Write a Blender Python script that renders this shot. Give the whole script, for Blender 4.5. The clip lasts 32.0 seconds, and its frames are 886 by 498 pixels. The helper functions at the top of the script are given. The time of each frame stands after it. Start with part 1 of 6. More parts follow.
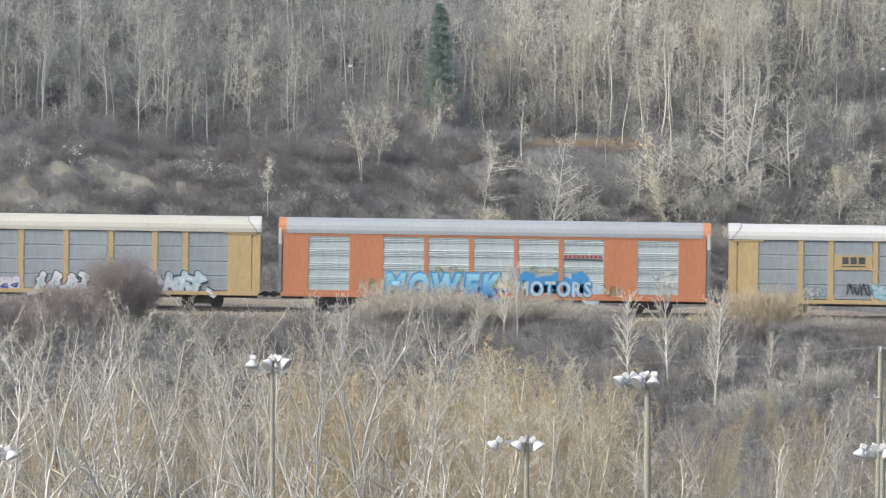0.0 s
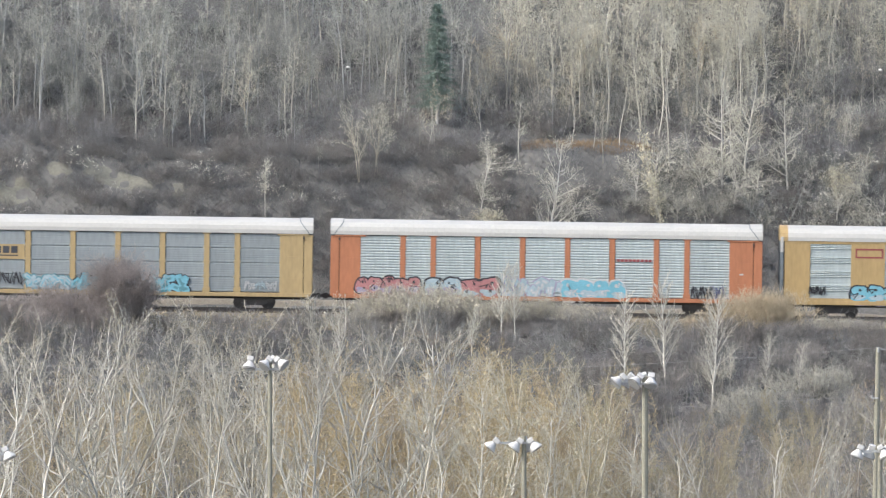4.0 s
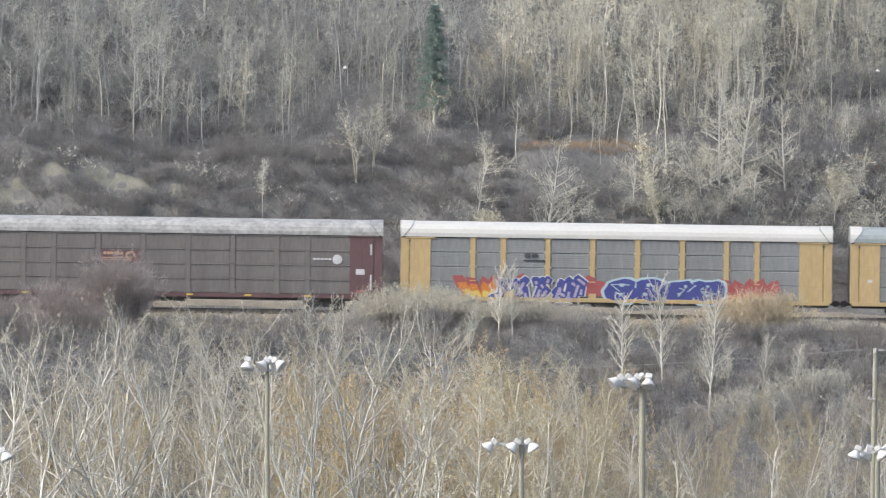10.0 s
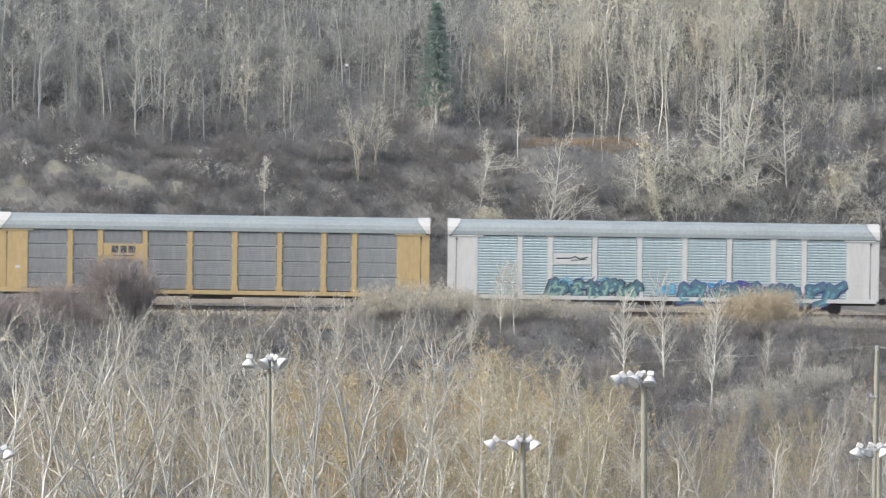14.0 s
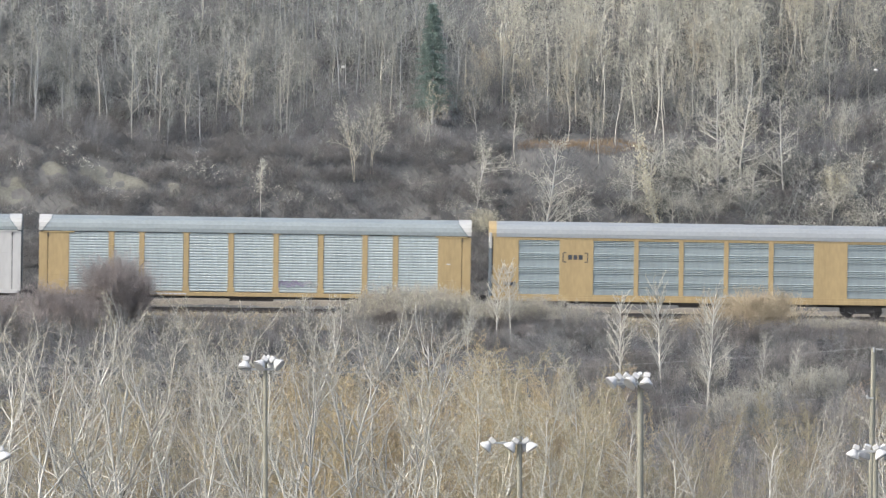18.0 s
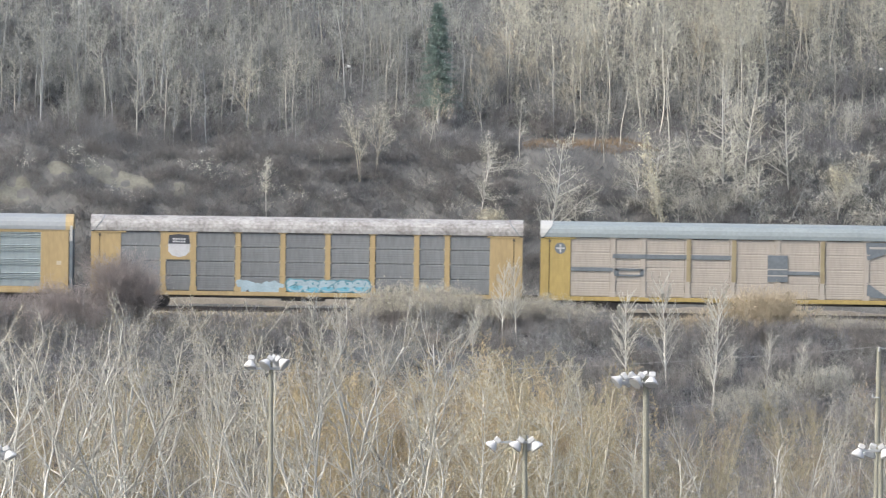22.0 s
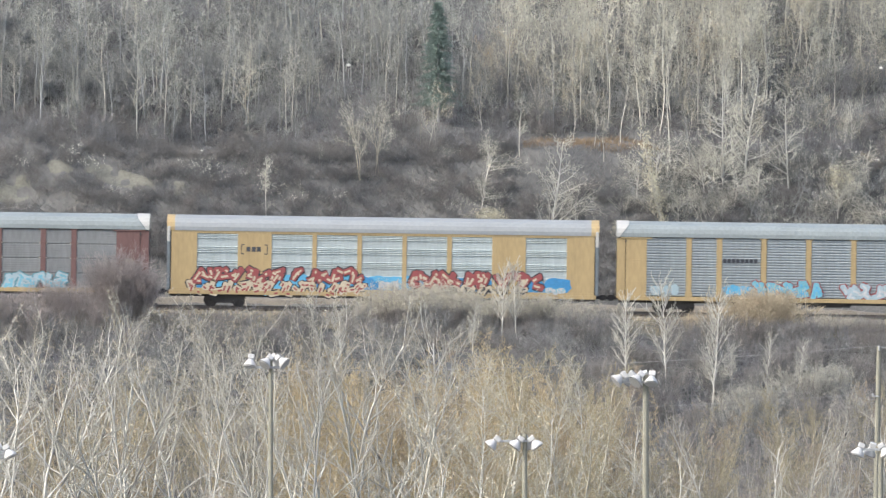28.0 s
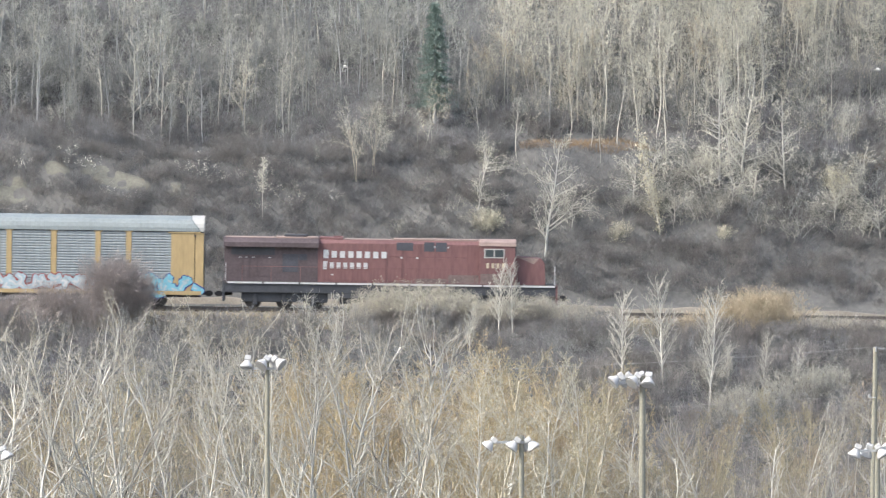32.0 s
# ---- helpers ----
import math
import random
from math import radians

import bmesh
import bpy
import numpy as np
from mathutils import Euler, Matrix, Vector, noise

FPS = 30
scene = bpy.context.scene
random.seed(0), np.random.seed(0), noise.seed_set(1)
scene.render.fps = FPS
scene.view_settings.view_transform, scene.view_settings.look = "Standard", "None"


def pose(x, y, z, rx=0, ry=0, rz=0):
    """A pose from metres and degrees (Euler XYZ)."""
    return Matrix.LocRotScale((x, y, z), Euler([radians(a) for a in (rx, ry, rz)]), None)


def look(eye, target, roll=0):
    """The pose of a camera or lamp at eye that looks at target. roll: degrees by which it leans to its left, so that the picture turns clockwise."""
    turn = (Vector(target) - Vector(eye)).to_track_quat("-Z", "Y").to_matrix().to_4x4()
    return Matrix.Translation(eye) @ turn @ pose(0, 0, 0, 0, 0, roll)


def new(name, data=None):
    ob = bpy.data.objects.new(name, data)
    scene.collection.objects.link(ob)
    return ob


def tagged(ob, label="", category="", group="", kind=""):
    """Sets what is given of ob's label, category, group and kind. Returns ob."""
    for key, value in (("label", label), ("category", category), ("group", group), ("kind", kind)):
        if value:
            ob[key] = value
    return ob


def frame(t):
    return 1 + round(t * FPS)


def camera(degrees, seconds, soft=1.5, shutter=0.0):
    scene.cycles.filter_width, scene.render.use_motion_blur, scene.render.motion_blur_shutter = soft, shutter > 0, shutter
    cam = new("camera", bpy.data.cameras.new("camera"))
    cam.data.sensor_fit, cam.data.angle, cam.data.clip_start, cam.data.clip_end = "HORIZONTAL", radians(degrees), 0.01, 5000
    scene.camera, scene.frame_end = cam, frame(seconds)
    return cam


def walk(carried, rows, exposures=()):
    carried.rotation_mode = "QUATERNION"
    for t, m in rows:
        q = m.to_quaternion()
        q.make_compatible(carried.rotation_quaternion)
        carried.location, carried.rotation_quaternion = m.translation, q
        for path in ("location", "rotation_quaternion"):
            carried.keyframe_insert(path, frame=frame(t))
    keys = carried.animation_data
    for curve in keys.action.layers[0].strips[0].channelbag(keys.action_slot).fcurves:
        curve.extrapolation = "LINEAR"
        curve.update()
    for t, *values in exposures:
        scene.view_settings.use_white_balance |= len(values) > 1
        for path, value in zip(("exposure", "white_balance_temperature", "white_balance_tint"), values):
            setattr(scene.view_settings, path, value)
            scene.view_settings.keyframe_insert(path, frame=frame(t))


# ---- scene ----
FOCAL = 17957.0          # focal length in picture units, for a lens 5 degrees wide
EYE = (0.0, -646.6, 25.0)
cam = camera(5.0, 32.0, 1.2, 0.2)


def sway(t, dx, dy):
    """The tripod's head turns a little: dx, dy are its drift in units of 1 / FOCAL."""
    return t, pose(*EYE, 90 - 1.869 + math.degrees(dy / FOCAL), 0, math.degrees(dx / FOCAL))


walk(cam, [sway(*r) for r in (
    (0, 0.0, 0.0), (0.5, -1.3, -1.5), (1, -3.1, -1.5), (1.5, -4.9, 0.8), (2, -3.1, 1.4), (2.5, -2.9, 0.3), (3, -6.1, 0.1), (3.5, -4.8, 1.5), (5.5, -4.5, 1.5), (6, -6.1, 1.2), (6.5, -6.1, -0.1), (7, -4.6, -1.5), (7.5, -7.6, 0.0), (8, -7.6, 1.3), (8.5, -7.6, 6.1), (9, -9.5, 8.9), (9.5, -7.6, 4.6), (10, -9.2, 3.0), (10.5, -7.6, 0.0), (11, -6.2, 3.1), (11.5, -5.4, 0.0), (12, -4.6, 0.0), (12.5, -4.5, -1.5), (13, -6.1, 0.0), (13.5, -6.1, -1.5), (14, -6.1, -1.4), (14.5, -4.6, 0.0), (16.5, -9.1, 3.1), (17, -8.0, 2.9), (17.5, -10.7, 3.1), (18, -12.6, 1.5), (18.5, -9.5, 1.5), (19, -9.3, 0.1), (19.5, -9.2, 3.0), (20, -4.7, 1.2), (20.5, 0.0, -0.2), (21, -1.9, -0.1), (21.5, -3.1, 0.0), (22, -3.0, 0.2), (22.5, -3.1, 0.1), (23, -3.1, -1.2), (23.5, -6.1, 0.0), (24, -6.1, 0.0), (24.5, -6.1, -3.0), (25, -6.3, -6.1), (25.5, -6.4, -3.0), (27.5, -3.1, 0.1), (28, -3.2, -1.8), (28.5, -4.5, -0.2), (29, -4.3, -1.3), (29.5, -1.5, -1.9), (30, -3.0, -5.4), (30.5, -3.0, -4.7), (31, -3.0, -3.0), (31.5, -6.1, -1.5), (32, -9.1, 0.3))], [
    (0, 0.86), (3.5, 0.86), (6, 0.72), (8, 0.79), (9, 0.84), (10, 0.86), (13, 0.86), (17, 0.84), (21, 0.76), (22, 0.86), (23.5, 0.85), (25, 0.84), (28, 0.93), (30, 0.87), (32, 1.05)])

# ---- world, sun, exposure ----
SUN_ELEVATION, SUN_TURN = radians(44), radians(242)
world = bpy.data.worlds.new("sky")
scene.world = world
world.use_nodes = True
wn = world.node_tree.nodes
sky = wn.new("ShaderNodeTexSky")
sky.sky_type, sky.sun_disc = "NISHITA", False
sky.sun_elevation, sky.sun_rotation = SUN_ELEVATION, SUN_TURN
sky.air_density, sky.dust_density, sky.ozone_density = 1.0, 3.5, 1.0
wn["Background"].inputs["Strength"].default_value = 0.15
world.node_tree.links.new(sky.outputs[0], wn["Background"].inputs["Color"])
sun = new("sun", bpy.data.lights.new("sun", "SUN"))
sun.data.energy, sun.data.angle, sun.data.color = 1.55, radians(12), (1.0, 0.98, 0.915)
sun.matrix_world = look((0, 0, 0), (-math.sin(SUN_TURN) * math.cos(SUN_ELEVATION), -math.cos(SUN_TURN) * math.cos(SUN_ELEVATION), -math.sin(SUN_ELEVATION)))

GRADE = 0.0145           # the line falls to the east
TILT = math.degrees(math.atan(GRADE))


# ---- materials ----
def material(name, color, rough=0.7, metal=0.0, vary=0.25, scale=1.2, fine=14.0, bump=0.0, island=0.0, random_ob=0.0, streak=False, tint=None):
    """A surface with stains at two scales, optional relief, and a tone that may differ from piece to piece."""
    m = bpy.data.materials.new(name)
    m.use_nodes = True
    n, l = m.node_tree.nodes, m.node_tree.links
    b = n["Principled BSDF"]
    b.inputs["Roughness"].default_value, b.inputs["Metallic"].default_value = rough, metal
    co = n.new("ShaderNodeTexCoord")
    mp = n.new("ShaderNodeMapping")
    mp.inputs["Scale"].default_value = (1.0, 1.0, 0.22) if streak else (1, 1, 1)
    l.new(co.outputs["Object"], mp.inputs["Vector"])
    tones = []
    for s, d in ((scale, 4.0), (fine, 3.0)):
        t = n.new("ShaderNodeTexNoise")
        t.inputs["Scale"].default_value, t.inputs["Detail"].default_value = s, d
        l.new(mp.outputs[0], t.inputs["Vector"])
        tones.append(t.outputs["Fac"])
    mix = n.new("ShaderNodeMath")
    mix.operation = "ADD"
    l.new(tones[0], mix.inputs[0])
    l.new(tones[1], mix.inputs[1])
    value = mix.outputs[0]
    if island or random_ob:
        src = n.new("ShaderNodeNewGeometry").outputs["Random Per Island"] if island else n.new("ShaderNodeObjectInfo").outputs["Random"]
        k = n.new("ShaderNodeMath")
        k.operation = "MULTIPLY_ADD"
        l.new(src, k.inputs[0])
        k.inputs[1].default_value = island or random_ob
        l.new(value, k.inputs[2])
        value = k.outputs[0]
    r = n.new("ShaderNodeMapRange")
    r.inputs["From Min"].default_value, r.inputs["From Max"].default_value = 0.65, 1.35 + (island or random_ob)
    l.new(value, r.inputs["Value"])
    c = n.new("ShaderNodeMix")
    c.data_type = "RGBA"
    lo = [x * (1 - vary) for x in color]
    hi = [min(1.0, x * (1 + vary)) for x in (tint or color)]
    c.inputs["A"].default_value, c.inputs["B"].default_value = (*lo, 1), (*hi, 1)
    l.new(r.outputs[0], c.inputs["Factor"])
    l.new(c.outputs["Result"], b.inputs["Base Color"])
    if bump:
        u = n.new("ShaderNodeBump")
        u.inputs["Strength"].default_value, u.inputs["Distance"].default_value = bump, 0.02
        l.new(tones[1], u.inputs["Height"])
        l.new(u.outputs[0], b.inputs["Normal"])
    return m


# earth, brown and umber twigs are lifted and greyed to paint in distance haze
EARTH = material("hazed_leaf_litter_and_grass", (0.106, 0.109, 0.107), 0.95, vary=0.3, scale=0.25, fine=3.0, bump=0.4, tint=(0.126, 0.125, 0.119))
SAND = material("sandy_earth", (0.150, 0.150, 0.125), 0.95, vary=0.25, scale=0.7, fine=6.0, bump=0.5, tint=(0.175, 0.172, 0.145))
BALLAST = material("limestone_ballast", (0.205, 0.195, 0.175), 0.9, vary=0.35, scale=0.8, fine=12.0, bump=0.9)
TIE = material("creosoted_wood", (0.09, 0.075, 0.06), 0.85, vary=0.4, random_ob=0.4)
RAIL = material("worn_rail_steel", (0.16, 0.145, 0.135), 0.5, 0.6, vary=0.3)
TAN_EARTH = material("tan_dirt", (0.215, 0.195, 0.16), 0.95, vary=0.25, scale=0.9, fine=8.0, bump=0.5)
LEAF_CREAM = material("pale_withered_leaves", (0.62, 0.58, 0.44), 0.9, vary=0.25, island=0.8)
OLIVE = material("olive_leaves", (0.22, 0.21, 0.09), 0.9, vary=0.3, island=0.8)
BUD = material("olive_buff_buds", (0.40, 0.36, 0.22), 0.9, vary=0.3, island=0.7)
DRY_GRASS = material("dry_straw_grass", (0.225, 0.20, 0.15), 0.9, vary=0.35, island=0.6, tint=(0.40, 0.35, 0.25))
ORANGE_GRASS = material("rusty_bracken", (0.24, 0.18, 0.12), 0.9, vary=0.3, island=0.6)
BARK_PALE = material("pale_birch_bark", (0.52, 0.505, 0.45), 0.8, vary=0.3, scale=1.5, fine=9.0, random_ob=0.3, bump=0.3)
BARK_WHITE = material("white_birch_bark", (0.64, 0.625, 0.575), 0.8, vary=0.2, scale=1.5, fine=9.0, random_ob=0.2, bump=0.3)
BARK_CREAM = material("cream_poplar_bark", (0.56, 0.52, 0.42), 0.8, vary=0.25, scale=1.5, fine=9.0, random_ob=0.3, bump=0.3)
BARK_GREY = material("grey_aspen_bark", (0.42, 0.43, 0.425), 0.85, vary=0.35, scale=1.5, fine=9.0, random_ob=0.4, bump=0.3)
TWIG_GREY = material("grey_twigs", (0.34, 0.345, 0.337), 0.85, vary=0.3, island=0.7, tint=(0.43, 0.435, 0.415))
TWIG_PALE = material("pale_twigs", (0.56, 0.545, 0.48), 0.85, vary=0.3, island=0.7)
TWIG_HILL = material("silvery_twigs", (0.54, 0.55, 0.49), 0.85, vary=0.3, island=0.7)
SEED_WHITE = material("whitish_seed_heads", (0.72, 0.70, 0.62), 0.95, vary=0.2, island=0.7)
TWIG_CREAM = material("cream_grey_twigs", (0.68, 0.665, 0.575), 0.85, vary=0.3, island=0.7)
TWIG_COOL = material("cool_grey_twigs", (0.40, 0.415, 0.39), 0.85, vary=0.3, island=0.7)
TAN_FLUFF = material("pale_tan_leaves", (0.55, 0.47, 0.345), 0.9, vary=0.12, island=0.3)
TWIG_BUFF = material("buff_twigs", (0.49, 0.44, 0.31), 0.85, vary=0.3, island=0.7)
TWIG_OCHRE = material("ochre_twigs", (0.50, 0.405, 0.25), 0.85, vary=0.3, island=0.7, tint=(0.62, 0.52, 0.34))
TWIG_FAWN = material("fawn_twigs", (0.46, 0.38, 0.28), 0.85, vary=0.3, island=0.7)
TWIG_TAN = material("warm_tan_twigs", (0.64, 0.60, 0.48), 0.85, vary=0.3, island=0.7)
TWIG_UMBER = material("hazed_umber_twigs", (0.27, 0.256, 0.245), 0.9, vary=0.3, island=0.7)
TWIG_SLATE = material("slate_grey_twigs", (0.30, 0.30, 0.31), 0.9, vary=0.3, island=0.7)
TWIG_ROSE = material("rosy_brown_twigs", (0.43, 0.388, 0.37), 0.9, vary=0.3, island=0.7)
BARK_DIM = material("greenish_grey_bark", (0.33, 0.325, 0.29), 0.85, vary=0.35, scale=1.5, fine=9.0, random_ob=0.4, bump=0.3)
PEACH_LEAF = material("peach_withered_leaves", (0.56, 0.43, 0.28), 0.9, vary=0.25, island=0.8)
TWIG_SPUR = material("buff_grey_spurs", (0.51, 0.47, 0.385), 0.85, vary=0.3, island=0.7)
TWIG_BROWN = material("hazed_brown_twigs", (0.245, 0.246, 0.248), 0.9, vary=0.3, island=0.7)
TWIG_PLUM = material("plum_brown_twigs", (0.40, 0.375, 0.36), 0.9, vary=0.3, island=0.7)
SEED = material("cream_seed_fluff", (0.53, 0.505, 0.405), 0.95, vary=0.2, island=0.7)
LEAF_TAN = material("withered_tan_leaves", (0.45, 0.38, 0.275), 0.9, vary=0.3, island=0.8)
# needles far paler than spruce: distance haze is put into their colour
NEEDLES = material("hazed_spruce_needles", (0.24, 0.325, 0.29), 0.85, vary=0.3, island=0.7, tint=(0.30, 0.375, 0.34))
POLE_WOOD = material("weathered_grey_green_pole", (0.285, 0.275, 0.22), 0.9, vary=0.25, scale=0.6, fine=12, bump=0.4)
LAMP_WHITE = material("white_enamel", (0.56, 0.555, 0.54), 0.45, vary=0.08)
LAMP_GREY = material("galvanised_fitting", (0.45, 0.46, 0.46), 0.5, 0.4, vary=0.2)
LAMP_LENS = material("smoky_lens", (0.46, 0.455, 0.43), 0.25, vary=0.15)
WIRE_M = material("weathered_cable", (0.42, 0.42, 0.41), 0.6, 0.3, vary=0.1)

# the yellow and the orange are desaturated: distance haze mixed into the paint colour
YELLOW = material("hazed_railway_yellow", (0.41, 0.308, 0.158), 0.6, vary=0.16, scale=0.5, fine=7, streak=True)
MUSTARD = material("mustard_yellow_paint", (0.40, 0.30, 0.11), 0.6, vary=0.18, scale=0.5, fine=7, streak=True)
OCHRE = material("ochre_yellow_paint", (0.41, 0.292, 0.135), 0.6, vary=0.16, scale=0.5, fine=7, streak=True)
ORANGE = material("hazed_orange_paint", (0.42, 0.172, 0.088), 0.6, vary=0.16, scale=0.5, fine=7, streak=True)
BROWN = material("faded_maroon_brown_paint", (0.109, 0.064, 0.068), 0.7, vary=0.2, scale=0.5, fine=7, streak=True)
BROWN_PANEL = material("dull_grey_brown_panel", (0.140, 0.131, 0.127), 0.75, vary=0.2, scale=0.6, fine=6, streak=True)
OXIDE = material("oxide_red_paint", (0.158, 0.090, 0.084), 0.7, vary=0.22, scale=0.5, fine=7, streak=True)
WHITE = material("off_white_paint", (0.50, 0.50, 0.49), 0.6, vary=0.1, scale=0.5, fine=6, streak=True)
CREAM = material("cream_painted_panel", (0.40, 0.36, 0.31), 0.7, vary=0.12, scale=0.5, fine=6, streak=True)
CREAM_MARK = material("chalky_cream_marking", (0.42, 0.40, 0.37), 0.7, vary=0.12)
POST_DULL = material("dull_olive_brown_paint", (0.30, 0.25, 0.15), 0.7, vary=0.25, scale=0.5, fine=7, streak=True)
SLATE = material("slate_blue_paint", (0.158, 0.182, 0.20), 0.7, vary=0.2, scale=0.6, fine=6)
ZINC = material("bright_galvanised_sheet", (0.29, 0.34, 0.35), 0.5, 0.15, vary=0.16, scale=0.7, fine=7, random_ob=0.25, streak=True)
ZINC_BRIGHT = material("clean_galvanised_sheet", (0.40, 0.455, 0.46), 0.5, 0.1, vary=0.2, scale=0.8, fine=7, random_ob=0.2, streak=True)
ZINC_DULL = material("dull_galvanised_sheet", (0.265, 0.30, 0.315), 0.6, 0.15, vary=0.2, scale=0.7, fine=7, random_ob=0.3, streak=True)
ZINC_DARK = material("darkened_galvanised_sheet", (0.20, 0.21, 0.215), 0.65, 0.1, vary=0.25, scale=0.8, fine=7, random_ob=0.3, streak=True)
ZINC_BLUE = material("pale_blue_sheet", (0.335, 0.41, 0.43), 0.6, 0.1, vary=0.15, scale=0.7, fine=7, random_ob=0.2, streak=True)
ROOF_WHITE = material("white_roof_sheet", (0.46, 0.46, 0.44), 0.55, vary=0.08, scale=0.4, fine=5)
ROOF_CREAM = material("yellowed_white_roof_sheet", (0.40, 0.395, 0.34), 0.6, vary=0.08, scale=0.4, fine=5)
ROOF_GREY = material("pale_grey_roof_sheet", (0.25, 0.285, 0.29), 0.55, 0.1, vary=0.14, scale=0.4, fine=5)
ROOF_BLUE = material("silvery_roof_sheet", (0.295, 0.315, 0.322), 0.5, 0.1, vary=0.1, scale=0.4, fine=5)
ROOF_RUST = material("patchy_rusting_roof", (0.27, 0.25, 0.235), 0.7, vary=0.35, scale=1.1, fine=5, tint=(0.34, 0.335, 0.325))
ROOF_PATCH = material("patched_weathered_roof", (0.235, 0.24, 0.235), 0.65, vary=0.25, scale=1.3, fine=4, tint=(0.31, 0.315, 0.31))
CLIP = material("pale_steel_clip", (0.42, 0.40, 0.34), 0.6, 0.1, vary=0.2)
# near-black for the wagons' solid core: shade in the gaps, put into colour
DARK = material("shade_black_core", (0.05, 0.05, 0.052), 0.9, vary=0.3)
STEEL = material("grimy_underframe_steel", (0.085, 0.08, 0.078), 0.8, 0.1, vary=0.35)
BLUEGREY = material("blue_grey_door_end", (0.150, 0.176, 0.195), 0.7, vary=0.2)
BLACK_P = material("black_paint", (0.052, 0.057, 0.067), 0.6, vary=0.3)
# engine red is greyed to carry the distance haze in its colour
LOCO_RED = material("hazed_engine_red", (0.152, 0.077, 0.079), 0.6, vary=0.2, scale=0.45, fine=6, streak=True, tint=(0.185, 0.094, 0.092))
LOCO_GRIME = material("grey_brown_road_dust", (0.17, 0.13, 0.125), 0.9, vary=0.3, scale=1.2, fine=6)
LOCO_DARK = material("sooty_red", (0.098, 0.076, 0.082), 0.65, vary=0.3, scale=0.6, fine=6)
# pale tone paints top light onto the engine's roofs; also the nose chevron's colour
LOCO_ROOF = material("pinkish_lit_roof_and_chevron", (0.30, 0.225, 0.20), 0.7, vary=0.25)
GRILLE = material("dark_grille", (0.068, 0.072, 0.088), 0.7, vary=0.3)
GLASS = material("dark_cab_glass", (0.06, 0.075, 0.08), 0.1, vary=0.1)


def paint(name, color):
    return material(name + "_spray_paint", color, 0.65, vary=0.18, scale=1.3, fine=9)


def fade_paint(name, low, high, z0, z1):
    """Spray paint blended from one colour at the foot of the letters to another at their top."""
    m = paint(name, high)
    n, l = m.node_tree.nodes, m.node_tree.links
    b = n["Principled BSDF"]
    grain = b.inputs["Base Color"].links[0].from_socket
    xyz, ramp, mix, co = n.new("ShaderNodeSeparateXYZ"), n.new("ShaderNodeMapRange"), n.new("ShaderNodeMix"), n.new("ShaderNodeTexCoord")
    l.new(co.outputs["Object"], xyz.inputs[0])
    l.new(xyz.outputs["Z"], ramp.inputs["Value"])
    ramp.inputs["From Min"].default_value, ramp.inputs["From Max"].default_value = z0, z1
    mix.data_type = "RGBA"
    mix.inputs["A"].default_value = (*low, 1)
    l.new(ramp.outputs[0], mix.inputs["Factor"])
    l.new(grain, mix.inputs["B"])
    l.new(mix.outputs["Result"], b.inputs["Base Color"])
    return m


P_SKY, P_BLUE, P_NAVY = paint("sky_blue", (0.172, 0.429, 0.530)), paint("blue", (0.047, 0.234, 0.468)), paint("navy", (0.047, 0.058, 0.218))
P_WHITE, P_BLACK, P_RED = paint("white", (0.515, 0.523, 0.530)), paint("black", (0.039, 0.039, 0.047)), paint("red", (0.290, 0.075, 0.075))
P_CREAM, P_GREEN, P_TEAL = paint("cream", (0.515, 0.452, 0.335)), paint("olive", (0.257, 0.289, 0.172)), paint("teal", (0.109, 0.265, 0.312))
P_DEEP, P_SALMON = paint("deep_teal", (0.075, 0.145, 0.19)), paint("salmon", (0.46, 0.30, 0.21))
P_ROSE = paint("rose", (0.42, 0.19, 0.19))
P_FLAME, P_YELLOW, P_LILAC = paint("flame", (0.484, 0.172, 0.039)), paint("yellow", (0.546, 0.406, 0.078)), paint("lilac", (0.328, 0.296, 0.406))
P_FADE = fade_paint("cyan_to_blue", (0.03, 0.17, 0.42), (0.24, 0.50, 0.60), 1.0, 2.2)
P_PALE, P_CYAN, P_MINT = paint("pale_blue", (0.351, 0.452, 0.499)), paint("cyan", (0.109, 0.390, 0.608)), paint("mint", (0.218, 0.351, 0.281))


# ---- mesh helpers ----
def mesh_of(name, verts, faces, mats=()):
    me = bpy.data.meshes.new(name)
    me.from_pydata([tuple(v) for v in verts], [], [tuple(f) for f in faces])
    for m in mats:
        me.materials.append(m)
    me.update()
    return me


def fast_mesh(name, verts, tris, mat):
    """A large triangle mesh straight from arrays."""
    me = bpy.data.meshes.new(name)
    verts, tris = np.asarray(verts, np.float32), np.asarray(tris, np.int32)
    me.vertices.add(len(verts))
    me.vertices.foreach_set("co", verts.ravel())
    me.loops.add(tris.size)
    me.loops.foreach_set("vertex_index", tris.ravel())
    me.polygons.add(len(tris))
    me.polygons.foreach_set("loop_start", np.arange(0, tris.size, 3, dtype=np.int32))
    me.materials.append(mat)
    me.update(calc_edges=True)
    return me


def part(name, data, mat, parent, label="", at=None):
    """Links a mesh, or a bmesh, as one object under a thing or a part."""
    if isinstance(data, bmesh.types.BMesh):
        me = bpy.data.meshes.new(name)
        data.to_mesh(me)
        data.free()
        data = me
    if mat and not data.materials:
        data.materials.append(mat)
    ob = new(name, data)
    ob.parent = parent
    if at is not None:
        ob.matrix_basis = at
    return tagged(ob, label)


def thing(name, label, category, group="", m=None):
    ob = tagged(new(name), label, category, group)
    ob.empty_display_size = 0.2
    if m is not None:
        ob.matrix_basis = m
    return ob


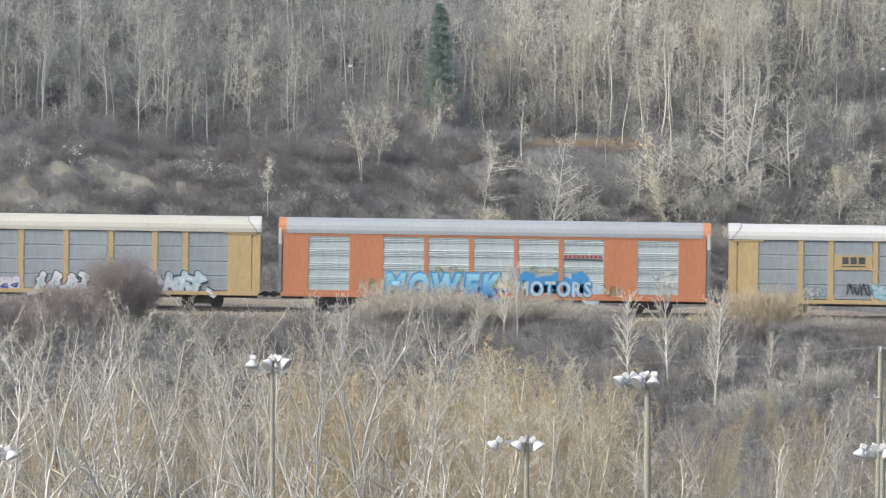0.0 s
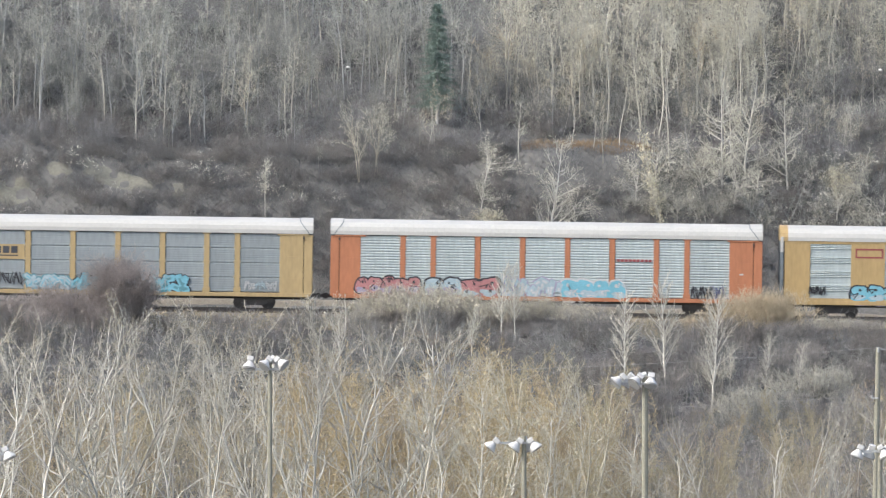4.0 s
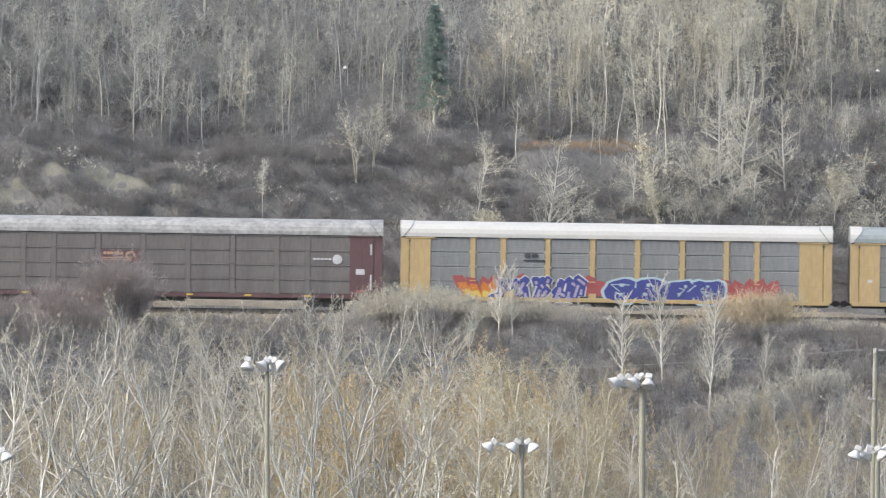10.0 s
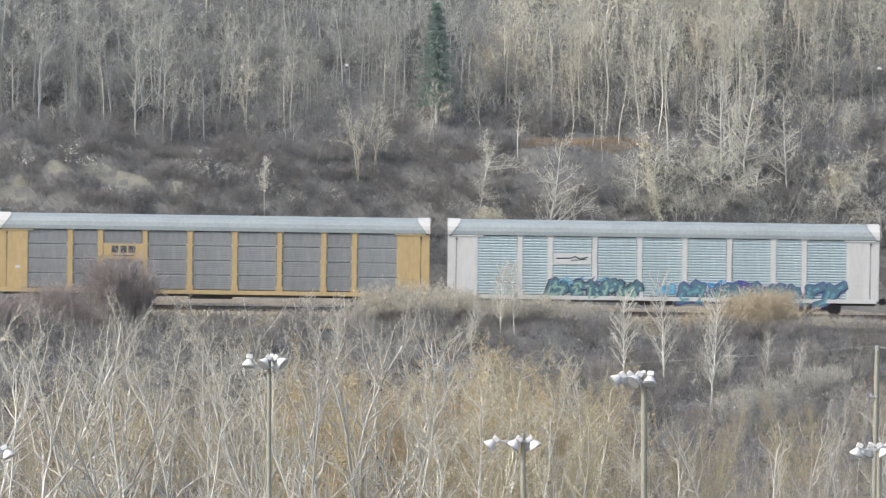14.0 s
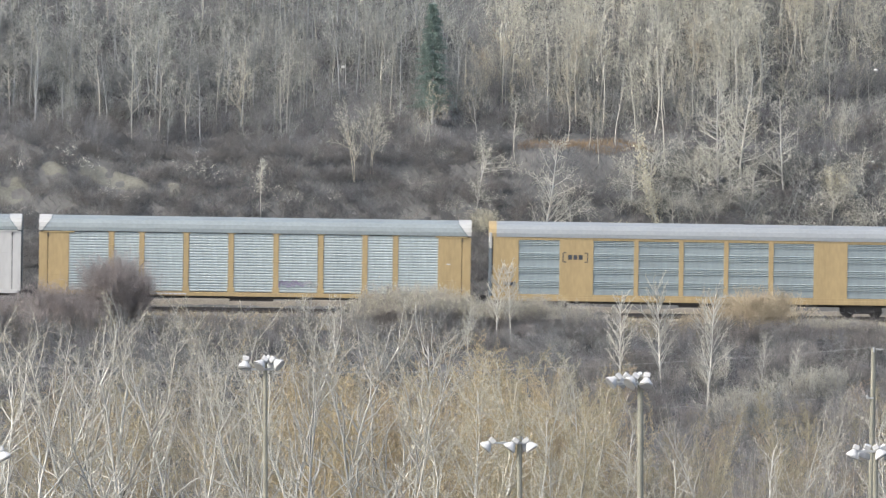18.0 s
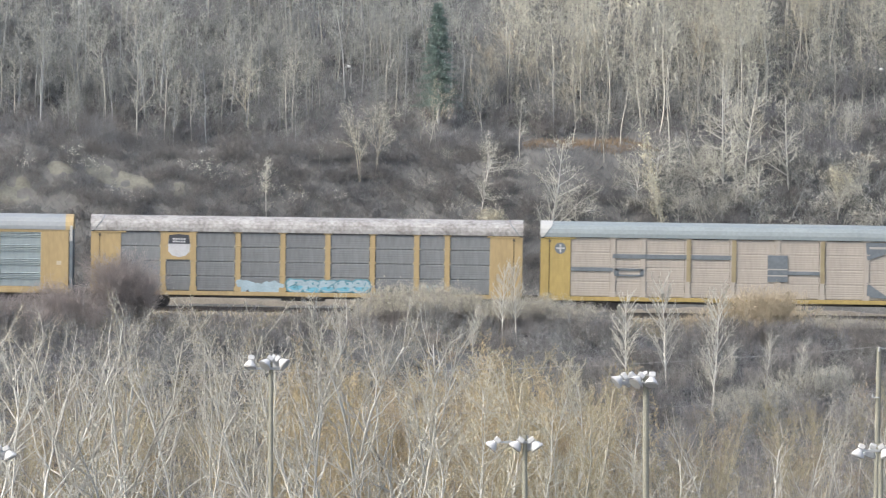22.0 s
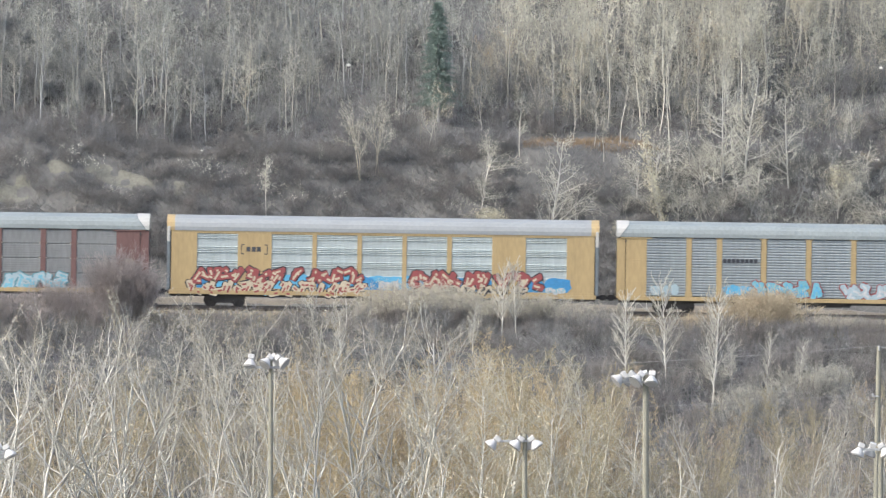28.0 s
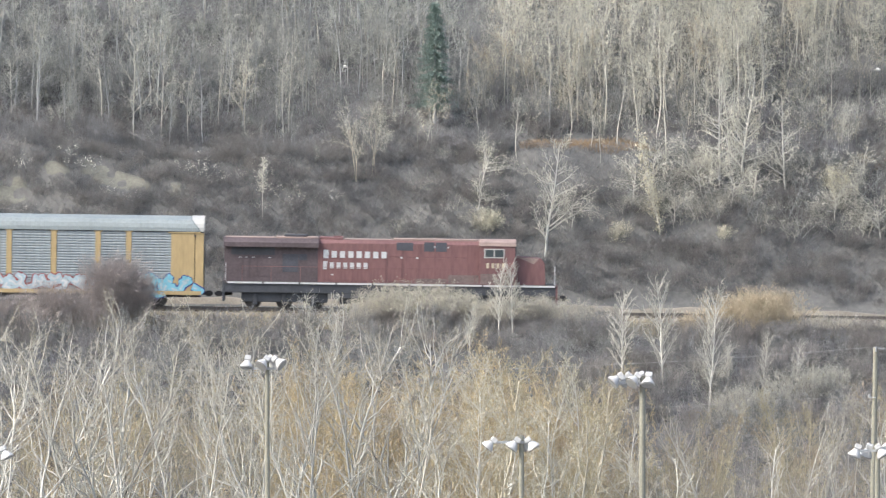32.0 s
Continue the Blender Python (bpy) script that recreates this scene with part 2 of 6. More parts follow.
def boxes(*specs, bevel=0.0):
    """One bmesh of boxes, each (x0, x1, y0, y1, z0, z1)."""
    bm = bmesh.new()
    for x0, x1, y0, y1, z0, z1 in specs:
        r = bmesh.ops.create_cube(bm, size=1)
        for v in r["verts"]:
            v.co = ((x0 + x1) / 2 + v.co.x * (x1 - x0), (y0 + y1) / 2 + v.co.y * (y1 - y0), (z0 + z1) / 2 + v.co.z * (z1 - z0))
    if bevel:
        bmesh.ops.bevel(bm, geom=bm.edges[:], offset=bevel, segments=1, affect="EDGES")
    return bm


def bm_mesh(name, bm, mat=None):
    me = bpy.data.meshes.new(name)
    bm.to_mesh(me)
    bm.free()
    if mat:
        me.materials.append(mat)
    return me


def extrude_x(name, outline, x0, x1, mat=None, y_flip=False):
    """A solid whose cross-section is the outline of (y, z) points."""
    n = len(outline)
    s = -1 if y_flip else 1
    verts = [(x, y * s, z) for x in (x0, x1) for y, z in outline]
    faces = [(i, (i + 1) % n, n + (i + 1) % n, n + i) for i in range(n)] + [tuple(range(n))[::-1], tuple(range(n, 2 * n))]
    me = mesh_of(name, verts, faces, [mat] if mat else [])
    bm = bmesh.new()
    bm.from_mesh(me)
    bmesh.ops.recalc_face_normals(bm, faces=bm.faces)
    bm.to_mesh(me)
    bm.free()
    return me


def tube(bm, a, b, r0, r1, sides=8):
    a, b = Vector(a), Vector(b)
    q = (b - a).to_track_quat("Z", "Y").to_matrix().to_4x4()
    bmesh.ops.create_cone(bm, cap_ends=True, segments=sides, radius1=r0, radius2=r1, depth=(b - a).length, matrix=Matrix.Translation((a + b) / 2) @ q)
    return bm


# ---- ground ----
PROFILE_Y = (-4000, -700, -646, -600, -560, -520, -60, -45, -30, -9, -5, -3.3, 3.4, 5, 7, 9, 19, 24, 45, 70, 110, 180, 4000)
PROFILE_Z = (40, 24.5, 23.2, 15, -5, -13.5, -13.5, -11.5, -7.5, -1.3, -1.0, -0.42, -0.42, -0.9, -0.75, 0.3, 9.0, 10.0, 19.8, 31, 43, 50, 70)


def wave(x, y, s, k):
    return np.sin(x * s + 1.7 * k) * np.cos(y * s * 1.3 + 0.9 * k) + 0.5 * np.sin((x + y) * s * 2.3 + k)


def ground_z(x, y):
    x, y = np.asarray(x, float), np.asarray(y, float)
    z = np.interp(y, PROFILE_Y, PROFILE_Z) - GRADE * np.clip(x, -700, 700) * np.exp(-(y / 500) ** 2)
    rough = np.clip((np.abs(y) - 6) / 8, 0, 1) * np.exp(-(y / 300) ** 2)
    return z + rough * (0.35 * wave(x, y, 0.33, 1) + 0.16 * wave(x, y, 1.1, 2) + 0.9 * wave(x, y, 0.07, 3))


def spread(fine_to, step, far, grow_by=1.35):
    a = list(np.arange(0, fine_to + step / 2, step))
    d = step
    while a[-1] < far:
        d *= grow_by
        a.append(a[-1] + d)
    return a


xs = spread(45, 0.75, 4000)
xs = np.array([-v for v in xs[:0:-1]] + xs)
ys = np.unique(np.concatenate([np.arange(-60, 75, 0.75), np.array(spread(75, 3, 4000)[26:]), -np.array(spread(60, 4, 4000)[16:])]))
gx, gy = np.meshgrid(xs, ys)
gv = np.stack([gx, gy, ground_z(gx, gy)], -1).reshape(-1, 3)
ii = np.arange(len(ys) - 1)[:, None] * len(xs) + np.arange(len(xs) - 1)[None]
ii = ii.ravel()
gt = np.concatenate([np.stack([ii, ii + 1, ii + len(xs) + 1], -1), np.stack([ii, ii + len(xs) + 1, ii + len(xs)], -1)])
ground = tagged(new("ground", fast_mesh("ground", gv, gt, EARTH)), "brown hillside and valley ground under leaf litter", "ground", kind="structure")
ground.data.polygons.foreach_set("use_smooth", np.ones(len(gt), bool))

# pale eroded patches on the cutting's slope: middle x and y, half widths, slant
PATCHES = ((-20.4, 16.9, 1.45, 0.72, -0.36), (-22.4, 17.6, 1.2, 0.80, -0.36), (-24.9, 17.4, 0.8, 0.45, 0.1), (-28.1, 16.2, 1.1, 0.8, 0.0), (-17.2, 16.2, 0.4, 0.5, 0.0))


def patch_edge(x, y):
    """Below 1 on bare earth, growing outward."""
    d = [((x - a) / w) ** 4 + ((y - b - k * (x - a)) / h) ** 4 for a, b, w, h, k in PATCHES]
    return np.minimum.reduce(d) + 0.18 * wave(x, y, 1.3, 5) + 0.14 * wave(x, y, 4.1, 2)


px, py = np.meshgrid(np.linspace(-31.5, -15.5, 60), np.linspace(13.5, 20.0, 40))
edge = patch_edge(px, py)
pv = np.stack([px, py, ground_z(px, py) + 0.05 - 0.12 * np.clip(edge - 0.85, 0, 2.0)], -1).reshape(-1, 3)
jj = (np.arange(39)[:, None] * 60 + np.arange(59)[None]).ravel()
pt = np.concatenate([np.stack([jj, jj + 1, jj + 61], -1), np.stack([jj, jj + 61, jj + 60], -1)])
tagged(new("bare_bank", fast_mesh("bare_bank", pv, pt, SAND)), "pale sandy bare patch in the cutting slope", "bare earth", kind="structure")

# dirt bank at the foot of the cutting
dx_, dy_ = np.meshgrid(np.linspace(-60, 60, 240), np.linspace(7.3, 9.1, 14))
dv = np.stack([dx_, dy_, ground_z(dx_, dy_) + 0.12 - 0.16 * np.clip(np.abs(dy_ - 8.05 - 0.05 * wave(dx_, dy_, 0.8, 4)) / 0.42, 0, 2)], -1).reshape(-1, 3)
kk = (np.arange(13)[:, None] * 240 + np.arange(239)[None]).ravel()
dt = np.concatenate([np.stack([kk, kk + 1, kk + 241], -1), np.stack([kk, kk + 241, kk + 240], -1)])
tagged(new("dirt_bank", fast_mesh("dirt_bank", dv, dt, TAN_EARTH)), "tan dirt bank along the foot of the cutting", "bare earth", kind="structure")

# ---- railway ----
track = thing("railway_track", "single railway track on pale stone ballast", "railway track", m=pose(0, 0, 0, 0, TILT, 0))
tagged(track, kind="structure")
part("ballast_bed", extrude_x("ballast_bed", [(-3.1, -0.75), (-1.75, -0.24), (1.75, -0.24), (3.1, -0.75)], -700, 700), BALLAST, track, "pale grey-brown stone ballast")
for side in (-1, 1):
    y = side * 0.76
    part("rail", extrude_x("rail", [(y - .07, -.17), (y + .07, -.17), (y + .07, -.15), (y + .015, -.13), (y + .015, -.045), (y + .037, -.035), (y + .037, 0), (y - .037, 0), (y - .037, -.035), (y - .015, -.045), (y - .015, -.13), (y - .07, -.15)], -700, 700), RAIL, track)
tie_me = bm_mesh("tie", boxes((-0.115, 0.115, -1.3, 1.3, -0.30, -0.172), bevel=0.012))
for i in range(280):
    part("tie", tie_me, TIE, track, at=pose((i - 140) * 0.53, 0, 0))
far_ties = bmesh.new()
tv, tf = [], []
for s in (-1, 1):
    for i in range(1, 1000):
        x, b = s * (140 * 0.53 + i * 0.53), len(tv)
        tv += [(x + a, c, d) for a in (-.115, .115) for c in (-1.3, 1.3) for d in (-.3, -.172)]
        tf += [(b, b + 1, b + 3, b + 2), (b + 4, b + 6, b + 7, b + 5), (b, b + 4, b + 5, b + 1), (b + 2, b + 3, b + 7, b + 6), (b + 1, b + 5, b + 7, b + 3)]
far_ties.free()
tagged(part("ties", mesh_of("ties", tv, tf), TIE, track), kind="stuff")


# ---- train: shared meshes ----
HALF, NEAR = 13.75, 1.50      # half a wagon's length; its side walls
SILL_Z, EAVE_Z, TOP_Z = 1.06, 4.86, 5.80


def side_profile(z0, z1, kind):
    """Outward relief (depth, z) of a wall sheet from bottom to top."""
    out = []
    if kind == "banded":          # groups of ribs with plain bands between
        z, i, pitch = z0, 0, (z1 - z0) / 31
        for i in range(31):
            a = z0 + i * pitch
            rib = (30 - i) % 8 not in (3, 4, 5, 6)
            out += [(0.0, a), (0.05 if rib else 0.004, a + pitch * 0.25), (0.05 if rib else 0.004, a + pitch * 0.55), (0.0, a + pitch * 0.95)]
    elif kind == "dense":
        n = 22
        pitch = (z1 - z0) / n
        for i in range(n):
            a = z0 + i * pitch
            out += [(0.0, a), (0.034, a + pitch * 0.2), (0.034, a + pitch * 0.55), (0.0, a + pitch * 0.85)]
    elif kind == "plain":         # four smooth sheets with a light lip between
        h = (z1 - z0) / 4
        for i in range(4):
            a = z0 + i * h
            out += [(0.01, a), (0.02, a + 0.05), (0.02, a + h - 0.09), (0.06, a + h - 0.07), (0.06, a + h - 0.02), (0.01, a + h - 0.01)]
    else:                         # four ribbed sheets with dark gaps between
        h = (z1 - z0) / 4
        for i in range(4):
            a = z0 + i * h
            gap_ = -0.012 if kind == "flat" else -0.040
            out += [(gap_, a), (0.0, a + 0.03)]
            p = (h - 0.07) / 6
            for j in range(6):
                b = a + 0.03 + j * p
                k_ = 0.006 if kind == "flat" else 0.0055
                out += [(0.0, b + 0.01), (k_, b + p * 0.3), (k_, b + p * 0.6), (0.0, b + p * 0.9)]
            out += [(gap_, a + h - 0.02)]
    return out


sheet_cache = {}


def sheet(width, kind, mat, z0=SILL_Z + 0.03, z1=EAVE_Z - 0.06):
    key = (round(width, 3), kind, mat.name)
    if key not in sheet_cache:
        prof = [(-NEAR - d, z) for d, z in side_profile(z0, z1, kind)]
        prof += [(-NEAR + 0.07, z1), (-NEAR + 0.07, z0)]
        sheet_cache[key] = extrude_x("side_panel", prof, -width / 2, width / 2, mat)
    return sheet_cache[key]


box_cache = {}


def cached_box(name, mat, *spec, bevel=0.012):
    key = (name, mat.name, spec)
    if key not in box_cache:
        box_cache[key] = bm_mesh(name, boxes(*spec, bevel=bevel), mat)
    return box_cache[key]


ARC = [(NEAR + 0.10, EAVE_Z - 0.02), (NEAR + 0.09, EAVE_Z + 0.22), (NEAR + 0.0, EAVE_Z + 0.48), (NEAR - 0.22, EAVE_Z + 0.70), (NEAR - 0.60, EAVE_Z + 0.84), (NEAR - 1.05, EAVE_Z + 0.92), (0, TOP_Z)]
ROOF_SECTION = [(-y, z) for y, z in ARC] + [(y, z) for y, z in ARC[-2::-1]]


def roof_mesh(mat, x0, x1, ribbed):
    """Curved roof sheet with seams across it; a slight rib every half metre where ribbed."""
    key = ("roof", mat.name, x0, x1, ribbed)
    if key in box_cache:
        return box_cache[key]
    xs_, verts, faces = [x0], [], []
    if ribbed:
        step = 0.30
        n = int((x1 - x0) / step)
        for i in range(n):
            a = x0 + (i + 0.5) * (x1 - x0) / n
            xs_ += [a - 0.04, a - 0.02, a + 0.02, a + 0.04]
    xs_.append(x1)
    k = len(ROOF_SECTION)
    for i, x in enumerate(xs_):
        lift = 1.005 if ribbed and i % 4 in (2, 3) and 0 < i < len(xs_) - 1 else 1.0
        verts += [(x, y * lift, 4.0 + (z - 4.0) * lift) for y, z in ROOF_SECTION]
    for i in range(len(xs_) - 1):
        faces += [(i * k + j, i * k + j + 1, (i + 1) * k + j + 1, (i + 1) * k + j) for j in range(k - 1)]
        faces.append((i * k + k - 1, i * k, (i + 1) * k, (i + 1) * k + k - 1))
    faces += [tuple(range(k)), tuple(range((len(xs_) - 1) * k, len(xs_) * k))]
    box_cache[key] = mesh_of("roof", verts, faces, [mat])
    return box_cache[key]


def hood_mesh(mat, s, top, foot, grow_by, wide=None):
    """End cap over the roof sheet, its inner edge slanting from foot at the eaves to top at the ridge."""
    key = ("hood", mat.name, s, top, foot)
    if key not in box_cache:
        verts, k = [], len(ROOF_SECTION)
        for y, z in ROOF_SECTION:
            f = min(1.0, max(0.0, (z - EAVE_Z) / (TOP_Z - EAVE_Z) * 1.25))
            inner = foot + (top - foot) * f
            outer = inner - wide if wide else 0.0
            yy, zz = y * grow_by, 4.0 + (z - 4.0) * grow_by
            verts += [(s * (HALF - inner), yy, zz), (s * (HALF - outer), yy, zz), (s * (HALF - outer), yy * .985, zz - .015), (s * (HALF - inner), yy * .985, zz - .015)]
        faces = []
        for i in range(k - 1):
            for j in range(4):
                a, b = i * 4 + j, i * 4 + (j + 1) % 4
                faces.append((a, b, b + 4, a + 4))
        faces += [(0, 1, 2, 3), (4 * k - 4, 4 * k - 3, 4 * k - 2, 4 * k - 1)]
        me = mesh_of("roof_end", verts, faces, [mat])
        bm = bmesh.new()
        bm.from_mesh(me)
        bmesh.ops.recalc_face_normals(bm, faces=bm.faces)
        bm.to_mesh(me)
        bm.free()
        box_cache[key] = me
    return box_cache[key]


def wheelset_mesh(r, gauge=0.76):
    bm = bmesh.new()
    for s in (-1, 1):
        tube(bm, (0, s * gauge - 0.06, 0), (0, s * gauge + 0.06, 0), r, r, 20)
        tube(bm, (0, s * (gauge - 0.09), 0), (0, s * (gauge - 0.04), 0), r + 0.03, r + 0.03, 20)
        tube(bm, (0, s * (gauge + 0.05), 0), (0, s * (gauge + 0.35), 0), 0.10, 0.09, 8)
        for k in range(3):
            a = k * math.tau / 3
            tube(bm, (r * .55 * math.cos(a), s * (gauge + 0.055), r * .55 * math.sin(a)), (r * .55 * math.cos(a), s * (gauge + 0.075), r * .55 * math.sin(a)), 0.05, 0.05, 6)
    tube(bm, (0, -gauge, 0), (0, gauge, 0), 0.08, 0.08, 8)
    return bm_mesh("wheelset", bm, STEEL)


WHEEL_R = 0.42
WHEELSET = wheelset_mesh(WHEEL_R)
FRAME_OUTLINE = [(-1.25, 0.40), (-1.25, 0.66), (-0.75, 0.72), (-0.35, 0.86), (0.35, 0.86), (0.75, 0.72), (1.25, 0.66), (1.25, 0.40), (0.95, 0.40), (0.55, 0.24), (-0.55, 0.24), (-0.95, 0.40)]


def truck_frame_mesh(y):
    n = len(FRAME_OUTLINE)
    v = [(x, y + d, z) for d in (-0.08, 0.08) for x, z in FRAME_OUTLINE]
    return mesh_of("side_frame", v, [tuple(range(n)), tuple(range(2 * n - 1, n - 1, -1))] + [(i, n + i, n + (i + 1) % n, (i + 1) % n) for i in range(n)], [STEEL])


SIDE_FRAMES = [truck_frame_mesh(-1.0), truck_frame_mesh(1.0)]
BOLSTER = cached_box("bolster", STEEL, (-0.25, 0.25, -1.0, 1.0, 0.35, 0.80))
rolling = []              # wheelsets with their thing, to be keyed


def truck(parent, x, owner, axles=(-0.89, 0.89)):
    t = part("truck", BOLSTER, None, parent, "grimy cast steel truck", at=pose(x, 0, 0))
    for f in SIDE_FRAMES:
        part("side_frame", f, None, t)
    for a in axles:
        rolling.append((part("wheelset", WHEELSET, None, t, at=pose(a, 0, WHEEL_R)), owner, a))
    return t


# ---- sprayed lettering and marks ----
def blob(bm, cx, cz, w, h, y, rng, idx, jag=0.12, square=3.0):
    """A rounded, uneven letter-like shape in the wall's plane, fanned round its middle."""
    n, pts = 18, []
    ph = rng.uniform(0, 6)
    for i in range(n):
        a = i / n * math.tau
        c, s = math.cos(a), math.sin(a)
        r = (abs(c) ** square + abs(s) ** square) ** (-1 / square) * (1 + jag * math.sin(3 * a + ph) + jag * rng.uniform(-1, 1))
        pts.append(bm.verts.new((cx + c * r * w / 2, y, cz + s * r * h / 2)))
    m = bm.verts.new((cx, y, cz))
    for i in range(n):
        f = bm.faces.new((m, pts[i], pts[(i + 1) % n]))
        f.material_index = idx


def stroke(bm, pts, wid, y, idx):
    for (ax, az), (bx, bz) in zip(pts, pts[1:]):
        d = Vector((bx - ax, bz - az))
        if d.length < 1e-4:
            continue
        d.normalize()
        nx, nz = -d.y * wid / 2, d.x * wid / 2
        f = bm.faces.new([bm.verts.new(p) for p in ((ax + nx, y, az + nz), (ax - nx, y, az - nz), (bx - nx, y, bz - nz), (bx + nx, y, bz + nz))])
        f.material_index = idx


def slab(bm, a, b, wid, y, idx, tip):
    """A broad straight stroke of a letter, pointed at its far end."""
    a, b = Vector(a), Vector(b)
    d = (b - a).normalized()
    n = Vector((-d.y, d.x)) * wid / 2
    pts = [a + n - d * wid * .1, a - n, b - n, b + d * tip + n * .4, b + n]
    f = bm.faces.new([bm.verts.new((p.x, y, p.y)) for p in pts])
    f.material_index = idx


def word(car, text, x0, x1, z0, z1, mat, y, label, bold=0.0, shear=0.0, outline=None):
    """Sprayed capitals in the wall's plane, fitted between x0..x1 and z0..z1, one part a letter."""
    for k, (b, m) in enumerate(((bold + 0.05, outline), (bold, mat))):
        if m is None:
            continue
        pen = 0.0
        glyphs = []
        for ch in text:
            cu = bpy.data.curves.new("letter", "FONT")
            cu.body, cu.offset, cu.resolution_u, cu.shear = ch, b, 3, shear
            ob = bpy.data.objects.new("letter", cu)
            me = bpy.data.meshes.new_from_object(ob)
            bpy.data.objects.remove(ob)
            bpy.data.curves.remove(cu)
            xs_ = [v.co.x for v in me.vertices]
            lo, hi = min(xs_), max(xs_)
            glyphs.append((me, pen - lo - (b - bold), hi - lo))
            pen += hi - lo - 2 * (b - bold) + 0.10
        wide = pen - 0.10
        for me, off, w_ in glyphs:
            zs = [v.co.y for v in me.vertices]
            for v in me.vertices:
                v.co = (x0 + (v.co.x + off) / wide * (x1 - x0), y - 0.012 * k, z0 + v.co.y / 0.72 * (z1 - z0))
            me.materials.clear()
            me.materials.append(m)
            part("graffiti_letter" if k else "graffiti_outline", me, None, car, label)


def graffiti(car, label, runs, seed):
    """Runs of sprayed letters, washes, scrawls or flames: (x0, x1, z0, z1, letters, style, fill, outline, second)."""
    rng = random.Random(seed)

    def done(name, bm):
        me = bm_mesh(name, bm)
        for m in (fill_, line, second):
            me.materials.append(m)
        part(name, me, None, car, label)

    for x0, x1, z0, z1, count, style, fill_, line, second in runs:
        y = -NEAR - 0.064
        w = (x1 - x0) / count
        if style == "scribble":
            bm = bmesh.new()
            x, z, pts = x0, (z0 + z1) / 2, []
            for i in range(count * 6):        # one looping line
                pts.append((x0 + (x1 - x0) * i / (count * 6) + 0.45 * w * math.sin(i * 1.9), (z0 + z1) / 2 + (z1 - z0) * 0.5 * math.sin(i * 2.4 + rng.uniform(-.6, .6))))
            for k in range(3):
                stroke(bm, pts[k * 2 * count:(k + 1) * 2 * count + 1], 0.05, y - 0.002 - 0.001 * k, k)
            done("graffiti_scrawl", bm)
            continue
        for i in range(count):
            bm = bmesh.new()
            if style == "flame":
                foot, lean_ = Vector((x0 + (i + .5) * w, z0)), Vector((0.9 * (i + .5 - count / 2) * w + rng.uniform(-.2, .2), z1 - z0))
                for k, part_of in enumerate((1.0, 0.72, 0.42)):       # red, then orange, then yellow at the heart
                    slab(bm, foot, foot + lean_ * part_of * rng.uniform(.8, 1.0), w * (1.7 - .35 * k), y + 0.008 - 0.003 * k - 0.0005 * i, k, 0.35 * part_of)
                done("graffiti_flame", bm)
                continue
            if style == "wash":
                blob(bm, x0 + (i + .5) * w, (z0 + z1) / 2 + rng.uniform(-.08, .08), w * 1.35, (z1 - z0) * rng.uniform(.8, 1.1), y + 0.008 - 0.0006 * i, rng, rng.choice((0, 0, 2)), 0.16, 2.6)
                done("graffiti_patch", bm)
                continue
            cx, cz = x0 + (i + .5) * w, (z0 + z1) / 2 + rng.uniform(-.04, .04)
            h = (z1 - z0) * rng.uniform(.86, 1.02)
            wild = style == "wild"
            if wild:
                lean_ = rng.uniform(-.12, .22) * w
                lo_, hi_ = cz - h * .5, cz + h * .5
                arms = [((cx - .34 * w, lo_ + rng.uniform(0, .2) * h), (cx - .1 * w + lean_, hi_ - rng.uniform(0, .1) * h))]
                for q in range(4):       # a tangle of crossing arrows
                    p_ = Vector((cx + rng.uniform(-.45, .45) * w, cz + rng.uniform(-.42, .3) * h))
                    g_ = rng.choice((20, 65, 110, 150, 200, 330)) + rng.uniform(-18, 18)
                    r_ = rng.uniform(.45, .8) * min(w, h)
                    e_ = p_ + Vector((math.cos(radians(g_)), math.sin(radians(g_)))) * r_
                    e_.y = min(max(e_.y, lo_), hi_)
                    if (e_ - p_).length > 0.2:
                        arms.append((p_, e_))
                wid_ = min(w, h) * 0.40
                for q, (a_, b_) in enumerate(arms):
                    slab(bm, a_, b_, wid_ + 0.16, y - 0.0007 * i - 0.0002 * q, 1, 0.14)
                for q, (a_, b_) in enumerate(arms):
                    slab(bm, a_, b_, wid_, y - 0.010 - 0.0007 * i - 0.0002 * q, 0, 0.08)
                    slab(bm, Vector(a_).lerp(Vector(b_), .1), Vector(a_).lerp(Vector(b_), rng.uniform(.4, .8)), wid_ * .36, y - 0.018 - 0.0007 * i - 0.0002 * q, 2, 0.02)
                done("graffiti_letter", bm)
                continue
            jag = 0.22 if wild else 0.07
            st_ = rng.getstate()
            blob(bm, cx, cz, w * 1.26, h * 1.12, y - 0.0007 * i, rng, 1, jag, 3.4)
            rng.setstate(st_)
            blob(bm, cx, cz, w * 1.06, h * 0.95, y - 0.010 - 0.0007 * i, rng, 0, jag, 3.4)
            # a lighter foot, the letter's counters and its cut lines
            blob(bm, cx + rng.uniform(-.1, .1) * w, cz - h * rng.uniform(.12, .26), w * 0.8, h * 0.34, y - 0.0170 - 0.0004 * i, rng, 2, 0.16, 3.0)
            for k in range(2):
                blob(bm, cx + rng.uniform(-.22, .22) * w, cz + (0.24 if k else -0.14) * h, w * rng.uniform(.10, .22), h * rng.uniform(.10, .20), y - 0.024 - 0.0006 * k, rng, 1, 0.15, 2.5)
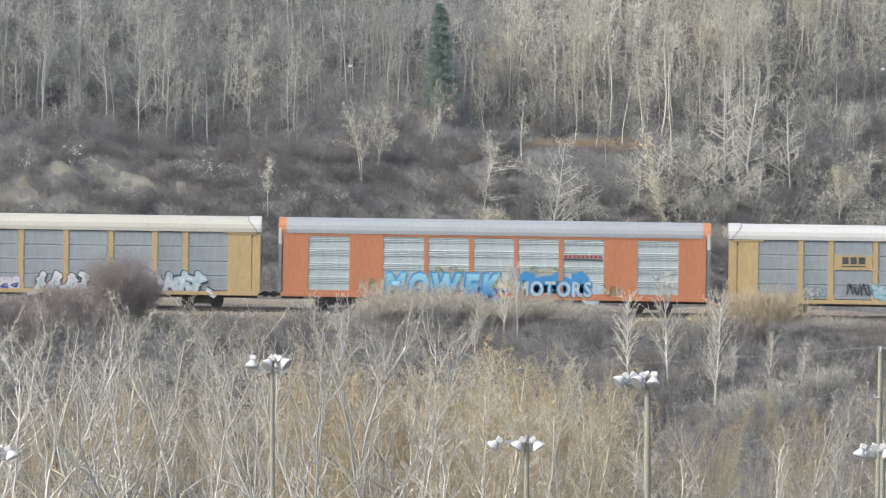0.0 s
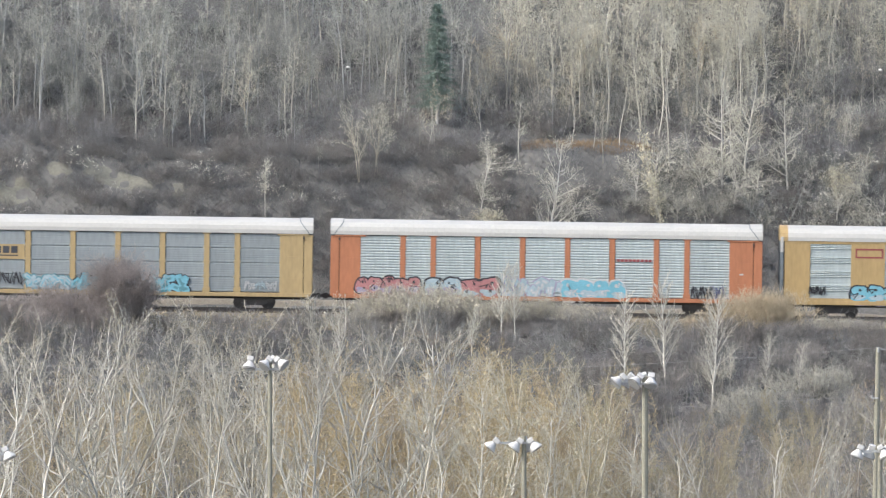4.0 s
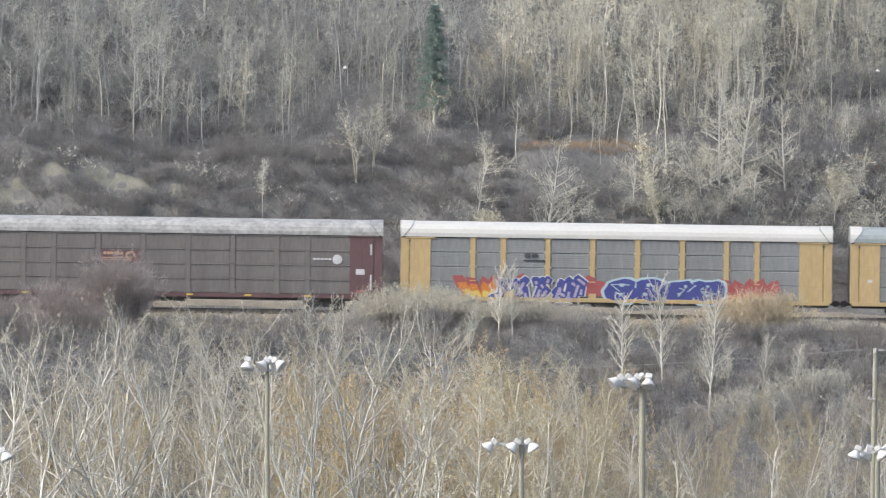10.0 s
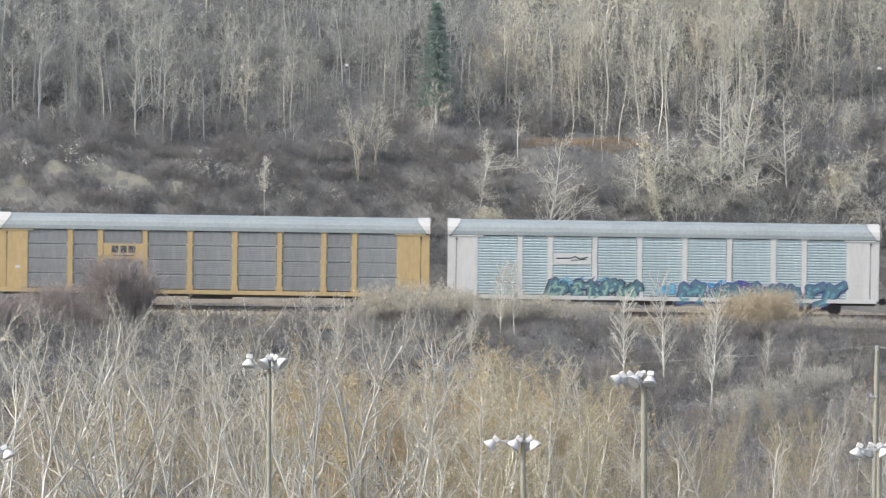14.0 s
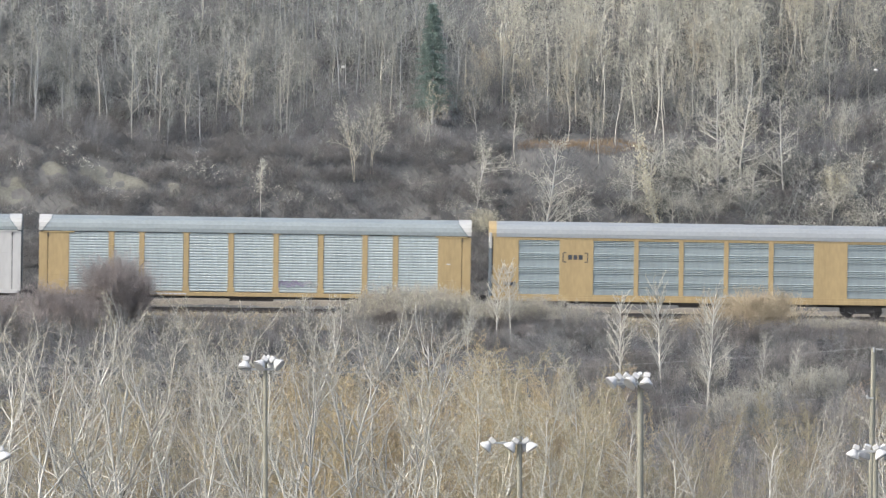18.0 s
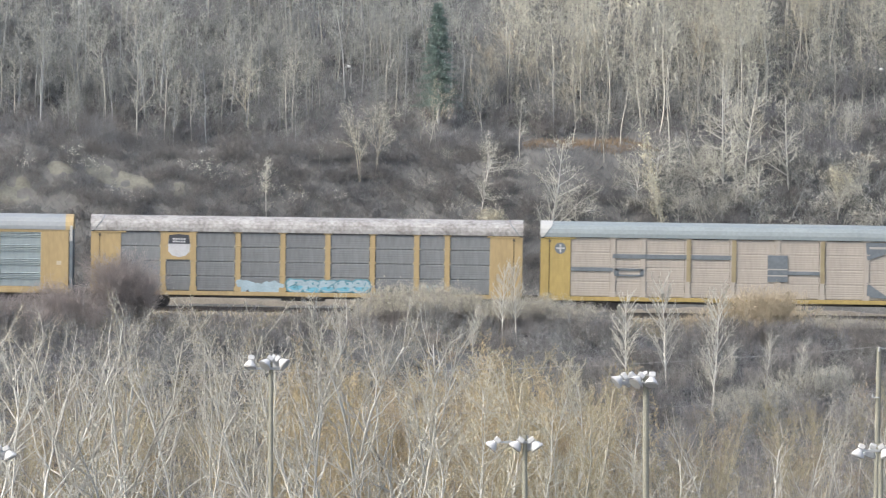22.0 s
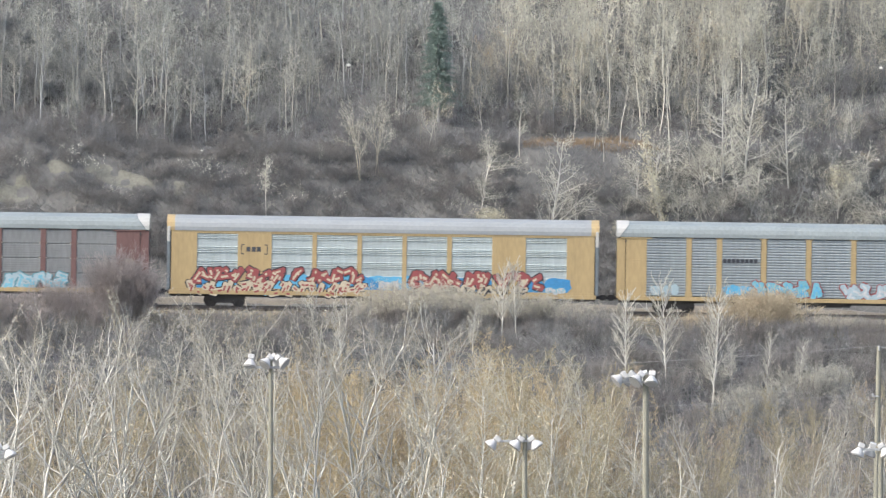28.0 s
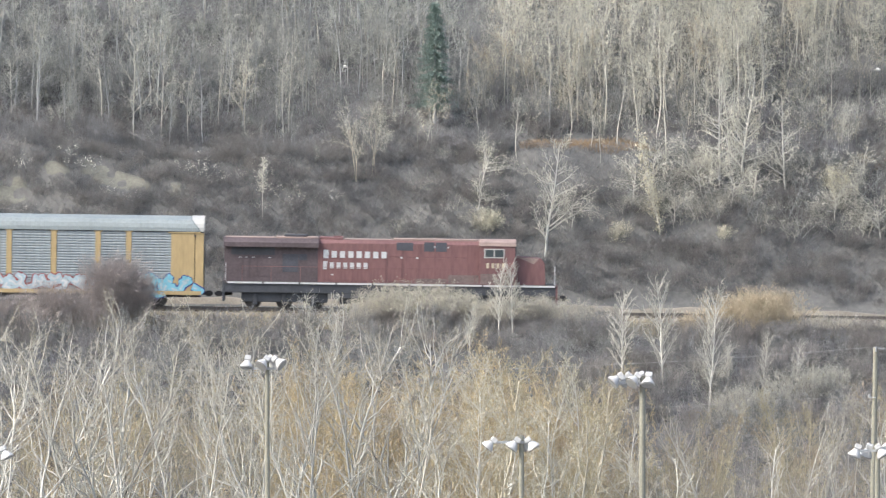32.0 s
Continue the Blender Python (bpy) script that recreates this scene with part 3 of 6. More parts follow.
            for k in range(4 if wild else 2):
                p, q = cx + rng.uniform(-.42, .42) * w, cz + rng.uniform(-.45, .3) * h
                stroke(bm, [(p, q), (p + rng.uniform(-.3, .3) * w, q + rng.uniform(.1, .4) * h), (p + rng.uniform(-.35, .45) * w, q + rng.uniform(-.1, .4) * h)], 0.05 if wild else 0.06, y - 0.028 - 0.0005 * k, 1)
            done("graffiti_letter", bm)


def blocks(car, name, x0, x1, z0, z1, count, mat, y=0.064, gap=0.22, label=""):
    """A line of plain bars standing for a mark's letters."""
    w = (x1 - x0) / count
    specs = [(x0 + i * w + w * gap / 2, x0 + (i + 1) * w - w * gap / 2, -NEAR - y - 0.004, -NEAR - y + 0.02, z0, z1) for i in range(count)]
    return part(name, boxes(*specs), mat, car, label)


def plate(car, name, x0, x1, z0, z1, mat, y=0.05, label=""):
    return part(name, boxes((x0, x1, -NEAR - y, -NEAR + 0.02, z0, z1), bevel=0.004), mat, car, label)


# ---- train: wagons ----
# bays of the common wagon: (start, end) measured from its west end
BAYS = [(1.93, 4.44), (4.80, 6.38), (6.72, 9.18), (9.58, 12.05), (12.42, 14.92), (15.27, 17.74), (18.14, 20.58), (20.92, 22.52), (22.88, 25.40)]
SOLID_BAYS = [(1.93, 4.52), (6.68, 9.26), (9.55, 12.12), (12.42, 14.98), (15.27, 17.83), (18.14, 20.70), (22.84, 25.45)]


def underside(car, sill_mat):
    part("side_sill", cached_box("side_sill", sill_mat, (-HALF + .15, HALF - .15, -1.58, -1.40, 0.80, SILL_Z)), None, car)
    part("side_sill", cached_box("side_sill_far", sill_mat, (-HALF + .15, HALF - .15, 1.40, 1.58, 0.80, SILL_Z)), None, car)
    part("underframe", cached_box("underframe", STEEL, (-HALF + .2, HALF - .2, -0.45, 0.45, 0.62, 1.0), (-8.6, 8.6, -1.35, 1.35, 0.86, 1.02), (-1.6, 1.2, -1.2, 1.2, 0.5, 0.9), (-6.2, 6.2, -1.38, -1.30, 0.68, 0.86)), None, car)
    for s in (-1, 1):
        truck(car, s * 10.05, car)
        part("coupler", cached_box("coupler", STEEL, (-0.55, 0.55, -0.09, 0.09, 0.78, 0.98), (0.3 * s - .16, 0.3 * s + .16, -0.17, 0.17, 0.70, 1.06)), None, car, at=pose(s * (HALF + 0.0), 0, 0))


def common_wagon(label, body, panel, roof, kind="ribbed", post=None, sill=None, ribbed_roof=False, end_roof=None):
    """Covered motor-car carrier: nine ribbed bays a side between posts, door panels at its corners."""
    car = thing("autorack_wagon", label, "railway wagon", "wagons of the train")
    post, sill = post or body, sill or body
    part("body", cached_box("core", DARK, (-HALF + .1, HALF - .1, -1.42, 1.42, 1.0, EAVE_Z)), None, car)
    part("roof", roof_mesh(roof, -HALF + 0.04, HALF - 0.04, ribbed_roof), None, car)
    for s in (-1, 1):
        part("roof_end", hood_mesh(end_roof or ROOF_WHITE, s, 0.80, 0.20, 1.014), None, car, "white curved roof hood")
        part("hood_seam", hood_mesh(BLUEGREY, s, 0.86, 0.26, 1.007, 0.07), None, car, "dark seam beside the roof hood")
        part("end_door", cached_box("end_door", BLUEGREY, (-0.06, 0.06, -1.40, 1.40, 1.0, EAVE_Z)), None, car, at=pose(s * (HALF - 0.09), 0, 0))
    for far in (0, 180):
        turn = pose(0, 0, 0, 0, 0, far)
        for a, b in BAYS:
            c = (a + b) / 2 - HALF
            part("side_panel", sheet(b - a, kind, panel), None, car, at=turn @ pose(c, 0, 0))
        edges = [1.93] + [v for ab in BAYS for v in ab] + [25.40]
        for a, b in zip([ab[1] for ab in BAYS[:-1]], [ab[0] for ab in BAYS[1:]]):
            part("post", cached_box("post", post, (-0.17, 0.17, -NEAR - 0.055, -NEAR + 0.05, SILL_Z, EAVE_Z - 0.03), (-0.21, 0.21, -NEAR - 0.062, -NEAR + 0.05, 3.0, 3.08), (-0.21, 0.21, -NEAR - 0.062, -NEAR + 0.05, 2.05, 2.13), (-0.21, 0.21, -NEAR - 0.062, -NEAR + 0.05, 3.92, 4.0), (-0.26, 0.26, -NEAR - 0.062, -NEAR + 0.05, EAVE_Z - 0.10, EAVE_Z - 0.03), (-0.23, 0.23, -NEAR - 0.060, -NEAR + 0.05, SILL_Z, SILL_Z + 0.30)), None, car, at=turn @ pose((a + b) / 2 - HALF, 0, 0))
            if kind == "ribbed" and not far:
                for z in (2.03, 2.96, 3.89):
                    part("clip", cached_box("clip", CLIP, (-0.25, 0.25, -NEAR - 0.052, -NEAR - 0.0, z - 0.035, z + 0.04)), None, car, at=pose((a + b) / 2 - HALF, 0, 0))
        for s in (-1, 1):
            part("corner_panel", cached_box("corner_panel", body, (-1.14, 0.36, -NEAR - 0.05, -NEAR + 0.06, SILL_Z, EAVE_Z - 0.10), (0.40, 0.94, -NEAR - 0.03, -NEAR + 0.06, SILL_Z - 0.12, EAVE_Z - 0.10), (-0.70, 0.10, -NEAR - 0.058, -NEAR, 1.95, 2.02), (-0.70, 0.10, -NEAR - 0.058, -NEAR, 3.35, 3.39)) if s > 0 else
                 cached_box("corner_panel", body, (-0.36, 0.97, -NEAR - 0.05, -NEAR + 0.06, SILL_Z, EAVE_Z - 0.10), (-0.94, -0.40, -NEAR - 0.03, -NEAR + 0.06, SILL_Z - 0.12, EAVE_Z - 0.10), (-0.10, 0.70, -NEAR - 0.058, -NEAR, 1.95, 2.02), (-0.10, 0.70, -NEAR - 0.058, -NEAR, 3.35, 3.39)), None, car, at=turn @ pose(s * (HALF - 0.96), 0, 0))
            part("top_track", cached_box("top_track", body, (-1.0, 1.0, -NEAR - 0.09, -NEAR - 0.02, EAVE_Z - 0.14, EAVE_Z - 0.05)), None, car, at=turn @ pose(s * (HALF - 1.25), 0, 0))
            part("door_latch", cached_box("door_latch", STEEL, (-0.06, 0.06, -NEAR - 0.10, -NEAR - 0.02, 4.50, 4.64)), None, car, at=turn @ pose(s * (HALF - 0.58), 0, 0))
    underside(car, sill)
    return car


def solid_wagon(label, body, panel, roof):
    """Later covered carrier: seven banded panels set in painted walls, rounded painted end frames."""
    car = thing("autorack_wagon", label, "railway wagon", "wagons of the train")
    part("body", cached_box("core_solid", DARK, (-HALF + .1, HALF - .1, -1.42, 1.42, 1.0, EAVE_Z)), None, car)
    part("roof", roof_mesh(roof, -HALF + 0.5, HALF - 0.5, False), None, car)
    for s in (-1, 1):
        x0, x1 = (-HALF, -HALF + 0.5) if s < 0 else (HALF - 0.5, HALF)
        part("roof_end", roof_mesh(body, x0, x1, False), None, car, "painted rounded roof corner")
        part("end_door", cached_box("end_door_b", BLUEGREY, (-0.08, 0.08, -1.52, 1.52, 1.0, EAVE_Z), (-0.10, 0.10, -1.60, -1.30, 1.1, EAVE_Z - 0.1), (-0.10, 0.10, 1.30, 1.60, 1.1, EAVE_Z - 0.1)), None, car, "blue-grey folded end door", at=pose(s * (HALF - 0.12), 0, 0))
        part("end_guard", cached_box("end_guard", ROOF_WHITE, (-0.10, 0.10, -1.62, -1.50, EAVE_Z - 0.75, EAVE_Z + 0.25), bevel=0.03), None, car, at=pose(s * (HALF - 0.12), 0, 0))
    solids, last = [], 0.28
    for a, b in SOLID_BAYS + [(27.22, 27.5)]:
        solids.append((last, a))
        last = b
    for far in (0, 180):
        turn = pose(0, 0, 0, 0, 0, far)
        for a, b in SOLID_BAYS:
            part("side_panel", sheet(b - a, "banded", panel, SILL_Z + .16, EAVE_Z - .20), None, car, at=turn @ pose((a + b) / 2 - HALF, 0, 0))
        for a, b in solids:
            part("wall_panel", cached_box("wall_panel", body, ((a - b) / 2, (b - a) / 2, -NEAR - 0.06, -NEAR + 0.05, SILL_Z, EAVE_Z - 0.03), bevel=0.01), None, car, at=turn @ pose((a + b) / 2 - HALF, 0, 0))
        part("top_rail", cached_box("top_rail", body, (-HALF + .3, HALF - .3, -NEAR - 0.066, -NEAR + 0.04, EAVE_Z - 0.19, EAVE_Z - 0.01)), None, car, at=turn)
        part("bottom_rail", cached_box("bottom_rail", body, (-HALF + .3, HALF - .3, -NEAR - 0.066, -NEAR + 0.04, SILL_Z - 0.1, SILL_Z + 0.15)), None, car, at=turn)
    underside(car, body)
    return car


cars = []
G = "bright sprayed graffiti letters"
# 0
c = common_wagon("yellow-framed grey autorack wagon with a yellowed white roof", YELLOW, ZINC_DULL, ROOF_CREAM)
graffiti(c, G, [(3.6, 10.4, 0.75, 2.35, 7, "wild", P_PALE, P_BLACK, P_WHITE), (-0.6, 3.2, 0.75, 2.2, 4, "wild", P_WHITE, P_BLACK, P_PALE), (-3.4, -1.6, 0.9, 1.9, 3, "bubble", P_WHITE, P_LILAC, P_NAVY)], 3)
cars.append(c)
# 1
c = solid_wagon("bright orange autorack wagon with silver panels and blue graffiti", ORANGE, ZINC_BRIGHT, ROOF_BLUE)
graffiti(c, G, [(-8.6, -7.0, 0.95, 2.1, 5, "scribble", P_CREAM, P_GREEN, P_CREAM), (-7.2, 0.6, 0.70, 1.5, 5, "wash", P_NAVY, P_BLUE, P_BLUE), (-0.3, 1.4, 0.9, 2.1, 3, "wash", P_GREEN, P_CREAM, P_CREAM), (1.2, 6.0, 1.2, 2.5, 4, "wash", P_BLUE, P_WHITE, P_BLUE), (1.0, 6.7, 0.8, 1.95, 4, "wash", P_SKY, P_PALE, P_PALE),
                 (2.2, 4.6, 2.4, 2.95, 4, "scribble", P_GREEN, P_CREAM, P_GREEN), (-3.8, -1.9, 2.4, 2.9, 4, "scribble", P_GREEN, P_CREAM, P_GREEN), (6.9, 8.2, 0.9, 1.8, 5, "scribble", P_CREAM, P_GREEN, P_CREAM)], 11)
word(c, "MOWEK", -6.95, 0.45, 0.86, 2.36, P_FADE, -NEAR - 0.080, "cyan and blue sprayed block letters", 0.055, 0.12, P_BLUE)
word(c, "MOTORS", 1.45, 6.2, 1.05, 2.0, P_PALE, -NEAR - 0.080, "pale blue sprayed letters", 0.03, 0.0, P_BLUE)
blocks(c, "maker_mark", 4.4, 6.85, 3.50, 3.68, 9, P_RED)
plate(c, "maker_stripe", 4.4, 6.85, 3.36, 3.42, P_BLACK, 0.066)
plate(c, "placard", 10.1, 10.35, 2.2, 2.45, WHITE, 0.075)
plate(c, "placard", 10.85, 11.15, 2.45, 2.70, WHITE, 0.075)
cars.append(c)
# 2
c = common_wagon("yellow-framed grey autorack wagon with faded blue graffiti", YELLOW, ZINC_DULL, ROOF_WHITE)
graffiti(c, G, [(-4.3, -1.6, 1.05, 2.0, 4, "wild", P_PALE, P_TEAL, P_SKY), (-1.2, 6.2, 0.9, 2.1, 7, "wild", P_SKY, P_BLACK, P_TEAL), (-9.0, -7.4, 1.3, 1.9, 4, "scribble", P_WHITE, P_WHITE, P_PALE), (-6.2, -4.6, 1.3, 2.2, 4, "scribble", P_BLACK, P_BLACK, P_BLACK), (9.4, 11.5, 1.2, 1.8, 5, "scribble", P_WHITE, P_PALE, P_WHITE)], 5)
plate(c, "logo_plate", -7.0, -4.58, 2.98, 3.92, YELLOW)
blocks(c, "logo", -6.55, -4.98, 3.36, 3.80, 3, BLACK_P)
plate(c, "logo_stripe", -6.50, -5.0, 3.18, 3.25, BLACK_P, 0.066)
cars.append(c)
# 3
c = common_wagon("orange-framed silver autorack wagon with red and blue graffiti", ORANGE, ZINC_BRIGHT, ROOF_WHITE, "dense", ribbed_roof=True)
graffiti(c, G, [(-12.1, -8.0, 1.0, 2.2, 5, "bubble", P_ROSE, P_BLACK, P_LILAC), (-7.7, -5.4, 0.85, 2.2, 2, "bubble", P_PALE, P_BLACK, P_LILAC), (-5.4, -3.0, 0.85, 2.2, 2, "bubble", P_ROSE, P_BLACK, P_PALE), (-2.7, 1.0, 0.8, 2.2, 4, "wild", P_PALE, P_LILAC, P_WHITE), (1.0, 5.0, 0.75, 2.2, 4, "bubble", P_SKY, P_WHITE, P_PALE), (9.2, 11.5, 1.0, 1.9, 8, "scribble", P_BLACK, P_BLACK, P_NAVY)], 7)
blocks(c, "maker_mark", 4.45, 6.73, 3.36, 3.52, 9, P_RED)
plate(c, "placard", 12.3, 12.55, 2.6, 2.7, WHITE, 0.075)
cars.append(c)
# 4
c = solid_wagon("ochre-yellow autorack wagon with silver panels and blue graffiti", OCHRE, ZINC_BRIGHT, ROOF_WHITE)
graffiti(c, G, [(-9.0, -2.2, 0.75, 1.15, 6, "wash", P_LILAC, P_LILAC, P_PALE), (-9.2, -1.8, 1.0, 2.1, 7, "bubble", P_SKY, P_BLACK, P_PALE), (1.8, 7.4, 0.85, 2.05, 5, "bubble", P_PALE, P_NAVY, P_SKY), (-11.9, -10.8, 1.4, 2.0, 5, "scribble", P_BLACK, P_BLACK, P_BLACK), (9.9, 11.2, 1.2, 1.8, 7, "scribble", P_BLACK, P_NAVY, P_BLACK)], 9)
bm = bmesh.new()
for pts in ([(-8.95, 4.36), (-7.18, 4.36)], [(-8.95, 3.85), (-7.18, 3.85)], [(-8.90, 4.32), (-8.90, 3.90)], [(-7.23, 4.32), (-7.23, 3.90)]):
    stroke(bm, pts, 0.11, -NEAR - 0.07, 0)
part("logo", bm, P_RED, c, "red outlined bar mark")
cars.append(c)
# 5
c = common_wagon("dull brown autorack wagon with a patched white roof", BROWN, BROWN_PANEL, ROOF_PATCH, "plain", post=BROWN_PANEL, sill=BROWN, end_roof=ROOF_PATCH)
plate(c, "logo_plate", -4.3, -1.6, 2.85, 3.72, BROWN)
blocks(c, "logo", -4.05, -2.75, 3.42, 3.60, 6, P_SALMON)
for z in (3.22, 3.08):
    plate(c, "logo_stripe", -4.1, -2.2, z - .03, z + .03, P_SALMON, 0.066)
bm = bmesh.new()
stroke(bm, [(-2.3 + .28 * math.cos(a / 8 * 5 - 0.3), 3.36 + .24 * math.sin(a / 8 * 5 - 0.3)) for a in range(9)], 0.12, -NEAR - 0.07, 0)
part("logo_wheel", bm, P_SALMON, c)
blocks(c, "mark", 9.3, 10.5, 3.25, 3.38, 5, P_WHITE)
bm = bmesh.new()
blob(bm, 10.85, 3.30, 0.62, 0.62, -NEAR - 0.068, random.Random(1), 0, 0.02, 2.0)
part("mark_disc", bm, P_WHITE, c)
for x in (-13.2, 13.0):
    for z0, z1 in ((1.35, 2.35), (3.6, 4.3)):
        plate(c, "reflective_strip", x - .05, x + .05, z0, z1, P_WHITE, 0.075)
plate(c, "placard", 12.05, 12.6, 2.35, 2.7, P_WHITE, 0.075)
plate(c, "placard", -12.9, -12.2, 1.40, 1.50, P_WHITE, 0.075)
plate(c, "placard", 12.0, 12.7, 1.25, 1.35, P_RED, 0.075)
for x in (-11.2, -9.0, -5.6, -2.2, 1.5, 5.2, 9.0):
    plate(c, "sill_reflector", x - .22, x + .22, 0.90, 1.00, P_YELLOW, 0.10)
cars.append(c)
# 6
c = common_wagon("yellow-framed grey autorack wagon with purple-blue graffiti and flames", YELLOW, ZINC_DARK, ROOF_WHITE)
graffiti(c, G, [(-9.3, -6.8, 0.85, 2.3, 6, "flame", P_RED, P_FLAME, P_YELLOW), (-2.0, -0.5, 1.2, 2.3, 2, "wash", P_RED, P_RED, P_FLAME), (6.6, 9.4, 0.85, 2.2, 6, "flame", P_RED, P_RED, P_FLAME),
                 (-7.6, -1.7, 0.8, 2.4, 5, "wild", P_NAVY, P_WHITE, P_LILAC), (-0.6, 6.8, 0.8, 2.35, 4, "bubble", P_NAVY, P_PALE, P_NAVY)], 13)
blocks(c, "logo", -5.9, -4.95, 3.60, 3.85, 2, BLACK_P)
plate(c, "logo_stripe", -5.9, -4.5, 3.38, 3.46, BLACK_P, 0.066)
cars.append(c)
# 7
c = common_wagon("yellow-framed weathered grey autorack wagon with a grey roof", YELLOW, ZINC_DARK, ROOF_GREY)
plate(c, "logo_plate", -7.0, -4.45, 2.95, 3.95, YELLOW)
blocks(c, "logo", -6.55, -4.95, 3.38, 3.82, 3, BLACK_P)
plate(c, "logo_stripe", -6.4, -5.1, 3.16, 3.24, BLACK_P, 0.066)
plate(c, "placard", -12.6, -12.3, 2.3, 2.5, WHITE, 0.075)
cars.append(c)
# 8
c = common_wagon("white autorack wagon with pale blue ribbed panels and dark graffiti", WHITE, ZINC_BLUE, ROOF_GREY, "dense", ribbed_roof=True)
graffiti(c, G, [(-7.6, -1.2, 0.7, 2.1, 7, "wild", P_DEEP, P_BLACK, P_MINT), (-0.4, 0.7, 1.2, 1.8, 3, "bubble", P_SKY, P_BLUE, P_CYAN), (0.9, 11.2, 0.6, 2.0, 9, "wild", P_DEEP, P_NAVY, P_TEAL), (2.2, 6.0, 1.3, 2.1, 3, "wash", P_BLUE, P_NAVY, P_NAVY), (-6.8, -2.4, 1.5, 2.3, 4, "scribble", P_CYAN, P_NAVY, P_CYAN)], 17)
plate(c, "logo_plate", -7.0, -4.6, 3.05, 3.75, WHITE, 0.055)
bm = bmesh.new()
stroke(bm, [(-6.8, 3.42), (-5.9, 3.44), (-5.6, 3.55), (-5.3, 3.38), (-4.8, 3.52)], 0.08, -NEAR - 0.062, 0)
stroke(bm, [(-5.9, 3.30), (-4.9, 3.36)], 0.06, -NEAR - 0.062, 0)
part("logo", bm, BLACK_P, c, "dark slanted stripe mark")
cars.append(c)
# 9
c = common_wagon("yellow-framed autorack wagon with bright silver ribbed panels", YELLOW, ZINC_BRIGHT, ROOF_GREY, "dense")
graffiti(c, "faint pink sprayed scrawl", [(1.5, 4.0, 1.4, 1.9, 6, "scribble", P_LILAC, P_LILAC, P_WHITE)], 4)
blocks(c, "mark", -6.9, -4.3, 0.88, 0.98, 9, P_WHITE, 0.10)
plate(c, "placard", 12.2, 12.45, 3.0, 3.08, WHITE, 0.075)
cars.append(c)
# 10
c = solid_wagon("yellow autorack wagon with silver panels and a grey-white roof", YELLOW, ZINC, ROOF_BLUE)
blocks(c, "logo", -8.72, -7.72, 3.45, 3.75, 3, BLACK_P)
bm = bmesh.new()
stroke(bm, [(-8.8, 3.88), (-9.0, 3.88), (-9.0, 3.30), (-8.8, 3.30)], 0.06, -NEAR - 0.07, 0)
stroke(bm, [(-7.65, 3.88), (-7.45, 3.88), (-7.45, 3.30), (-7.65, 3.30)], 0.06, -NEAR - 0.07, 0)
part("logo_bracket", bm, BLACK_P, c)
plate(c, "placard", -12.6, -12.25, 2.55, 2.63, WHITE, 0.075)
plate(c, "patch", -12.7, -12.0, 1.75, 1.98, BLACK_P, 0.068)
plate(c, "placard", 12.7, 13.0, 2.6, 2.85, P_CREAM, 0.075)
cars.append(c)
# 11
c = common_wagon("yellow-framed dark grey autorack wagon with a rusting patchy roof", YELLOW, ZINC_DARK, ROOF_RUST, ribbed_roof=True, end_roof=ROOF_RUST)
graffiti(c, G, [(-4.3, -1.6, 1.05, 1.8, 4, "wash", P_PALE, P_PALE, P_PALE), (-1.2, 4.0, 1.05, 1.9, 5, "bubble", P_PALE, P_TEAL, P_SKY), (-11.6, -9.8, 1.2, 1.6, 5, "scribble", P_WHITE, P_PALE, P_WHITE), (7.2, 8.8, 1.2, 1.7, 4, "scribble", P_WHITE, P_PALE, P_WHITE)], 19)
plate(c, "logo_plate", -9.15, -7.1, 3.05, 4.78, YELLOW)
bm = bmesh.new()
f = bm.faces.new([bm.verts.new((x, -NEAR - 0.06, z)) for x, z in ((-8.75, 4.6), (-7.5, 4.6), (-7.42, 4.15), (-7.45, 3.55), (-7.7, 3.3), (-8.12, 3.2), (-8.55, 3.3), (-8.8, 3.55), (-8.83, 4.15))])
part("shield", bm, P_WHITE, c, "plain white shield")
bm = bmesh.new()
f = bm.faces.new([bm.verts.new((x, -NEAR - 0.064, z)) for x, z in ((-8.75, 4.6), (-8.12, 4.68), (-7.5, 4.6), (-7.42, 4.05), (-8.83, 4.05))])
part("shield_band", bm, BLACK_P, c, "dark blue shield top")
for z in (4.30, 4.14):
    blocks(c, "shield_mark", -8.55, -7.7, z, z + .11, 5, P_WHITE, 0.07)
cars.append(c)
# 12
c = common_wagon("cream-painted autorack wagon with mustard doors and slate stripes", MUSTARD, CREAM, ROOF_GREY, "flat", post=CREAM, end_roof=ROOF_WHITE)
for x in (-4.30, -1.42, 4.22):
    plate(c, "painted_post", x - .14, x + .14, 2.1, 4.78, POST_DULL, 0.068)
for k, (x0, x1, z0, z1) in enumerate(((-9.15, -1.6, 3.52, 3.80), (-11.8, -9.1, 2.68, 2.93), (-9.0, -7.2, 2.75, 2.9), (-9.0, -7.2, 2.38, 2.5), (-9.05, -8.75, 2.45, 2.85), (-7.4, -7.15, 2.45, 2.85), (0.72, 2.0, 2.15, 3.85), (2.0, 4.05, 2.62, 2.85))):
    plate(c, "painted_stripe", x0, x1, z0, z1, SLATE, 0.066)
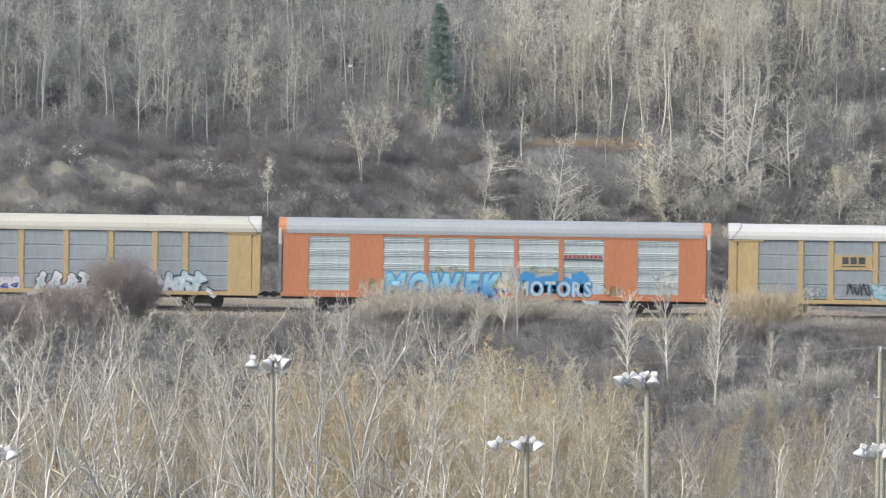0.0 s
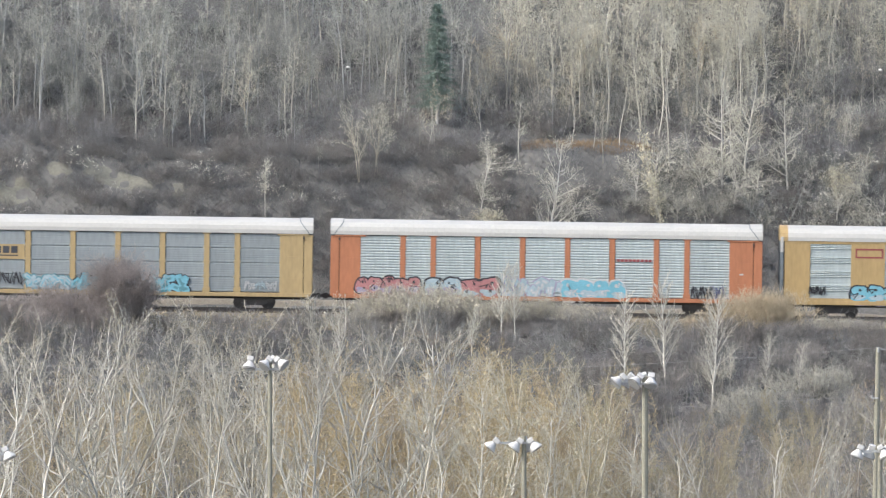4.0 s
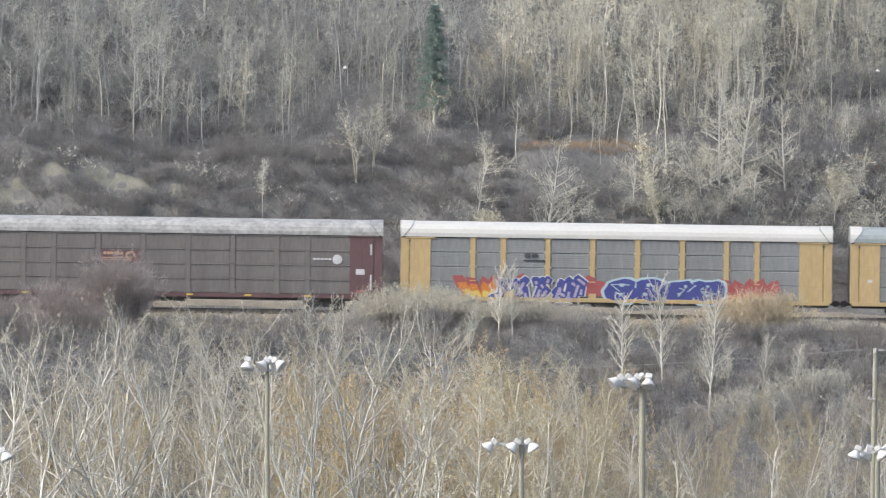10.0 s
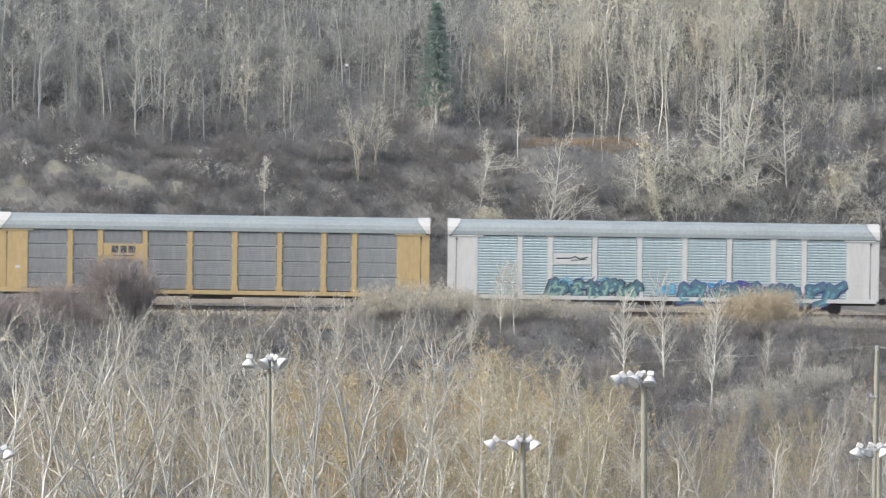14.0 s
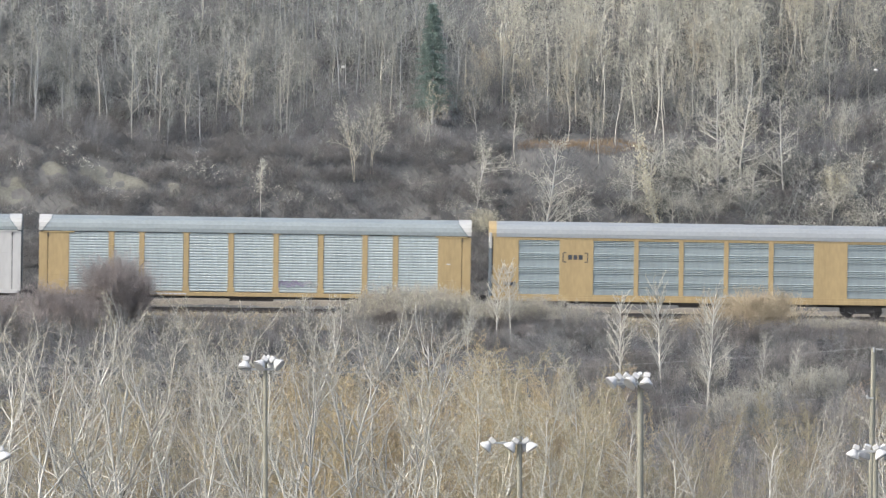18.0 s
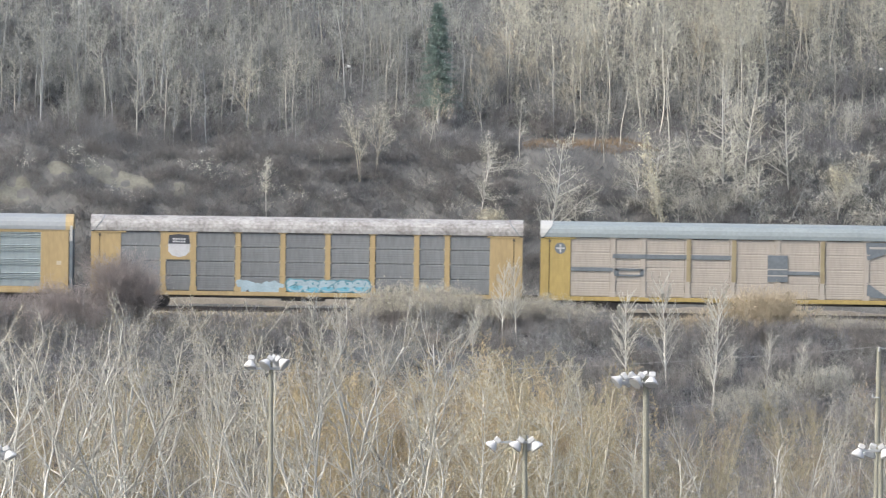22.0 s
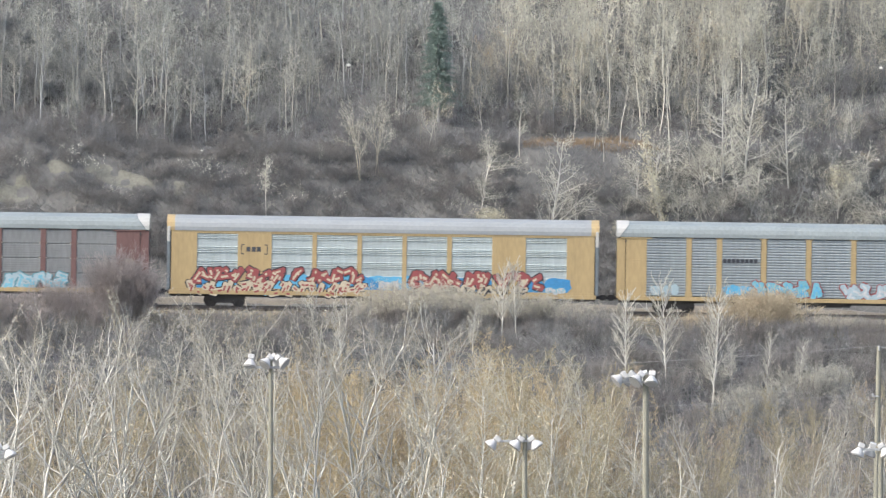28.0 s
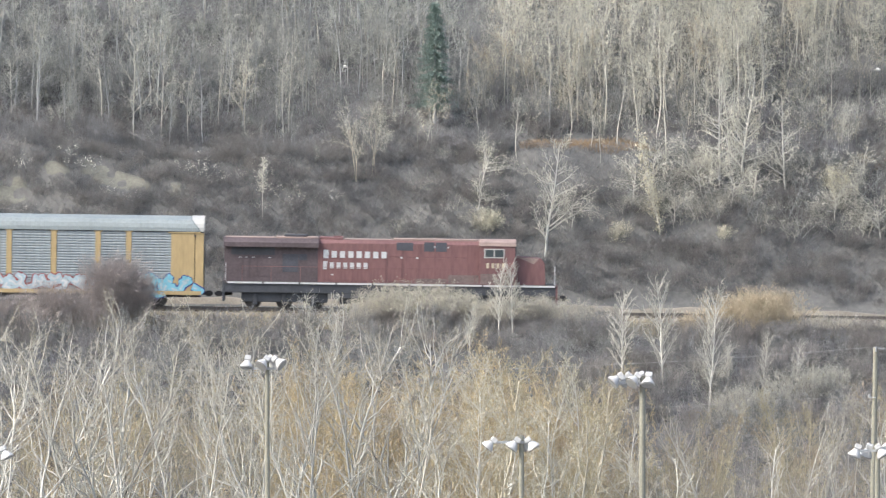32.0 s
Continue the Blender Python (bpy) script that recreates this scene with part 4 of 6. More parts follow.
for pts, m in (([(6.95, 4.74), (10.25, 4.74), (7.05, 3.6)], SLATE), ([(8.57, 2.75), (11.78, 3.8), (11.78, 1.3), (10.4, 1.3)], SLATE), ([(7.05, 2.2), (7.05, 1.3), (8.6, 1.15)], SLATE), ([(11.77, 3.16), (11.77, 2.9), (10.75, 2.55), (11.77, 1.75), (11.77, 1.4), (10.25, 2.6)], CREAM_MARK), ([(8.95, 2.68), (10.1, 2.68), (10.0, 2.5), (9.1, 2.5)], CREAM_MARK), ([(10.75, 3.42), (11.7, 3.42), (11.7, 3.28), (10.6, 3.28)], CREAM_MARK), ([(7.2, 4.48), (8.6, 4.48), (8.5, 4.34), (7.2, 4.34)], CREAM_MARK), ([(0.72, 3.0), (2.0, 3.0), (2.0, 2.92), (0.72, 2.92)], CREAM_MARK), ([(0.72, 2.6), (2.0, 2.6), (2.0, 2.52), (0.72, 2.52)], CREAM_MARK)):
    bm = bmesh.new()
    bm.faces.new([bm.verts.new((x, -NEAR - 0.058 - (0.014 if m == CREAM_MARK else 0), z)) for x, z in pts])
    part("painted_chevron", bm, m, c)
bm = bmesh.new()
blob(bm, -12.48, 4.12, 0.72, 0.72, -NEAR - 0.062, random.Random(2), 0, 0.01, 2.0)
part("emblem", bm, SLATE, c, "round blue-grey emblem")
bm = bmesh.new()
stroke(bm, [(-12.75, 4.12), (-12.21, 4.12)], 0.09, -NEAR - 0.068, 0)
stroke(bm, [(-12.48, 3.85), (-12.48, 4.39)], 0.09, -NEAR - 0.070, 0)
part("emblem_cross", bm, P_WHITE, c)
bm = bmesh.new()
blob(bm, 12.4, 1.35, 0.4, 0.6, -NEAR - 0.062, random.Random(3), 0, 0.1, 2.0)
part("dark_stain", bm, BLACK_P, c)
cars.append(c)
# 13
c = common_wagon("oxide-red framed grey autorack wagon with pale graffiti", OXIDE, ZINC_DARK, ROOF_GREY, sill=YELLOW)
graffiti(c, G, [(-4.4, -0.6, 0.95, 2.0, 5, "wild", P_PALE, P_DEEP, P_SKY), (-0.6, 3.2, 0.95, 2.0, 5, "wild", P_PALE, P_GREEN, P_MINT), (3.2, 4.1, 1.2, 1.9, 1, "wash", P_BLUE, P_BLUE, P_BLUE), (4.4, 8.9, 0.95, 1.95, 5, "wild", P_PALE, P_TEAL, P_SKY), (-11.5, -8.0, 1.1, 1.8, 7, "scribble", P_WHITE, P_PALE, P_WHITE)], 23)
blocks(c, "logo", -6.1, -5.2, 3.62, 3.85, 2, BLACK_P)
plate(c, "placard", 12.2, 12.75, 2.65, 2.95, P_CREAM, 0.075)
plate(c, "placard", 12.2, 12.7, 1.2, 1.28, P_WHITE, 0.075)
plate(c, "placard", -13.0, -12.3, 1.55, 1.8, P_WHITE, 0.075)
cars.append(c)
# 14
c = solid_wagon("yellow autorack wagon with large red, cream and blue graffiti", YELLOW, ZINC_BRIGHT, ROOF_BLUE)
graffiti(c, G, [(-13.2, -0.4, 0.85, 2.2, 9, "wash", P_CYAN, P_BLUE, P_BLUE), (-1.0, 2.2, 0.85, 2.15, 3, "wash", P_CYAN, P_BLUE, P_CYAN), (2.0, 11.8, 0.85, 2.1, 8, "wash", P_BLUE, P_BLUE, P_CYAN), (-12.2, -0.9, 1.55, 2.5, 9, "wild", P_RED, P_BLACK, P_CREAM), (-12.4, -0.7, 0.8, 1.65, 10, "wild", P_CREAM, P_BLACK, P_RED),
                 (1.6, 9.8, 1.45, 2.45, 7, "wild", P_RED, P_BLACK, P_CREAM), (1.8, 9.6, 0.75, 1.55, 7, "wild", P_CREAM, P_BLACK, P_BLACK), (-0.2, 1.0, 1.2, 1.75, 3, "bubble", P_WHITE, P_PALE, P_WHITE), (10.4, 11.6, 1.1, 1.5, 3, "bubble", P_WHITE, P_SKY, P_PALE), (-13.2, -11.9, 2.4, 3.3, 4, "wash", P_CREAM, P_CREAM, P_WHITE)], 29)
blocks(c, "logo", -8.72, -7.72, 3.55, 3.85, 3, BLACK_P)
bm = bmesh.new()
stroke(bm, [(-8.8, 3.98), (-9.0, 3.98), (-9.0, 3.40), (-8.8, 3.40)], 0.06, -NEAR - 0.07, 0)
stroke(bm, [(-7.55, 3.98), (-7.35, 3.98), (-7.35, 3.40), (-7.55, 3.40)], 0.06, -NEAR - 0.07, 0)
part("logo_bracket", bm, BLACK_P, c)
cars.append(c)
# 15
c = common_wagon("yellow-framed pale grey autorack wagon with light blue graffiti", YELLOW, ZINC_DULL, ROOF_GREY, "dense", ribbed_roof=True)
graffiti(c, G, [(-6.8, -5.4, 1.25, 2.0, 1, "wash", P_CYAN, P_BLUE, P_CYAN), (-4.8, -0.5, 0.85, 2.1, 5, "wild", P_SKY, P_RED, P_CYAN), (0.9, 6.6, 1.0, 1.95, 6, "wild", P_PALE, P_RED, P_WHITE), (6.8, 13.1, 0.75, 2.15, 6, "wild", P_SKY, P_NAVY, P_PALE), (4.0, 4.8, 1.6, 2.1, 1, "wash", P_RED, P_RED, P_RED), (-11.5, -9.8, 1.1, 1.8, 3, "wash", P_PALE, P_PALE, P_PALE)], 31)
blocks(c, "logo", -7.0, -4.75, 3.28, 3.52, 8, BLACK_P)
blocks(c, "mark", -7.0, -6.0, 0.88, 0.98, 4, P_BLACK, 0.10)
cars.append(c)

# ---- locomotive: x runs from its west end ----
engine = thing("diesel_locomotive", "weathered red diesel freight locomotive at the train's end", "locomotive")


def hood(name, mat, x0, x1, half, z0, z1, chamfer=0.18, label=""):
    sec = [(-half, z0), (-half, z1 - chamfer), (-half + chamfer, z1), (half - chamfer, z1), (half, z1 - chamfer), (half, z0)]
    return part(name, extrude_x(name, sec, x0, x1), mat, engine, label)


hood("radiator_cab", LOCO_DARK, 0.05, 6.0, 1.15, 1.66, 4.05, 0.05)
hood("radiator_wing", LOCO_DARK, 0.0, 6.05, 1.55, 3.93, 4.50, 0.28, "sooty overhanging radiator section")
hood("long_hood", LOCO_RED, 6.0, 16.35, 1.12, 1.66, 4.45, 0.22, "red engine hood dulled by painted-in haze")
# thin pale slabs: light falling on the roof, painted into their colour
part("roof_dust", boxes((0.1, 3.2, -1.2, 1.2, 4.50, 4.54), bevel=0.015), LOCO_ROOF, engine, "roof panel painted pale as if lit from above")
for spec in ((3.3, 6.0, -1.2, 1.2, 4.50, 4.58), (7.7, 10.7, -0.9, 0.9, 4.45, 4.49), (10.8, 16.2, -0.9, 0.9, 4.45, 4.56)):
    part("roof_dust", boxes(spec, bevel=0.015), LOCO_ROOF, engine, "roof panel painted pale as if lit from above")
part("exhaust_stack", boxes((3.85, 5.35, -0.45, 0.45, 4.58, 4.74), bevel=0.05), BLACK_P, engine)
part("roof_hatch", boxes((6.1, 7.6, -0.85, 0.85, 4.45, 4.60), (6.95, 7.5, -0.3, 0.3, 4.60, 4.66), bevel=0.03), LOCO_RED, engine)
part("radiator_grille", boxes((0.5, 3.25, -1.20, -1.10, 3.42, 3.92)), GRILLE, engine, "dark radiator intake grille")
for i in range(22):
    part("grille_slat", cached_box("grille_slat", STEEL, (-0.015, 0.015, -1.215, -1.195, 3.44, 3.90), bevel=0.0), None, engine, at=pose(0.58 + i * 0.12, 0, 0))
for x0, x1 in ((0.85, 1.2), (1.4, 1.65), (1.85, 2.15), (2.35, 2.85)):
    part("access_door", boxes((x0, x1, -1.175, -1.14, 2.05, 3.2), bevel=0.01), LOCO_DARK, engine)
part("equipment_recess", boxes((3.75, 4.75, -1.18, -1.1, 2.35, 3.5), (4.8, 5.3, -1.17, -1.1, 3.1, 3.5)), GRILLE, engine)
for x0, x1 in ((0.95, 1.15), (1.35, 1.55), (1.8, 2.0), (2.85, 3.0)):
    part("white_mark", boxes((x0, x1, -1.185, -1.16, 3.24, 3.28)), P_WHITE, engine)
for k in range(9):
    part("hood_door", cached_box("hood_door", LOCO_RED, (-0.42, 0.42, -1.135, -1.10, 1.85, 3.35), (-0.40, 0.40, -1.13, -1.10, 3.42, 4.2), bevel=0.01), None, engine, at=pose(6.7 + k * 1.05, 0, 0))
part("vent_window", boxes((11.0, 12.05, -1.145, -1.1, 3.82, 4.32)), GRILLE, engine)
part("vent_window", boxes((12.75, 13.4, -1.145, -1.1, 3.78, 4.36)), GRILLE, engine)
part("vent_window", boxes((13.5, 14.2, -1.145, -1.1, 3.78, 4.36)), GRILLE, engine)
part("white_mark", boxes((13.38, 13.5, -1.15, -1.12, 4.0, 4.12), (11.25, 11.37, -1.15, -1.1, 3.30, 3.42), (12.25, 12.4, -1.15, -1.1, 3.30, 3.40), (6.85, 7.0, -1.15, -1.1, 2.18, 2.26), (14.25, 14.35, -1.15, -1.1, 4.0, 4.08)), P_WHITE, engine)
w = 4.22 / 8
for i in range(8):
    part("name_mark", boxes((6.25 + i * w + 0.10, 6.25 + (i + 1) * w - 0.10, -1.165, -1.13, 3.30 if i else 3.26, 3.72 if i else 3.80)), P_WHITE, engine, "off-white bar")
w = 3.0 / 7
for i in range(7):
    part("name_mark", boxes((6.25 + i * w + 0.09, 6.25 + (i + 1) * w - 0.09, -1.165, -1.13, 2.62 if i else 2.56, 3.0 if i else 3.08)), P_WHITE, engine, "off-white bar")
part("dust_film", boxes((14.3, 16.25, -1.139, -1.11, 1.76, 2.30), (12.2, 14.25, -1.139, -1.11, 1.76, 2.05)), LOCO_GRIME, engine, "grey road dust along the sill")
part("dust_film", boxes((16.35, 18.5, -1.506, -1.45, 1.76, 2.42)), LOCO_GRIME, engine, "grey road dust on the cab's foot")
hood("cab", LOCO_RED, 16.3, 18.55, 1.5, 1.66, 4.38, 0.12, "red driver's cab")
part("cab_roof", extrude_x("cab_roof", [(-1.56, 4.18), (-1.5, 4.42), (-1.1, 4.57), (1.1, 4.57), (1.5, 4.42), (1.56, 4.18)], 16.25, 18.6), LOCO_ROOF, engine, "pale salmon cab roof")
part("cab_window", boxes((16.58, 17.88, -1.53, -1.47, 3.42, 4.02)), ROOF_WHITE, engine, "pale-framed side window")
part("cab_pane", boxes((16.66, 17.18, -1.545, -1.5, 3.50, 3.95)), GLASS, engine)
part("cab_pane", boxes((17.26, 17.80, -1.545, -1.5, 3.50, 3.95)), GLASS, engine)
w = 1.3 / 4
part("number_mark", boxes(*[(16.65 + i * w + .08, 16.65 + (i + 1) * w - .08, -1.53, -1.48, 2.78, 3.10) for i in range(4)]), P_CREAM, engine)
part("windscreen", boxes((18.5, 18.60, -1.2, 1.2, 3.5, 4.15)), GLASS, engine)
nose = bmesh.new()
for x, z in ((18.5, 3.55), (20.2, 3.42), (20.45, 3.1), (20.5, 1.72), (18.5, 1.72)):
    for y in (-0.95, 0.95):
        nose.verts.new((x, y, z))
nose.verts.ensure_lookup_table()
v = nose.verts
for i in range(5):
    j = (i + 1) % 5
    nose.faces.new((v[2 * i], v[2 * i + 1], v[2 * j + 1], v[2 * j]))
nose.faces.new([v[2 * i] for i in range(5)])
nose.faces.new([v[2 * i + 1] for i in range(5)][::-1])
bmesh.ops.recalc_face_normals(nose, faces=nose.faces)
part("nose", nose, LOCO_RED, engine, "red nose with a pale chevron")
bm = bmesh.new()
bm.faces.new([bm.verts.new((x, -0.958, z)) for x, z in ((18.65, 3.50), (20.1, 3.42), (19.75, 3.05))])
part("nose_chevron", bm, LOCO_ROOF, engine)
part("walkway", boxes((0.1, 21.2, -1.55, 1.55, 1.60, 1.72), bevel=0.01), STEEL, engine)
for i in range(9):
    x0 = 0.25 + i * 2.33
    part("sill_stripe", cached_box("sill_stripe", P_WHITE, (0, 2.22, -1.575, -1.54, 1.60, 1.71), bevel=0.0), None, engine, "white sill stripe", at=pose(x0, 0, 0))
part("frame", boxes((0.1, 21.2, -1.48, 1.48, 1.02, 1.6), bevel=0.02), BLACK_P, engine)
tank = [(-1.45, 0.75), (-1.45, 1.45), (1.45, 1.45), (1.45, 0.75), (1.0, 0.35), (-1.0, 0.35)]
part("fuel_tank", extrude_x("fuel_tank", tank, 7.4, 13.6), BLACK_P, engine)
part("air_reservoir", tube(tube(bmesh.new(), (6.3, -1.3, 1.25), (7.3, -1.3, 1.25), 0.18, 0.18, 10), (13.7, -1.3, 1.25), (14.6, -1.3, 1.25), 0.18, 0.18, 10), STEEL, engine)
part("end_plate", boxes((-0.05, 0.10, -1.5, 1.5, 0.45, 1.72)), BLACK_P, engine)
part("pilot", boxes((21.15, 21.28, -1.5, 1.5, 0.25, 1.72)), LOCO_RED, engine)
ENGINE_R = 0.53
BIG_WHEELS = wheelset_mesh(ENGINE_R)
for x in (3.9, 17.2):
    t = part("truck", bm_mesh("engine_truck", boxes((-2.75, 2.75, -1.20, -0.98, 0.42, 1.08), (-2.75, 2.75, 0.98, 1.20, 0.42, 1.08), (-2.4, 2.4, -1, 1, 0.45, 1.1), (-2.0, -1.7, -1.28, -1.1, 0.24, 1.1), (-0.15, 0.15, -1.28, -1.1, 0.24, 1.1), (1.7, 2.0, -1.28, -1.1, 0.24, 1.1), bevel=0.03), BLACK_P), None, engine, "black three-axle truck", at=pose(x, 0, 0))
    for a in (-2.0, 0.0, 2.0):
        rolling.append((part("wheelset", BIG_WHEELS, None, t, at=pose(a, 0, ENGINE_R)), engine, a))
for x in (0.15, 21.1):
    bm = bmesh.new()
    for y in (-1.5, 1.5):
        tube(bm, (x, y, 1.7), (x, y, 2.85), 0.022, 0.022, 6)
        tube(bm, (x, y, 2.85), (x, 0.2 * y, 2.85), 0.022, 0.022, 6)
    part("end_handrail", bm, P_WHITE, engine)
bm = bmesh.new()
for i in range(9):
    tube(bm, (1.2 + i * 1.85, -1.5, 1.7), (1.2 + i * 1.85, -1.5, 2.7), 0.016, 0.016, 5)
tube(bm, (1.2, -1.5, 2.7), (16.0, -1.5, 2.7), 0.016, 0.016, 5)
part("side_handrail", bm, LOCO_RED, engine)
for s, x in ((-1, 0.0), (1, 21.3)):
    part("coupler", cached_box("coupler", STEEL, (-0.55, 0.55, -0.09, 0.09, 0.78, 0.98), (0.3 * s - .16, 0.3 * s + .16, -0.17, 0.17, 0.70, 1.06)), None, engine, at=pose(x, 0, 0))


# ---- trees and shrubs ----
def grow(rng, segs, p, d, length, radius, level, spec):
    """Adds a wobbling, tapering limb and its side limbs to segs: rows of start, end, two radii and level."""
    n = spec["cuts"][level]
    step, pts, dirs = length / n, [p], []
    for i in range(n):
        d = d + Vector((rng.gauss(0, 1), rng.gauss(0, 1), rng.gauss(0, 1))) * spec["wobble"][level]
        d.z += spec["rise"][level]
        d.normalize()
        p = p + d * step
        pts.append(p)
        dirs.append(d)
    tip = radius * spec["tip"][level]
    for i in range(n):
        a, b = i / n, (i + 1) / n
        segs.append((*pts[i], *pts[i + 1], radius + (tip - radius) * a, radius + (tip - radius) * b, level, i > 0))
    if level + 1 >= len(spec["cuts"]):
        return
    lo = spec["from"][level]
    for k in range(spec["kids"][level]):
        f = lo + (1 - lo) * (k + rng.random()) / spec["kids"][level]
        i = min(n - 1, int(f * n))
        q = pts[i].lerp(pts[i + 1], f * n - i)
        axis = dirs[i]
        side = Vector((rng.gauss(0, 1), rng.gauss(0, 1), rng.gauss(0, .4))).cross(axis)
        if side.length < 1e-3:
            continue
        side.normalize()
        ang = radians(rng.uniform(*spec["angle"][level]))
        kid = axis * math.cos(ang) + side * math.sin(ang)
        reach = length * rng.uniform(*spec["reach"][level]) * (1 - spec["shrink"][level] * (f - lo) / (1 - lo + 1e-6))
        grow(rng, segs, q, kid, reach, max(spec["min_r"], (radius + (tip - radius) * f) * spec["thin"][level]), level + 1, spec)


def rings(s):
    """Three points round each end of the segments."""
    a, b, ra, rb = s[:, :3], s[:, 3:6], s[:, 6:7], s[:, 7:8]
    d = b - a
    d /= np.linalg.norm(d, axis=1, keepdims=True) + 1e-9
    ref = np.where(np.abs(d[:, 2:3]) > 0.9, [[1.0, 0, 0]], [[0, 0, 1.0]])
    u = np.cross(d, ref)
    u /= np.linalg.norm(u, axis=1, keepdims=True) + 1e-9
    w = np.cross(d, u)
    ring = [np.cos(k * math.tau / 3) * u + np.sin(k * math.tau / 3) * w for k in range(3)]
    return np.stack([a + ra * r for r in ring], 1), np.stack([b + rb * r for r in ring], 1)


def tubes(segs):
    """Three-sided tapered limbs, each one continuous along its segments."""
    s = np.array(segs, float)
    if len(s) == 0:
        return np.zeros((0, 3)), np.zeros((0, 3), int)
    first, last = rings(s)
    n = len(s)
    cont = s[:, 9] > 0.5
    start = np.where(cont, (np.arange(n) - 1) * 3, 3 * n + 3 * (np.cumsum(~cont) - 1))
    end = np.arange(n) * 3
    verts = np.concatenate([last.reshape(-1, 3), first[~cont].reshape(-1, 3)])
    tris = []
    for k in range(3):
        j = (k + 1) % 3
        tris += [np.stack([start + k, start + j, end + j], 1), np.stack([start + k, end + j, end + k], 1)]
    return verts, np.concatenate(tris)


def spikes(segs):
    """Thin folded points for the finest twigs: a third of the faces of a tube."""
    s = np.array(segs, float)
    if len(s) == 0:
        return np.zeros((0, 3)), np.zeros((0, 3), int)
    v = np.concatenate([rings(s)[0], s[:, None, 3:6]], 1)
    base = (np.arange(len(s)) * 4)[:, None, None]
    pat = np.array([[0, 1, 3], [1, 2, 3]])
    return v.reshape(-1, 3), (base + pat[None]).reshape(-1, 3)


def flecks(rng, points, size, jitter):
    """Small leaf or seed-head facets scattered round the points."""
    n = len(points)
    c = np.asarray(points) + rng.normal(0, jitter, (n, 3))
    e1, e2 = rng.normal(0, size, (n, 3)), rng.normal(0, size, (n, 3))
    v = np.stack([c, c + e1, c + e2, c + (e1 + e2) * 0.6 + rng.normal(0, size * .5, (n, 3))], 1).reshape(-1, 3)
    base = (np.arange(n) * 4)[:, None, None]
    return v, (base + np.array([[0, 1, 3], [0, 3, 2]])[None]).reshape(-1, 3)


def join(parts):
    vs, ts, k = [], [], 0
    for v, t in parts:
        vs.append(v)
        ts.append(t + k)
        k += len(v)
    return np.concatenate(vs), np.concatenate(ts)


SLENDER = dict(cuts=(7, 3, 2), wobble=(.04, .12, .2), rise=(.02, .12, .06), tip=(.2, .3, .3), kids=(34, 9), **{"from": (.3, .12)},
               angle=((30, 75), (25, 65)), reach=((.10, .24), (.3, .65)), shrink=(.4, .3), thin=(.4, .7), min_r=.010)
DOME = dict(cuts=(3, 5, 3, 1), wobble=(.06, .14, .2, .2), rise=(.0, .03, .02, .0), tip=(.6, .25, .3, .3), kids=(9, 9, 5), **{"from": (.35, .2, .15)},
            angle=((30, 75), (30, 60), (25, 60)), reach=((.7, 1.3), (.25, .5), (.35, .7)), shrink=(.1, .4, .2), thin=(.5, .55, .65), min_r=.009)
POPLAR = dict(cuts=(12, 8, 5, 1), wobble=(.10, .17, .28, .4), rise=(.09, .10, .15, .08), tip=(.36, .35, .5, .5), kids=(15, 13, 7), **{"from": (.24, .12, .1)},
              angle=((26, 48), (36, 72), (40, 90)), reach=((.22, .36), (.15, .34), (.16, .36)), shrink=(.25, .4, .2), thin=(.72, .58, .8), min_r=.0165)


def stems(seed, count, height, radius, spec, lean=0.12, base=0.25):
    rng, segs = random.Random(seed), []
    for _ in range(count):
        d = Vector((rng.gauss(0, lean), rng.gauss(0, lean), 1)).normalized()
        p = Vector((rng.gauss(0, base), rng.gauss(0, base), -0.15))
        grow(rng, segs, p, d, height * rng.uniform(.8, 1.05), radius * rng.uniform(.75, 1.1), 0, spec)
    return segs


def split(segs, wood_level):
    """Wood (trunk and limbs) as tubes, fine twigs as spikes."""
    wood = [s for s in segs if s[8] <= wood_level]
    twig = [s for s in segs if s[8] > wood_level]
    return tubes(wood), spikes(twig), np.array([s[3:6] for s in twig])


